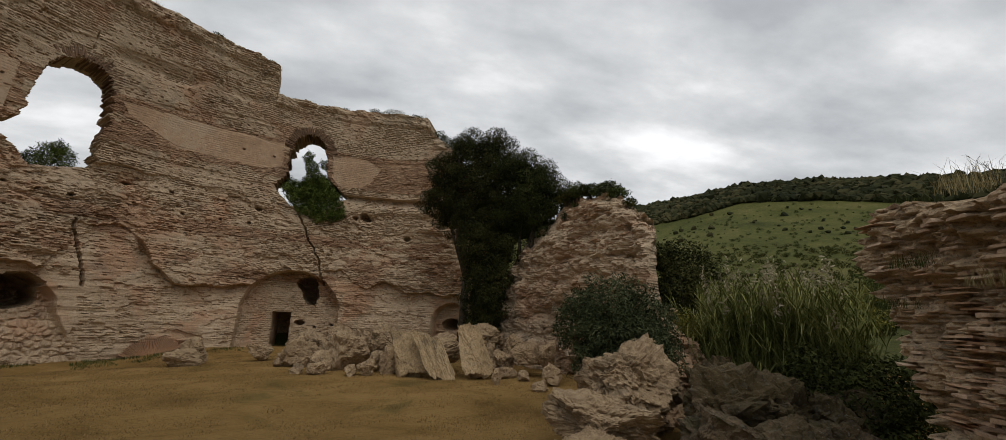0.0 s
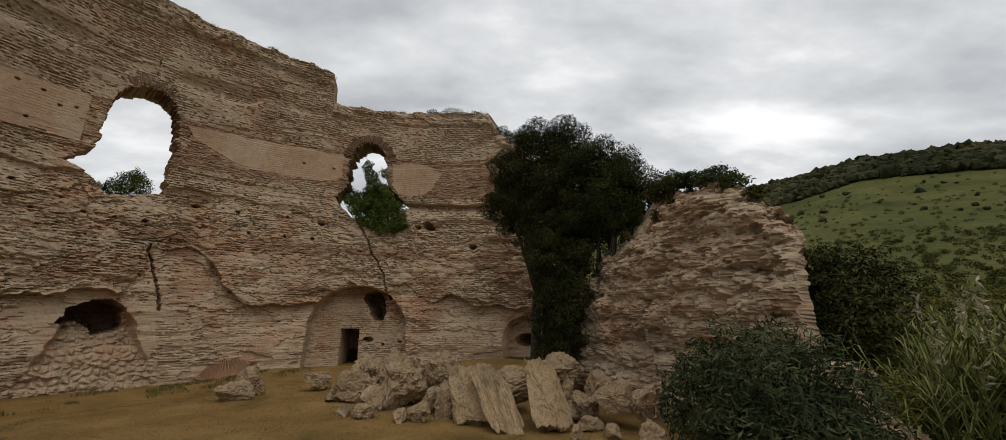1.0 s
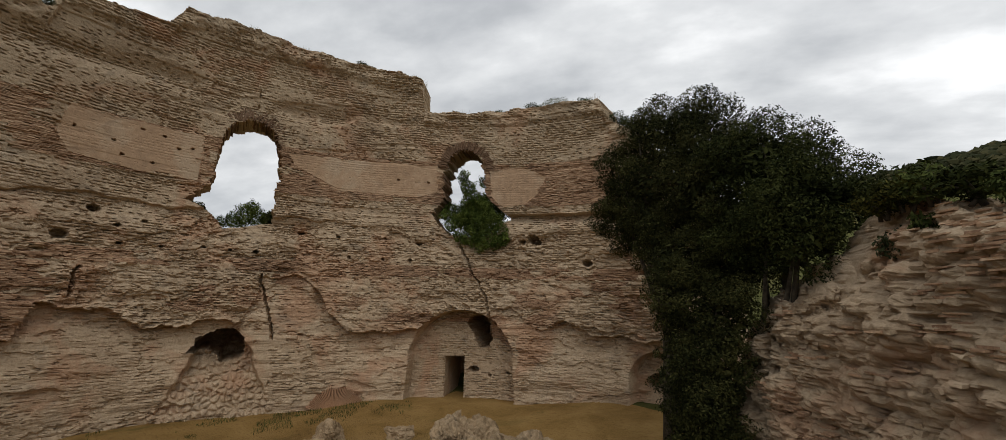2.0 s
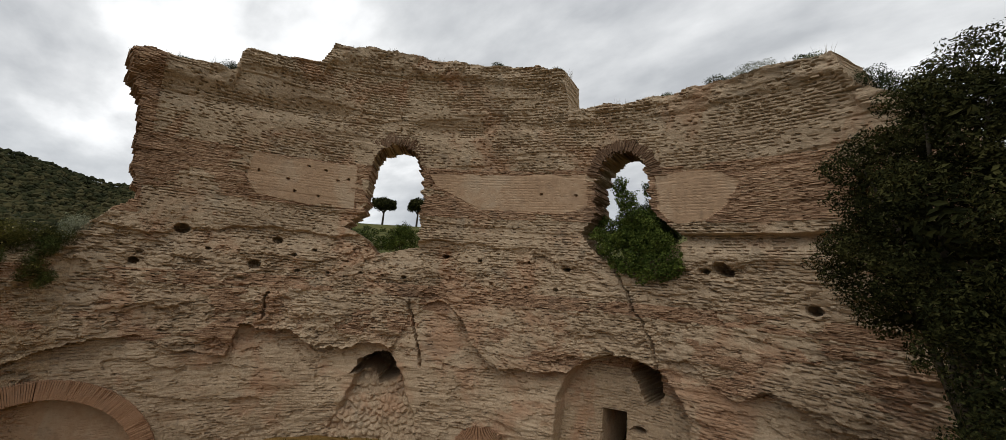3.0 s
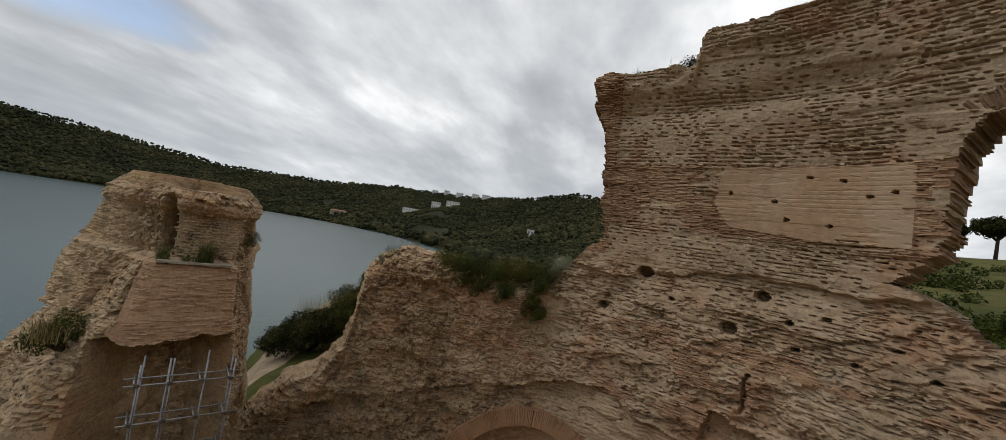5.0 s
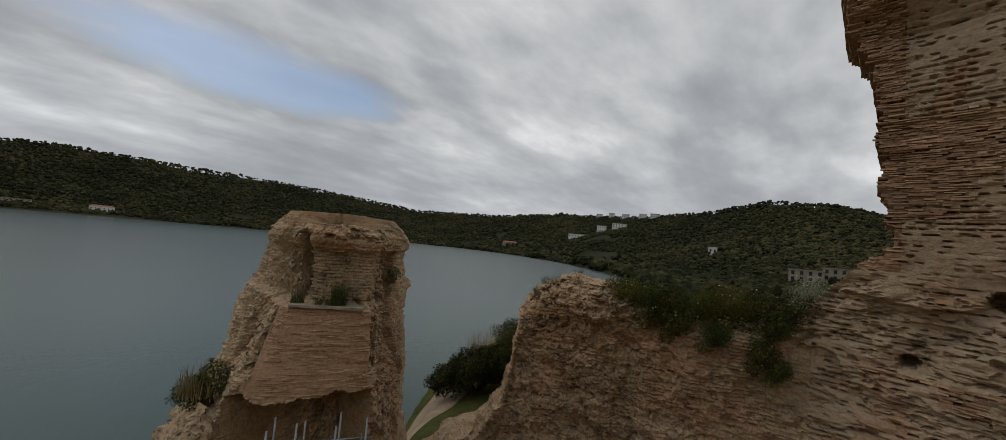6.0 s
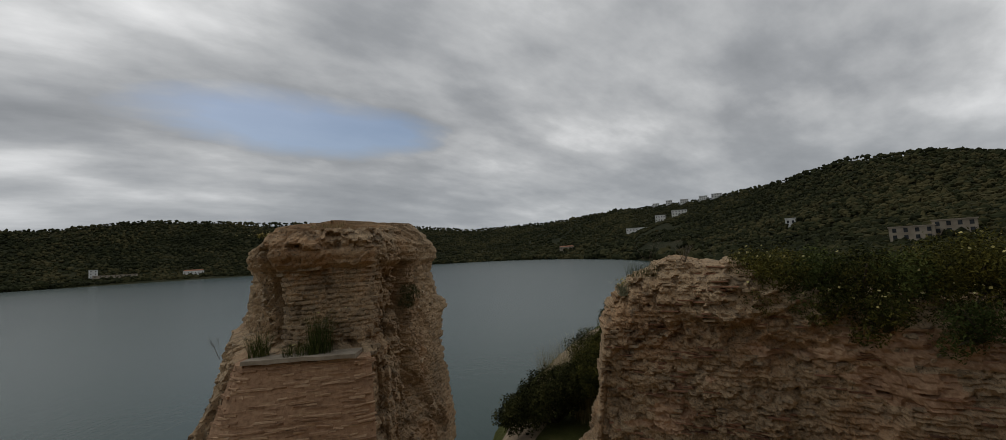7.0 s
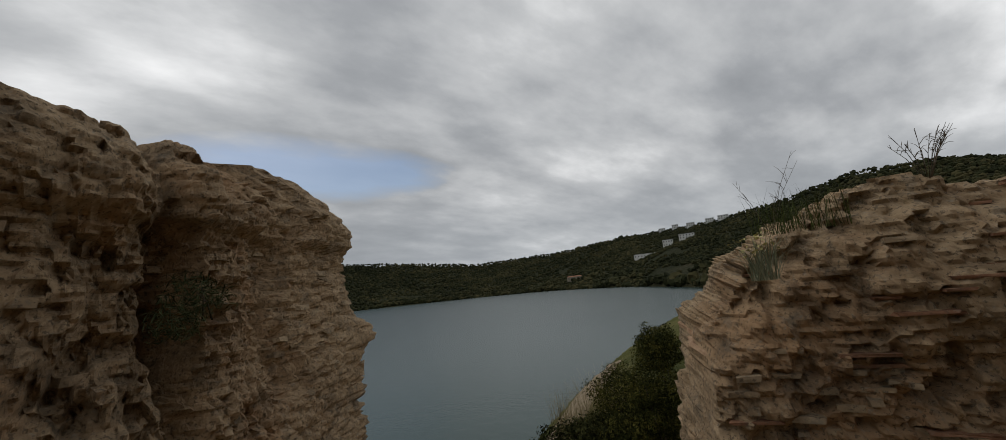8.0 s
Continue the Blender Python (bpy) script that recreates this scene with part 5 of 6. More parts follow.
for i_, (x_, y_, z_, w_, h_) in enumerate(LEFT_PILE):
    lab_ = "pale pitted boulder lying on the dry grass" if i_ < 2 else "angular block of fallen tuff in the rubble heap"
    rock("boulder", lab_, (x_, y_, gz(x_, y_) + z_), (w_ * 1.12, w_ * random.Random(i_).uniform(0.7, 1.0), h_ * 1.2), i_ + 3, i_ * 47, (i_ * 13 % 24 - 12, i_ * 29 % 30 - 15), sub=5 if w_ > 0.72 else 4, group="rubble heap", sink=0.16)
for i_, (x_, y_, z_, w_, h_) in enumerate(RIGHT_PILE):
    rock("boulder", "grey weathered block of fallen masonry at the slope's foot", (x_, y_, gz(x_, y_) + z_), (w_ * 1.12, w_ * random.Random(i_).uniform(0.7, 1.0), h_ * 1.15), i_ + 53, i_ * 61, (i_ * 17 % 24 - 12, i_ * 23 % 30 - 15), sub=5 if w_ > 0.72 else 4, group="rubble heap", sink=0.16)
for i_, (x_, y_, w_, d_, h_, rz_, tx_, ty_) in enumerate(((-3.6, 16.2, 1.15, 0.6, 2.1, 4, -26, -20), (-2.75, 15.6, 0.42, 0.62, 2.25, 4, -26, -29), (-2.33, 15.7, 0.48, 0.62, 2.15, 4, -26, -28), (-1.3, 15.9, 1.0, 0.65, 2.15, 0, -24, -26))):
    rock("stone_slab", "long pale slab of fallen vault leaning on the rubble", (x_, y_, gz(x_, y_)), (w_, d_, h_), 80 + i_, rz_, (tx_, ty_), 3, 6, 0.05, M_SLABROCK, "leaning slabs", True, 0.05)
for i_, (x_, y_, z_, a_, b_, c_, r_) in enumerate(((2.2, 9.3, -0.2, 2.1, 2.3, 2.1, 20), (1.55, 8.2, -0.2, 1.9, 1.9, 1.15, 70), (1.2, 7.3, -0.2, 1.3, 1.4, 0.8, 130))):
    rock("large_boulder", "huge pale collapsed chunk of concrete vault in the grass", (x_, y_, gz(x_, y_) + z_), (a_, b_, c_), 110 + i_, r_, (i_ * 11 % 20 - 10, 8), 14, 6, 0.12, M_ROCK, "collapsed vault", sink=0.05)
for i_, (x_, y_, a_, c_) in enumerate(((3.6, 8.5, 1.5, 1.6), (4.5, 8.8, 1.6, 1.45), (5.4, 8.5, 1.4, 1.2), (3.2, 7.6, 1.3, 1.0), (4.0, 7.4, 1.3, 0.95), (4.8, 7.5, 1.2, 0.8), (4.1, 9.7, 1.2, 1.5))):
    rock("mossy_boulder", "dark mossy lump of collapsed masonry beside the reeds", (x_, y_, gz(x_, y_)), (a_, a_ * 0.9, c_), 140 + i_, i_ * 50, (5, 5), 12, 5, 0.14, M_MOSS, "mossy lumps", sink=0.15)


# ---------------------------------------------------------------- plants
def leaf_quads(P, N, size, rng, aspect=0.42, droop=0.0, stray=0.55):
    """Pointed leaves at P, roughly facing N."""
    n = len(P)
    r = rng.normal(0, 1, (n, 3))
    N = N / (np.linalg.norm(N, axis=1)[:, None] + 1e-9) + stray * r
    N /= np.linalg.norm(N, axis=1)[:, None]
    a = np.cross(N, rng.normal(0, 1, (n, 3)) + np.array([0, 0, -droop]))
    a /= np.linalg.norm(a, axis=1)[:, None] + 1e-9
    b = np.cross(N, a)
    s = size * rng.uniform(0.6, 1.35, n)[:, None]
    V = np.stack([P - a * s / 2, P + b * s * aspect / 2 - a * s * 0.05, P + a * s / 2 - N * s * 0.1, P - b * s * aspect / 2 - a * s * 0.05], 1).reshape(-1, 3)
    F = np.arange(4 * n).reshape(-1, 4)
    return V, F


def crown_mesh(name, clumps, per, size, mat, seed, tufts=26, spread=0.30, aspect=0.42, fill=0.25):
    """A crown out of clumps, each a lumpy shell of small leaves with thin spots."""
    rng = np.random.default_rng(seed)
    PP, NN = [], []
    for x, y, z, rx, ry, rz in clumps:
        c, r = np.array([x, y, z]), np.array([rx, ry, rz])
        n = int(per * rx * rz) + 30
        d = rng.normal(0, 1, (n, 3))
        d /= np.linalg.norm(d, axis=1)[:, None]
        t = rng.normal(0, 1, (tufts, 3))
        t /= np.linalg.norm(t, axis=1)[:, None]
        lift = rng.uniform(0.5, 1.0, tufts)
        near = d @ t.T
        lump = (np.exp((near - 1) / (spread * spread * 0.9)) * lift).max(1)
        rad = 0.58 + 0.60 * lump
        depth = 1 - 0.34 * rng.random(n) ** 1.6 * (0.5 + lump)
        inner = rng.random(n) < fill * 0.6
        depth[inner] *= rng.uniform(0.35, 0.8, inner.sum())
        keep = rng.random(n) < 0.40 + 1.1 * lump
        P = c + d * r * (rad * depth)[:, None] + rng.normal(0, 0.035, (n, 3)) * r.mean()
        g = d + 0.8 * (d - t[near.argmax(1)]) / max(spread, 0.1) + np.array([0, 0, 0.45])
        PP.append(P[keep])
        NN.append(g[keep])
    V, F = leaf_quads(np.concatenate(PP), np.concatenate(NN), size, rng, aspect)
    return mesh_np(name, V, F, mat)


def shrub(name, label, at, clumps, per, size, mat, seed, stems=5, category="shrub", group="", aspect=0.42, tufts=26, spread=0.30, stem_mat=None, r0=0.035, flowers=0):
    ob = empty(name, at)
    tagged(ob, label, category, group)
    foliage = part("foliage", crown_mesh("foliage", clumps, per, size, mat, seed, tufts, spread, aspect), None, ob)
    if flowers:
        gen = np.random.default_rng(seed + 7)
        C = np.array(clumps)[gen.integers(len(clumps), size=flowers)]
        d = gen.normal(0, 1, (flowers, 3))
        d /= np.linalg.norm(d, axis=1)[:, None]
        d[:, 2] = np.abs(d[:, 2])
        V, F = leaf_quads(C[:, :3] + d * C[:, 3:] * gen.uniform(0.85, 1.1, (flowers, 1)), d, 0.045, gen, 0.9)
        part("flowers", mesh_np("flowers", V, F, M_FLOWER), None, foliage, "small pale yellow flower heads", "stuff")
    rng = random.Random(seed)
    for k in range(stems):
        x, y, z, rx, ry, rz = clumps[k % len(clumps)]
        tip = Vector((x + rng.uniform(-0.5, 0.5) * rx, y + rng.uniform(-0.5, 0.5) * ry, z + rng.uniform(-0.2, 0.4) * rz))
        base = Vector((rng.uniform(-0.1, 0.1), rng.uniform(-0.1, 0.1), -0.1))
        mid = base.lerp(tip, 0.5) + Vector((rng.uniform(-0.1, 0.1) * rx, rng.uniform(-0.1, 0.1) * ry, 0.1 * rz))
        part("stem", tube([base, mid, tip], [r0, r0 * 0.7, r0 * 0.25], 6), stem_mat or M_BARK, ob)
    return ob


def blades(n, spread, height, width, rng, lean=0.5):
    """Grass blades round the origin, each bent in two."""
    a = rng.uniform(0, 2 * np.pi, n)
    r = spread * np.sqrt(rng.random(n))
    b = np.stack([r * np.cos(a), r * np.sin(a), 0 * a], -1)
    h = height * rng.uniform(0.45, 1.15, n)
    t = rng.uniform(0, 2 * np.pi, n)
    dirn = np.stack([np.cos(t), np.sin(t), 0 * t], -1)
    ln = lean * rng.uniform(0.1, 1.0, n)
    mid = b + dirn * (ln * h * 0.35)[:, None] + np.stack([0 * h, 0 * h, h * 0.6], -1)
    tip = b + dirn * (ln * h)[:, None] + np.stack([0 * h, 0 * h, h * (1 - 0.25 * ln)], -1)
    s = np.stack([-np.sin(t), np.cos(t), 0 * t], -1) * width
    V = np.stack([b - s / 2, b + s / 2, mid + s * 0.4, mid - s * 0.4, tip + s * 0.06, tip - s * 0.06], 1).reshape(-1, 3)
    F = (np.array([[0, 1, 2, 3], [3, 2, 4, 5]])[None] + 6 * np.arange(n)[:, None, None]).reshape(-1, 4)
    return V, F


def tuft(name, label, at, n, spread, height, width, mat, seed, lean=0.5, flowers=0, group="", category="grass tuft"):
    rng = np.random.default_rng(seed)
    V, F = blades(n, spread, height, width, rng, lean)
    if not flowers:
        ob = new(name, mesh_np(name, V, F, mat))
        ob.location = at
        return tagged(ob, label, category, group)
    ob = empty(name, at)
    tagged(ob, label, category, group)
    leaves = part("leaves", mesh_np("leaves", V, F, mat), None, ob)
    V, F = leaf_quads(np.stack([rng.normal(0, spread * 0.7, flowers), rng.normal(0, spread * 0.7, flowers), height * rng.uniform(0.5, 1.0, flowers)], -1), np.tile([0.0, 0, 1], (flowers, 1)), 0.032, rng, 0.9)
    part("flowers", mesh_np("flowers", V, F, M_FLOWER), None, leaves, "small yellow flower heads", "stuff")
    return ob


def twig_plant(name, label, at, height, seed, n=9, mat=None, r=0.005):
    """Bare branching stalks."""
    rng = random.Random(seed)
    ob = empty(name, at)
    tagged(ob, label, "dry plant")
    for k in range(n):
        a = rng.uniform(0, 6.28)
        l = height * rng.uniform(0.5, 1.0)
        tip = Vector((math.cos(a) * l * 0.55, math.sin(a) * l * 0.55, l))
        mid = tip * 0.5 + Vector((0, 0, l * 0.08))
        bm = tube([(0, 0, -0.05), mid, tip], [r * 0.6, r * 0.45, r * 0.25], 5)
        for q in range(4):
            s = mid.lerp(tip, rng.uniform(0, 0.8))
            e = s + Vector((rng.uniform(-1, 1), rng.uniform(-1, 1), rng.uniform(0.2, 1.0))) * l * 0.18
            t2 = tube([s, (s + e) / 2 + Vector((0, 0, 0.01)), e], [r * 0.5, r * 0.4, r * 0.2], 4)
            m2 = bpy.data.meshes.new("t")
            t2.to_mesh(m2)
            t2.free()
            bm.from_mesh(m2)
            bpy.data.meshes.remove(m2)
        part("stalk", bm, mat or M_TWIG, ob)
    return ob


# holm oaks in the gap between the wall and its fragment
def oak(name, label, base, clumps, per, size, seed, limbs=9, mat=None, group=""):
    b = Vector(base)
    ob = empty(name, base)
    tagged(ob, label, "tree", group)
    rel = [(x - b.x, y - b.y, z - b.z, rx, ry, rz) for x, y, z, rx, ry, rz in clumps]
    rng = random.Random(seed)
    tufts = []
    for x, y, z, rx, ry, rz in rel:
        n = int(7 * rx * rz) + 5
        for k in range(n):
            # bunches of twigs spread evenly over each bough
            c = 1 - 2 * (k + 0.5) / n
            a = k * 2.39996 + rng.uniform(-0.3, 0.3)
            s = math.sqrt(1 - c * c)
            w = rng.uniform(0.66, 0.96)
            q = rng.uniform(0.34, 0.60)
            tufts.append((x + math.cos(a) * s * rx * w, y + math.sin(a) * s * ry * w, z + c * rz * w, q * 1.15, q * 1.15, q * 0.85))
    crown = part("crown", crown_mesh("crown", tufts, per, size, mat or M_OAK, seed, 12, 0.40, fill=0.1), None, ob)
    part("inner_foliage", crown_mesh("inner", [(x, y, z, rx * 0.74, ry * 0.74, rz * 0.74) for x, y, z, rx, ry, rz in rel], 1300, 0.19, mat or M_OAK, seed + 1, 20, 0.35), None, crown, kind="stuff")
    fork = Vector((0.1, 0.1, max(1.5, rel[0][2] * 0.35)))
    part("trunk", tube([(0, 0, -0.4), (0.08, -0.05, fork.z * 0.5), fork], [0.26, 0.21, 0.18], 10), M_BARK, ob)
    for k in range(limbs):
        x, y, z, rx, ry, rz = rel[k % len(rel)]
        tip = Vector((x, y, z)) + Vector((rng.uniform(-.4, .4) * rx, rng.uniform(-.4, .4) * ry, rng.uniform(-.2, .5) * rz))
        mid = fork.lerp(tip, 0.5) + Vector((rng.uniform(-.3, .3), rng.uniform(-.3, .3), rng.uniform(0, .5)))
        part("limb", tube([fork, mid, tip], [0.12, 0.07, 0.02], 7), M_BARK, ob)
    return ob


oak("holm_oak", "dense dark evergreen oak filling the gap in the wall", (-2.6, 22.6, gz(-2.6, 22.6)),
    [(-2.1, 22.6, 10.7, 1.6, 1.6, 1.5), (-3.9, 23.7, 9.9, 1.5, 1.5, 1.4), (-0.6, 21.6, 9.7, 1.6, 1.5, 1.4), (-2.2, 22.3, 8.6, 2.1, 1.8, 1.8), (-4.2, 24.0, 8.5, 1.4, 1.3, 1.1), (-3.4, 23.5, 7.4, 1.3, 1.2, 1.1), (-1.6, 21.8, 6.9, 1.6, 1.5, 1.5), (-0.9, 21.0, 8.3, 1.5, 1.4, 1.5), (-1.3, 22.8, 11.4, 1.1, 1.0, 0.8), (-2.9, 22.9, 11.4, 0.9, 0.9, 0.8), (-0.2, 20.8, 6.4, 1.2, 1.1, 1.2)], 4000, 0.075, 31, 12)
oak("holm_oak", "low dark evergreen oak hanging in the gap of the ruin", (-1.7, 20.4, gz(-1.7, 20.4)),
    [(-1.5, 20.3, 5.0, 1.15, 1.0, 1.4), (-1.4, 20.1, 3.4, 1.0, 0.9, 1.2), (-1.6, 20.7, 6.1, 1.1, 1.0, 1.1), (-1.25, 19.9, 2.3, 0.75, 0.7, 0.9), (-0.6, 19.9, 4.8, 0.9, 0.8, 1.0), (-0.8, 19.4, 3.6, 0.75, 0.6, 0.9), (-0.95, 19.2, 2.6, 0.6, 0.5, 0.7), (-1.3, 20.0, 2.0, 0.7, 0.7, 0.9), (-1.15, 19.6, 1.6, 0.65, 0.6, 0.7)], 4200, 0.075, 37, 6)
oak("holm_oak", "lighter green evergreen oak leaning over the broken fragment", (0.5, 20.2, gz(0.5, 20.2)),
    [(0.9, 19.5, 7.5, 1.2, 1.1, 1.1), (1.0, 19.3, 6.5, 1.0, 0.9, 0.9), (0.2, 20.0, 8.6, 1.4, 1.2, 1.1), (0.1, 19.7, 6.6, 0.8, 0.8, 0.7), (0.8, 21.5, 9.2, 1.5, 1.4, 1.2), (0.4, 20.0, 7.0, 1.3, 1.2, 1.1), (1.4, 20.6, 8.2, 1.1, 1.1, 1.0), (1.9, 19.5, 7.1, 0.9, 0.9, 0.9)], 3500, 0.077, 41, 9, M_EVERGREEN)


# ivy in the second window
def ivy_clumps(spots, out):
    res = []
    for th, z, r in spots:
        z = z + 0.45
        u = math.radians(th - TH0) * RW
        p = hall(np.array([u]), np.array([z]), np.array([out]))[0]
        res.append((*p, r, r, r * 1.1))
    return res


iv_ = ivy_clumps([(111.2, 11.0, 0.45), (110.4, 10.4, 0.6), (109.4, 9.8, 0.8), (107.8, 9.2, 0.8), (105.6, 8.7, 0.7), (103.9, 8.2, 0.6), (110.6, 8.9, 0.7), (112.2, 8.6, 0.55), (108.6, 8.3, 0.8), (106.4, 7.8, 0.75), (104.6, 7.5, 0.5), (110.0, 7.8, 0.6), (112.0, 7.8, 0.4), (107.6, 7.4, 0.5), (113.6, 8.4, 0.5), (114.8, 8.9, 0.4), (103.2, 7.7, 0.4)], -0.12) + ivy_clumps([(110.3, 9.4, 0.9), (107.6, 9.6, 0.8), (108.0, 11.0, 0.45), (105.5, 9.2, 0.6), (112.5, 9.2, 0.8), (114.8, 9.3, 0.6)], 0.9)
b_ = hall(np.array([math.radians(109.5 - TH0) * RW]), np.array([8.4]), np.array([0.4]))[0]
shrub("ivy", "bright green ivy spilling out of the arched window", tuple(b_), [(x - b_[0], y - b_[1], z - b_[2], a, b, c) for x, y, z, a, b, c in iv_], 5600, 0.075, M_IVY, 51, 7, "ivy", aspect=0.7, tufts=20, spread=0.20)

q_ = hall(np.array([math.radians(110.8 - TH0) * RW]), np.array([8.9]), np.array([2.7]))[0]
shrub("window_bush", "dark leafy bush growing close behind the overgrown window", tuple(q_), [(0, 0, 1.2, 1.5, 1.4, 1.2), (-1.0, 0.5, 1.0, 1.3, 1.2, 1.1), (1.2, -0.3, 1.2, 1.3, 1.2, 1.1), (-0.3, 0.6, 2.0, 0.9, 0.9, 0.7), (0.5, 0.2, 0.4, 1.6, 1.4, 0.9)], 3200, 0.10, M_BUSH, 53, 6, "bush")

# shrubs round the foreground boulder
shrub("oleander", "rounded dark grey-green oleander bush above the fallen boulder", (2.15, 10.0, gz(2.15, 10.0) + 0.7), [(0.0, 0.0, 1.45, 0.95, 0.9, 0.85), (-0.6, 0.1, 1.15, 0.7, 0.7, 0.8), (0.7, 0.0, 1.25, 0.75, 0.7, 0.85), (0.1, -0.4, 0.85, 0.95, 0.6, 0.75), (0.65, -0.3, 0.6, 0.75, 0.6, 0.7), (-0.35, -0.3, 0.5, 0.6, 0.5, 0.6)], 9000, 0.105, M_BUSH, 61, 14, aspect=0.22, tufts=46, spread=0.24)
shrub("broom", "small yellow-green shrub beside the oleander", (3.9, 10.9, gz(3.9, 10.9) + 1.2), [(0, 0, 0.5, 0.5, 0.45, 0.45), (0.35, 0.1, 0.45, 0.35, 0.3, 0.35)], 14000, 0.06, M_YELLOW, 62, 6, aspect=0.4)
shrub("dark_shrub", "dark leafy shrub at the end of the broken wall", (4.9, 13.4, gz(4.9, 13.4)), [(0, 0, 2.6, 1.0, 1.0, 1.0), (0.5, 0.6, 3.2, 1.0, 1.0, 0.9), (0.7, -0.6, 1.7, 1.0, 0.9, 1.0), (-0.2, 0.9, 3.7, 0.7, 0.7, 0.6)], 5600, 0.10, M_OAK, 63, 6)
shrub("dark_shrub", "dark tangled shrub between the canes and the wall stub", (5.8, 8.4, gz(5.8, 8.4)), [(0, 0, 0.7, 0.8, 0.8, 0.8), (0.6, 0.5, 0.9, 0.8, 0.8, 0.8), (-0.4, 0.6, 1.0, 0.7, 0.7, 0.7), (1.2, 0.9, 0.7, 0.9, 0.8, 0.8), (0.2, -0.6, 0.4, 0.7, 0.6, 0.6)], 5200, 0.085, M_EVERGREEN, 64, 8)
for i_, (u_, z_, r_, m_) in enumerate(((1.0, 5.7, 0.25, M_YELLOWGREEN), (1.6, 6.05, 0.42, M_GREEN), (2.1, 6.3, 0.5, M_BUSH), (2.6, 6.45, 0.42, M_GREEN), (3.2, 6.6, 0.45, M_EVERGREEN), (3.8, 6.75, 0.5, M_GREEN), (4.3, 6.75, 0.45, M_YELLOWGREEN), (4.8, 6.7, 0.5, M_YELLOWGREEN), (4.4, 5.9, 0.40, M_BUSH), (3.9, 6.2, 0.3, M_GREEN))):
    p_ = ruin_at(np.array([u_]), np.array([z_]), np.array([0.55]))[0]
    shrub("wall_shrub", "scrubby weeds rooted on top of the wall fragment", (p_[0], p_[1], z_ - 0.1), [(0, 0, r_ * 0.6, r_, r_ * 0.9, r_ * 0.7)], 9000, 0.09, m_, 70 + i_, 3, "weed", "weeds on the fragment", tufts=30)


# canes
def cane_bed():
    rng = np.random.default_rng(5)
    Vs, Fs, k = [], [], 0
    stems = []
    for _ in range(1500):
        a, r = radians(rng.uniform(52.5, 66.5)), rng.uniform(9.9, 14.5)
        x, y = 0.2 + r * math.cos(a), 1.15 + r * math.sin(a)
        stems.append((x, y, gz(x, y), rng.uniform(1.5, 2.6) - 0.25 * (a < radians(56))))
    for x, y, z, h in stems:
        lean = rng.normal(0, 0.14, 2)
        # leaves along the stem
        n = 15
        t = rng.uniform(0.15, 1.0, n)
        P = np.stack([x + lean[0] * t * h, y + lean[1] * t * h, z + t * h], -1)
        a = rng.uniform(0, 6.28, n)
        d = np.stack([np.cos(a), np.sin(a), 0 * a], -1)
        L = rng.uniform(0.30, 0.70, n)[:, None]
        s = np.stack([-np.sin(a), np.cos(a), 0 * a], -1) * 0.010
        mid = P + d * L * 0.36 + np.array([0, 0, 0.42]) * L
        tip = P + d * L * 0.75 + np.array([0, 0, 0.45]) * L
        V = np.stack([P - s * 0.6, P + s * 0.6, mid + s, mid - s, tip + s * 0.1, tip - s * 0.1], 1).reshape(-1, 3)
        F = (np.array([[0, 1, 2, 3], [3, 2, 4, 5]])[None] + 6 * np.arange(n)[:, None, None]).reshape(-1, 4)
        Vs.append(V); Fs.append(F + k); k += len(V)
        # stem, three-sided
        c = np.array([[x, y, z - 0.1], [x + lean[0] * h, y + lean[1] * h, z + h]])
        o = np.array([[0.011, 0, 0], [-0.006, 0.01, 0], [-0.006, -0.01, 0]])
        V = np.concatenate([c[0] + o, c[1] + o * 0.5])
        F = np.array([[0, 1, 4, 3], [1, 2, 5, 4], [2, 0, 3, 5]])
        Vs.append(V); Fs.append(F + k); k += 6
    ob = empty("cane_bed", (7, 11, 0))
    tagged(ob, "dense stand of tall green giant cane behind the ruin", "reeds", kind="stuff")
    ch = part("canes", mesh_np("canes", np.concatenate(Vs) - np.array([7, 11, 0]), np.concatenate(Fs), M_REED), None, ob, kind="stuff")
    Vs, Fs, k = [], [], 0
    for x, y, z, h in stems[::14]:
        g = rng.normal(0, 1, (26, 3)) * np.array([0.035, 0.035, 0.14])
        V, F = leaf_quads(np.array([x, y, z + h + 0.25]) + g, np.tile([0.5, 0.2, 0.3], (26, 1)), 0.10, rng, 0.3)
        Vs.append(V); Fs.append(F + k); k += len(V)
    part("plumes", mesh_np("plumes", np.concatenate(Vs) - np.array([7, 11, 0]), np.concatenate(Fs), M_PLUME), None, ob, "pale feathery seed heads", "stuff")


cane_bed()

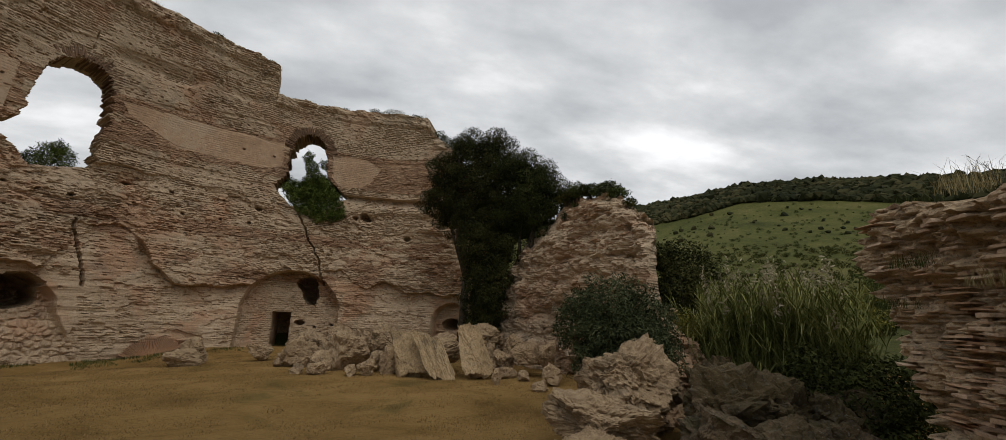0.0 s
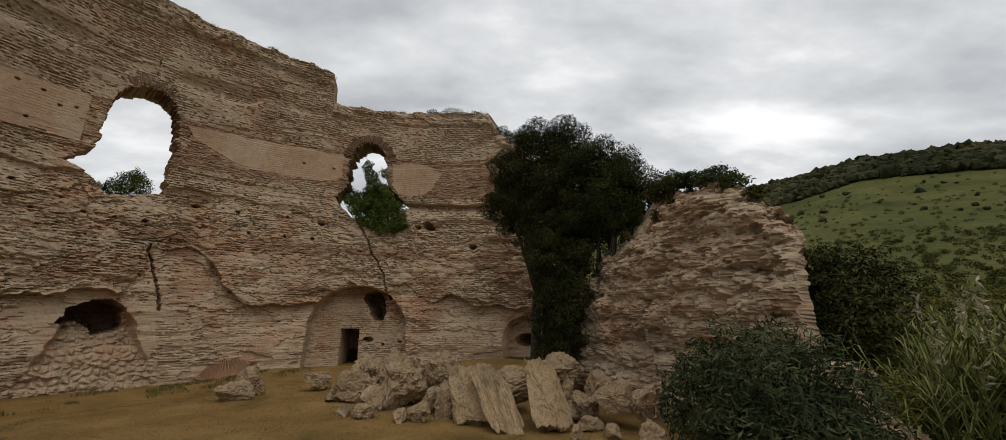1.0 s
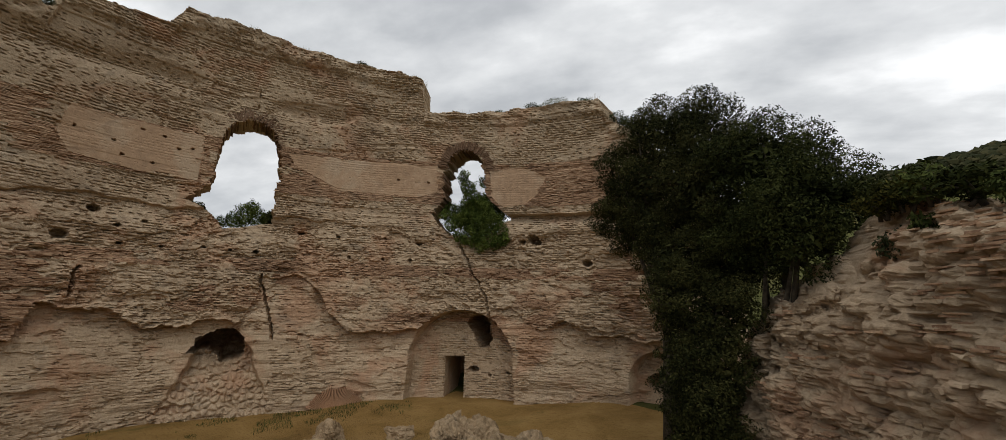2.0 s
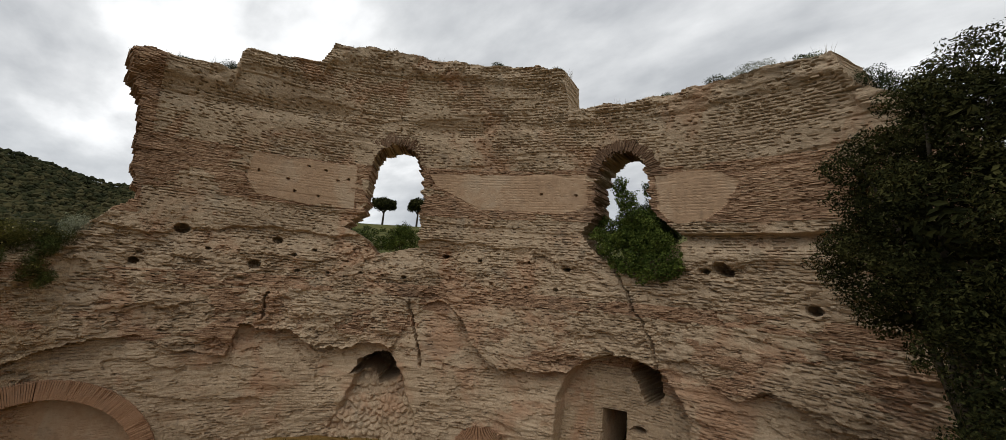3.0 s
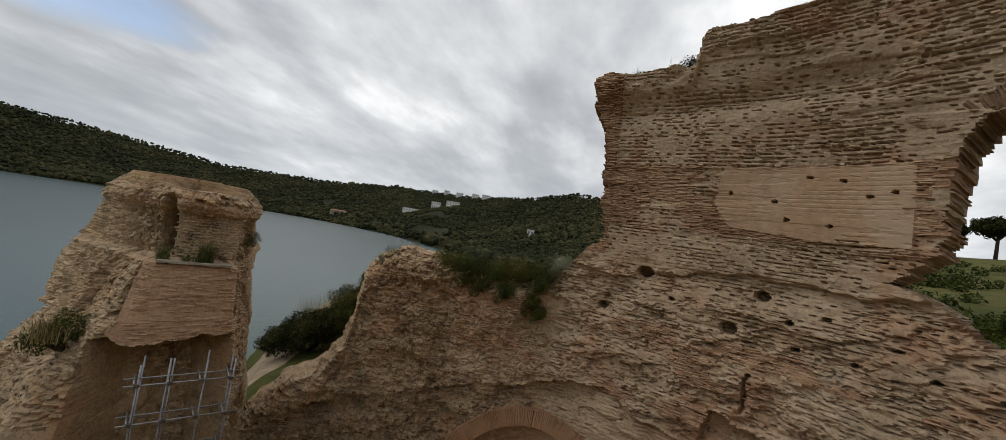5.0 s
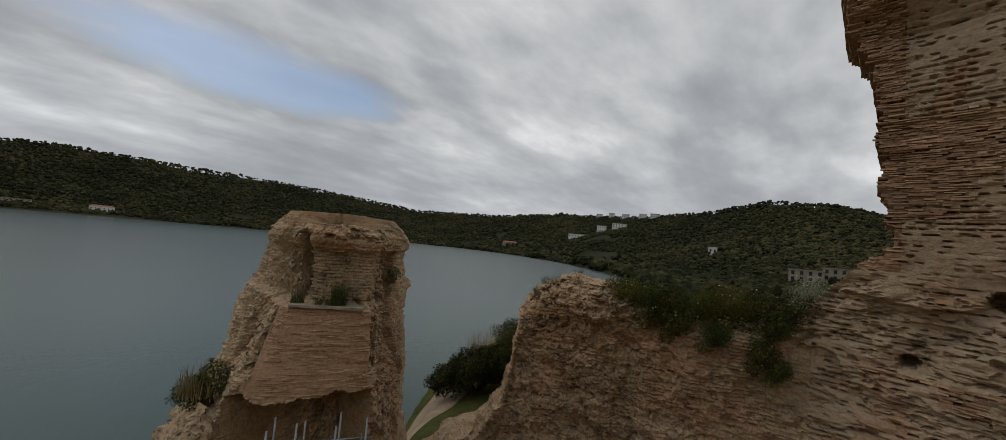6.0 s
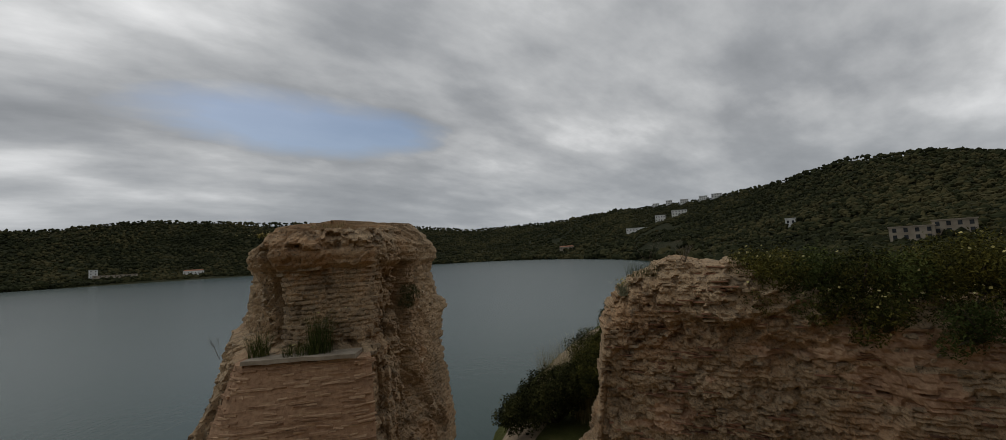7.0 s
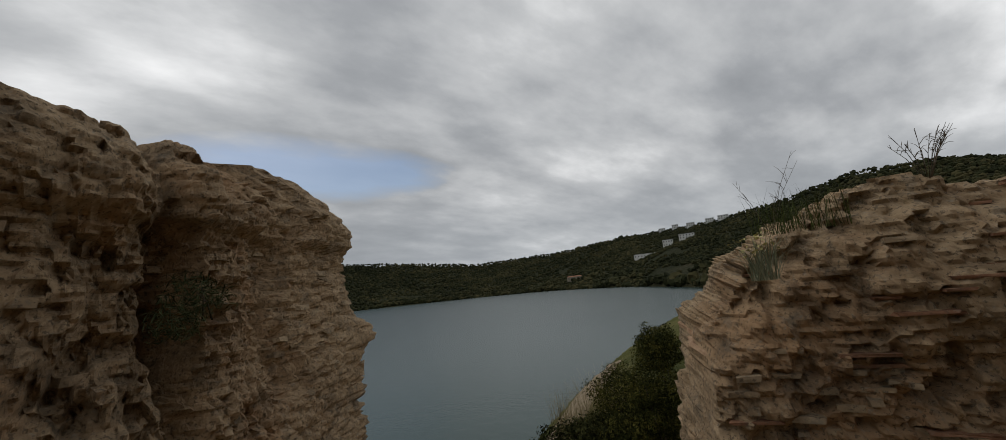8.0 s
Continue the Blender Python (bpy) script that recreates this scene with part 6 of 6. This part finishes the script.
# plants on the tops of the walls
rng_ = random.Random(12)
TOPS = [(189.4, 14.95, 0.26, 1), (182.8, 15.2, 0.28, 2), (181.9, 15.2, 0.16, 0), (171, 16.15, 0.2, 0), (173.5, 16.15, 0.18, 3), (148.8, 17.0, 0.2, 0), (133.7, 16.8, 0.22, 1), (121.8, 16.4, 0.2, 1), (104.5, 14.85, 0.25, 1), (97.5, 15.05, 0.32, 2), (92.6, 15.05, 0.45, 3), (95, 15.05, 0.3, 3), (87.6, 15.05, 0.3, 1), (80.5, 13.3, 0.5, 2), (82.5, 13.9, 0.4, 2)]
for i_, (th_, z_, r_, k_) in enumerate(TOPS):
    p_ = hall(np.array([math.radians(th_ - TH0) * RW]), np.array([z_]), np.array([0.35]))[0]
    shrub("wall_weed", ("dry grassy weed", "low green weed", "dark green cushion plant", "silvery wispy weed")[k_] + " growing on the wall top", (p_[0], p_[1], z_ - 0.08), [(0, 0, r_ * 0.7, r_ * 1.5, r_ * 1.4, r_ * 1.0), (r_ * 0.9, r_ * 0.5, r_ * 0.5, r_ * 0.9, r_ * 0.9, r_ * 0.7)], 9000, (0.10, 0.07, 0.06, 0.09)[k_], (M_DRYGRASS, M_GREEN, M_BUSH, M_SILVER)[k_], 200 + i_, 2, "weed", "weeds on the wall", (0.12, 0.4, 0.4, 0.12)[k_], 30)
for i_ in range(46):
    th_ = rng_.uniform(85, 195)
    z_ = float(np.interp(th_, TOP_HIGH[:, 0], TOP_HIGH[:, 1]))
    p_ = hall(np.array([math.radians(th_ - TH0) * RW]), np.array([z_]), np.array([rng_.uniform(0.1, 1.0)]))[0]
    tuft("grass_tuft", "thin dry grass on the broken wall top", (p_[0], p_[1], z_ - 0.12), 34, 0.28, rng_.uniform(0.2, 0.55), 0.012, M_DRYGRASS, 300 + i_, 0.6, group="grass on the wall")

# overgrown top of the low wall
for i_, (th_, z_, d_, r_, m_) in enumerate(((215.2, 7.35, 0.7, 0.42, 1), (213.6, 7.25, 0.5, 0.5, 1), (211.5, 7.2, 0.6, 0.5, 0), (209.4, 7.15, 0.5, 0.5, 2), (207.3, 7.1, 0.5, 0.5, 0), (205.4, 7.2, 0.6, 0.55, 1), (203.6, 7.25, 0.6, 0.55, 1), (201.6, 7.3, 0.5, 0.5, 2), (200.2, 7.0, 0.1, 0.4, 0), (199.0, 7.3, 0.4, 0.5, 2), (197.6, 7.9, 0.5, 0.4, 3), (208.5, 6.7, -0.05, 0.35, 2), (204.8, 6.6, -0.05, 0.35, 0), (200.8, 6.3, -0.05, 0.35, 2), (199.5, 6.0, -0.05, 0.3, 0), (210.8, 6.9, 0.0, 0.3, 2))):
    p_ = hall(np.array([math.radians(th_ - TH0) * RW]), np.array([z_]), np.array([d_]))[0]
    shrub("wall_bush", ("dark straggling bush", "yellow-flowering bush", "dull green creeping bush", "silvery dry weed")[m_] + " rooted on the low wall", tuple(p_), [(0, 0, r_ * 0.45, r_ * 1.35, r_ * 1.2, r_ * 1.0), (r_ * 0.6, r_ * 0.5, r_ * 0.7, r_ * 1.0, r_ * 1.0, r_ * 0.9), (-r_ * 0.7, -r_ * 0.3, r_ * 0.25, r_ * 0.9, r_ * 0.9, r_ * 0.8), (r_ * 0.8, -r_ * 0.2, -r_ * 0.35, r_ * 0.8, r_ * 0.8, r_ * 0.7)], 7500, 0.055, (M_GREEN, M_WALLBUSH, M_YELLOWGREEN, M_SILVER)[m_], 400 + i_, 4, "bush", "bushes on the low wall", 0.35, 40, flowers=(0, 34, 18, 0)[m_])
tuft("silver_herb", "pale silvery herb in flower on the wall's broken end", (-17.75, 1.1, 7.16), 120, 0.09, 0.36, 0.007, M_SILVER, 431, 1.1, 70, category="herb")
twig_plant("dry_stalks", "bare dry branching stalks on the low wall", (-18.75, 1.75, 7.75), 0.36, 5, 16)
twig_plant("dry_stalks", "tall bare dry stalk on the low wall", (-19.3, 0.2, 7.6), 0.8, 8, 4)
tuft("grass_tuft", "yellow-green grass on the low wall", (-18.3, 1.1, 7.5), 260, 0.34, 0.36, 0.004, M_GREEN, 433, 1.0)
for i_ in range(16):
    th_ = rng_.uniform(198, 214)
    z_ = float(np.interp(th_, TOP_LOW[:, 0], TOP_LOW[:, 1]))
    p_ = hall(np.array([math.radians(th_ - TH0) * RW]), np.array([z_]), np.array([rng_.uniform(0.3, 1.8)]))[0]
    tuft("grass_tuft", "dry grass on the low wall's top", (p_[0], p_[1], z_ - 0.1), 60, 0.3, rng_.uniform(0.25, 0.5), 0.007, M_DRYGRASS, 440 + i_, 0.6, group="grass on the low wall")

# plants on the pier
tuft("pier_grass", "upright green grass in a crevice above the ledge", (-11.45, 0.12, 6.72), 240, 0.16, 0.45, 0.005, M_GREEN, 501, 0.9)
tuft("pier_grass", "tall green stems with yellow flowers on the ledge", (-12.3, 0.48, 6.74), 340, 0.18, 0.68, 0.0045, M_GREEN, 502, 0.8, 16)
tuft("pier_grass", "low flowering weed on the ledge", (-12.0, 0.40, 6.74), 300, 0.24, 0.2, 0.005, M_GREEN, 503, 0.9, 18)
tuft("pier_flowers", "yellow flowering stonecrop on the pier's top", (-11.6, -2.6, 8.75), 260, 0.5, 0.10, 0.006, M_YELLOW, 504, 0.9, 160)
tuft("pier_grass", "dry grass on the pier's top", (-12.6, -1.6, 8.85), 160, 0.45, 0.12, 0.005, M_DRYGRASS, 505, 0.9)
shrub("pier_bush", "straggling brown-green bush on the pier's shoulder", (-10.0, -0.3, 4.5), [(0, 0, 0.45, 0.5, 0.45, 0.5), (0.4, -0.2, 0.15, 0.45, 0.4, 0.4)], 8000, 0.09, M_GREEN, 506, 6, "bush", aspect=0.25)
tuft("pier_grass", "dry seeding grass on the pier's shoulder", (-9.7, -0.1, 4.7), 160, 0.35, 0.75, 0.012, M_DRYGRASS, 507, 0.6)
shrub("pier_bush", "dark tuft in the fissure of the pier", (-13.94, -0.60, 7.40), [(0, 0, 0.1, 0.26, 0.26, 0.2), (0.12, 0.1, -0.1, 0.2, 0.2, 0.16)], 16000, 0.06, M_BUSH, 508, 4, "bush", aspect=0.14, tufts=40, r0=0.008)
tuft("pier_grass", "grass at the foot of the pier", (-14.6, 0.9, -0.1), 300, 0.4, 0.8, 0.010, M_GREEN, 509, 0.5)
twig_plant("dry_stalks", "dry stalk jutting from the pier's side", (-10.7, -1.2, 6.6), 0.5, 15, 4)

# lakeside bushes beyond the gap
shrub("lakeside_tree", "dark rounded evergreen by the lakeside path", (-22.6, -10.2, gz(-22.6, -10.2)), [(0.0, 0.0, 1.5, 1.7, 1.6, 1.3), (-1.6, -0.4, 1.3, 1.5, 1.4, 1.2), (1.5, 0.3, 1.2, 1.4, 1.3, 1.1), (-0.6, 1.0, 2.1, 1.3, 1.2, 1.0), (-2.6, -0.2, 0.9, 1.1, 1.0, 0.9), (2.4, 0.2, 0.8, 0.9, 0.9, 0.8), (0.8, -0.8, 0.8, 1.2, 1.1, 0.9)], 4200, 0.13, M_OAK, 521, 10, "tree", r0=0.10)
shrub("lakeside_bush", "tall evergreen bush with yellowish young leaves by the path", (-24.0, -7.3, gz(-24.0, -7.3)), [(-0.1, 0.2, 5.3, 0.7, 0.7, 0.7), (0, -1.9, 3.4, 1.2, 1.2, 1.1), (0.1, -1.7, 2.2, 1.3, 1.3, 1.1), (-0.3, 0, 4.9, 0.9, 0.9, 0.8), (0.3, 0.2, 4.0, 1.1, 1.1, 0.9), (0.3, 0.2, 3.3, 1.2, 1.2, 1.0), (-0.4, -0.3, 2.2, 1.4, 1.4, 1.1), (0.5, -0.6, 2.6, 1.0, 1.0, 1.0), (-0.2, 0.4, 1.0, 1.3, 1.3, 1.0)], 7500, 0.085, M_YELLOWGREEN, 522, 8, "bush", r0=0.06)
for i_, (x_, y_, h_) in enumerate(((-25.4, -12.4, 3.1), (-24.3, -9.6, 2.9), (-25.6, -10.4, 3.2), (-26.8, -11.0, 3.2), (-26.4, -12.0, 3.3), (-26.9, -13.6, 3.2), (-24.6, -13.6, 2.8), (-28.2, -14.0, 3.2))):
    tuft("lake_reeds", "pale dry reeds at the water's edge", (x_, y_, gz(x_, y_)), 520, 0.9, h_, 0.012, M_DRYGRASS, 530 + i_, 0.4, group="lake reeds", category="reeds")

# weeds on the near stub
for i_, (u_, z_, d_, h_) in enumerate(((0.5, 3.55, 0.5, 0.4), (1.3, 3.6, 0.4, 0.5), (2.2, 3.6, 0.6, 0.45), (3.2, 3.5, 0.4, 0.5), (1.0, 2.7, 0.0, 0.3), (2.0, 2.4, 0.0, 0.3), (0.6, 2.2, 0.0, 0.3), (2.8, 3.0, 0.1, 0.35))):
    p_ = right_at(np.array([u_]), np.array([z_]), np.array([d_]))[0]
    tuft("stub_weed", "dry yellow weeds clinging to the near wall stub", tuple(p_), 170, 0.3, h_ * 0.7, 0.005, M_DRYGRASS if i_ % 2 else M_GREEN, 560 + i_, 0.8, group="weeds on the stub")
twig_plant("dry_stalks", "bare seed stalks on the near wall stub", tuple(right_at(np.array([1.6]), np.array([3.6]), np.array([0.5]))[0]), 0.4, 25, 5)


# bush outside the first window
shrub("window_bush", "bright leafy bush growing in the opening of the tall window", (-21.5, 18.35, 8.1), [(0, 0, 0.75, 0.6, 0.6, 0.65), (0.25, 0.4, 0.7, 0.5, 0.5, 0.6), (-0.25, -0.4, 0.45, 0.5, 0.5, 0.45), (0.1, 0.2, 1.2, 0.4, 0.4, 0.4), (-0.6, -0.8, 0.3, 0.4, 0.4, 0.35)], 7000, 0.085, M_IVY, 541, 6, "bush", r0=0.02)


# short dry grass over the yard, joined
def yard_grass():
    rng = np.random.default_rng(91)
    n = 110000
    x, y = rng.uniform(-17, 2.0, n), rng.uniform(5.0, 22.0, n)
    ok = (np.hypot(x - O[0], y - O[1]) < 14.0) & (fbm(x / 0.7, y / 0.7, 92, 4) > 0.42)
    x, y = x[ok], y[ok]
    n = len(x)
    V, F = blades(n, 0.0, 0.055, 0.009, rng, 1.6)
    V = V + np.repeat(np.stack([x, y, ground_height(x, y) - 0.01], -1), 6, 0)
    tagged(new("yard_grass", mesh_np("yard_grass", V, F, M_STRAW)), "short dry mown grass over the yard", "grass", kind="stuff")
    n = 7000
    a = np.radians(rng.uniform(118, 168, n))
    r = rng.uniform(11.6, 14.4, n)
    x, y = O[0] + r * np.cos(a), O[1] + r * np.sin(a)
    ok = fbm(x / 0.9, y / 0.9, 97, 4) > 0.55
    x, y = x[ok], y[ok]
    n = len(x)
    V, F = blades(n, 0.0, 0.13, 0.014, rng, 0.8)
    V = V + np.repeat(np.stack([x, y, ground_height(x, y) - 0.01], -1), 6, 0)
    tagged(new("yard_grass", mesh_np("yard_grass", V, F, M_GREEN)), "green weeds along the foot of the wall", "grass", kind="stuff")


yard_grass()


# scrub on the slope behind, joined
def scrub(name, label, mat, spots, per, size, seed):
    cl = []
    for x, y, r in spots:
        z = gz(x, y)
        cl.append((x, y, z + r * 0.35, r, r, r * 0.7))
    ob = new(name, crown_mesh(name, cl, per, size, mat, seed, 14, 0.35))
    return tagged(ob, label, "scrub", kind="stuff")


rs_ = random.Random(77)


def sector(n, a0, a1, d0, d1, r0, r1, power=1.0):
    out = []
    for _ in range(n):
        a, d = radians(rs_.uniform(a0, a1)), d0 + (d1 - d0) * rs_.random() ** power
        out.append((P0[0] + d * math.cos(a), P0[1] + d * math.sin(a), rs_.uniform(r0, r1)))
    return out


scrub("slope_scrub", "yellow-green scrub over the slope behind the ruin", M_YELLOW, [(x, y, r) for x, y, r in sector(520, 30, 72, 26, 75, 0.4, 0.95) if not (x < 12 and y < 16)], 420, 0.20, 601)
scrub("slope_scrub", "green bushes scattered over the meadow slope", M_GREEN, sector(900, 28, 76, 40, 210, 0.3, 1.0), 200, 0.28, 602)
scrub("slope_scrub", "low yellowish scrub in the meadow", M_YELLOWGREEN, sector(1900, 28, 74, 28, 130, 0.3, 1.0), 150, 0.28, 606)
scrub("bank_scrub", "green undergrowth on the bank outside the windows", M_IVY, sector(150, 140, 180, 20, 34, 0.6, 1.2), 480, 0.22, 603)
scrub("bank_scrub", "dull green scrub on the bank further up", M_GREEN, sector(200, 138, 182, 30, 150, 0.8, 1.8), 170, 0.45, 604)
scrub("field_scrub", "hedges and orchard bushes on the lakeside plain", M_GREEN, sector(380, 188, 221, 60, 230, 0.8, 2.4), 110, 0.6, 605)


# ---------------------------------------------------------------- far woods
def canopy(name, label, n, spots, mat, seed, sub=1):
    """Many rough tree crowns in one mesh."""
    rng = np.random.default_rng(seed)
    bm = bmesh.new()
    bmesh.ops.create_icosphere(bm, subdivisions=sub, radius=1.0)
    bv = np.array([v.co[:] for v in bm.verts])
    bf = np.array([[v.index for v in f.verts] for f in bm.faces])
    bm.free()
    S = np.array(spots)
    n = len(S)
    z = ground_height(S[:, 0], S[:, 1])
    sc = S[:, 2][:, None, None] * np.array([1.0, 1.0, 0.85])[None, None] * rng.uniform(0.75, 1.25, (n, 1, 3))
    V = bv[None] * sc * rng.uniform(0.55, 1.35, (n, len(bv), 1))
    V += np.stack([S[:, 0], S[:, 1], z + S[:, 2] * 0.55], -1)[:, None]
    F = bf[None] + len(bv) * np.arange(n)[:, None, None]
    return tagged(new(name, mesh_np(name, V.reshape(-1, 3), F.reshape(-1, 3), mat)), label, "woods", kind="stuff")


def belt(n, a0, a1, f0, f1, r0, r1, cover=0.5, seed=3):
    """Spots between two shares of the way from the shore to the ridge, in patches."""
    rng = np.random.default_rng(seed)
    a = rng.uniform(a0, a1, n)
    f = rng.uniform(f0, f1, n)
    dr = np.interp(a, RIDGE[:, 0], RIDGE[:, 1])
    far = np.where((a > 219) & (a < 340), np.interp(a, SHORE[:, 0], SHORE[:, 2]), 40)
    d = far + (dr - far) * f
    x, y = P0[0] + d * np.cos(np.radians(a)), P0[1] + d * np.sin(np.radians(a))
    ok = fbm(x / 70, y / 70, seed, 4) > 1 - cover
    r = rng.uniform(r0, r1, n) * rng.uniform(0.6, 1.0, n)
    return np.stack([x, y, r], -1)[ok]


canopy("far_woods", "dark woods along the crest of the near hill", 0, np.concatenate([belt(7000, 25, 100, 0.80, 1.03, 1.5, 3.0, 0.95, 4), belt(90, 25, 80, 0.5, 0.8, 0.6, 1.5, 0.5, 5)]), M_WOODS, 701, 1)
canopy("far_woods", "scrub and woods on the hills across the lake", 0, np.concatenate([belt(22000, 186, 232, 0.24, 1.005, 0.7, 2.2, 0.80, 6), belt(26000, 228, 316, 0.02, 1.005, 1.5, 3.8, 0.80, 7)]), M_WOODS, 702, 1)
canopy("far_woods", "row of trees along the far lake shore", 0, np.concatenate([belt(900, 219, 312, 0.0, 0.03, 2.0, 5.0, 0.8, 8), belt(500, 186, 230, 0.10, 0.35, 1.5, 3.5, 0.55, 9), belt(160, 186, 300, 0.985, 1.0, 1.0, 2.2, 0.6, 10)]), M_WOODS, 703, 2)


def umbrella_pine(at, h, w, seed):
    ob = empty("umbrella_pine", at)
    tagged(ob, "tall umbrella pine with a flat dark crown on the ridge", "pine tree", "pines on the ridge")
    rng = random.Random(seed)
    part("trunk", tube([(0, 0, -0.5), (0.2, 0.1, h * 0.45), (0.1, 0, h * 0.62)], [0.45, 0.34, 0.25], 8), M_BARK, ob)
    cl = []
    for k in range(9):
        a = k * 0.8 + rng.uniform(-0.3, 0.3)
        r = 0 if k == 0 else w * rng.uniform(0.24, 0.36)
        p = Vector((math.cos(a) * r, math.sin(a) * r, h * (0.72 if k else 0.80) + rng.uniform(-0.05, 0.05) * h))
        cl.append((p.x, p.y, p.z, w * 0.24, w * 0.24, h * 0.21))
        part("limb", tube([(0.1, 0, h * 0.40), (p.x * 0.5, p.y * 0.5, h * 0.56), p], [0.2, 0.13, 0.06], 5), M_BARK, ob)
    part("crown", crown_mesh("crown", cl, 240, 0.75, M_OAK, seed, 14, 0.40), None, ob)


for i_, (a_, d_, h_, w_) in enumerate(((166.6, 168, 10.5, 11), (163.2, 164, 11.5, 10), (171.8, 168, 13, 9), (158.5, 165, 12, 10), (150, 165, 11, 9))):
    x_, y_ = P0[0] + d_ * math.cos(radians(a_)) + 0, P0[1] + d_ * math.sin(radians(a_))
    umbrella_pine((x_, y_, gz(x_, y_)), h_, w_, 40 + i_)


def house(name, label, a, d, w, dp, h, storeys, bays, mat, roof="flat", turn=0.0, lift=0.0):
    x, y = P0[0] + d * math.cos(radians(a)), P0[1] + d * math.sin(radians(a))
    ob = empty(name, (x, y, gz(x, y) + lift), radians(a - 90 + turn))
    tagged(ob, label, "house", "houses round the lake")
    bm = bmesh.new()
    bmesh.ops.create_cube(bm, size=1.0)
    bmesh.ops.scale(bm, vec=(w, dp, h + 4), verts=bm.verts)
    bmesh.ops.translate(bm, vec=(0, 0, (h - 4) / 2), verts=bm.verts)
    part("wall", bm, mat, ob)
    bm = bmesh.new()
    bmesh.ops.create_cube(bm, size=1.0)
    if roof == "flat":
        bmesh.ops.scale(bm, vec=(w + 0.6, dp + 0.6, 0.35), verts=bm.verts)
        bmesh.ops.translate(bm, vec=(0, 0, h + 0.17), verts=bm.verts)
    else:
        bmesh.ops.scale(bm, vec=(w + 0.8, dp + 0.8, h * 0.3), verts=bm.verts)
        for v in bm.verts:
            if v.co.z > 0:
                v.co.y *= 0.08
                v.co.x *= 0.8
        bmesh.ops.translate(bm, vec=(0, 0, h + h * 0.15), verts=bm.verts)
    part("roof", bm, mat if roof == "flat" else M_ROOF, ob)
    for s in range(storeys):
        for b in range(bays):
            bm = bmesh.new()
            bmesh.ops.create_cube(bm, size=1.0)
            bmesh.ops.scale(bm, vec=(1.1, 0.16, 1.5), verts=bm.verts)
            bmesh.ops.translate(bm, vec=((b + 0.5 - bays / 2) * w / bays, -dp / 2, (s + 0.55) * h / storeys), verts=bm.verts)
            part("window", bm, M_GLASS, ob)


house("villa", "long low white villa on the slope above the lake", 227.6, 560, 26, 9, 5, 1, 7, M_WHITE)
house("villa", "white two-storey villa on the slope above the lake", 224.6, 565, 12, 9, 8, 2, 4, M_WHITE)
house("villa", "white villa with terraces above the lake", 222.3, 570, 18, 9, 6, 2, 5, M_WHITE)
house("villa", "small white house near the lake shore", 236.9, 640, 22, 9, 5, 1, 5, M_OCHRE, "tile")
for i_, (a_, w_, h_) in enumerate(((225.0, 10, 5), (223.4, 9, 6.5), (221.6, 11, 5.5), (219.4, 10, 5.5), (217.9, 12, 5))):
    house("hilltop_house", "pale block of houses on the hilltop skyline", a_, float(np.interp(a_, RIDGE[:, 0], RIDGE[:, 1])) * 0.985, w_, 10, h_, 2, 4, M_WHITE)
house("farmhouse", "ochre stone farmhouse on the plain", 201.2, 215, 12, 8, 5.0, 2, 4, M_OCHRE)
house("farmhouse", "flat-roofed farm building beside the fields", 198.3, 220, 11, 8, 5, 2, 4, M_OCHRE)
house("shed", "small white field house among the trees", 210.8, 300, 5, 5, 4, 1, 2, M_WHITE)
house("boathouse", "white tower house on the far shore", 290.2, 800, 9, 8, 11, 3, 2, M_WHITE)
house("boathouse", "long low pale building on the far shore", 288.6, 800, 46, 9, 3, 1, 9, M_OCHRE)
house("boathouse", "low white restaurant on the far shore", 282.3, 800, 26, 9, 6, 1, 6, M_WHITE, "tile")
house("terrace_house", "pale house seen above the bank", 170.3, 160, 9, 8, 8, 2, 3, M_OCHRE)
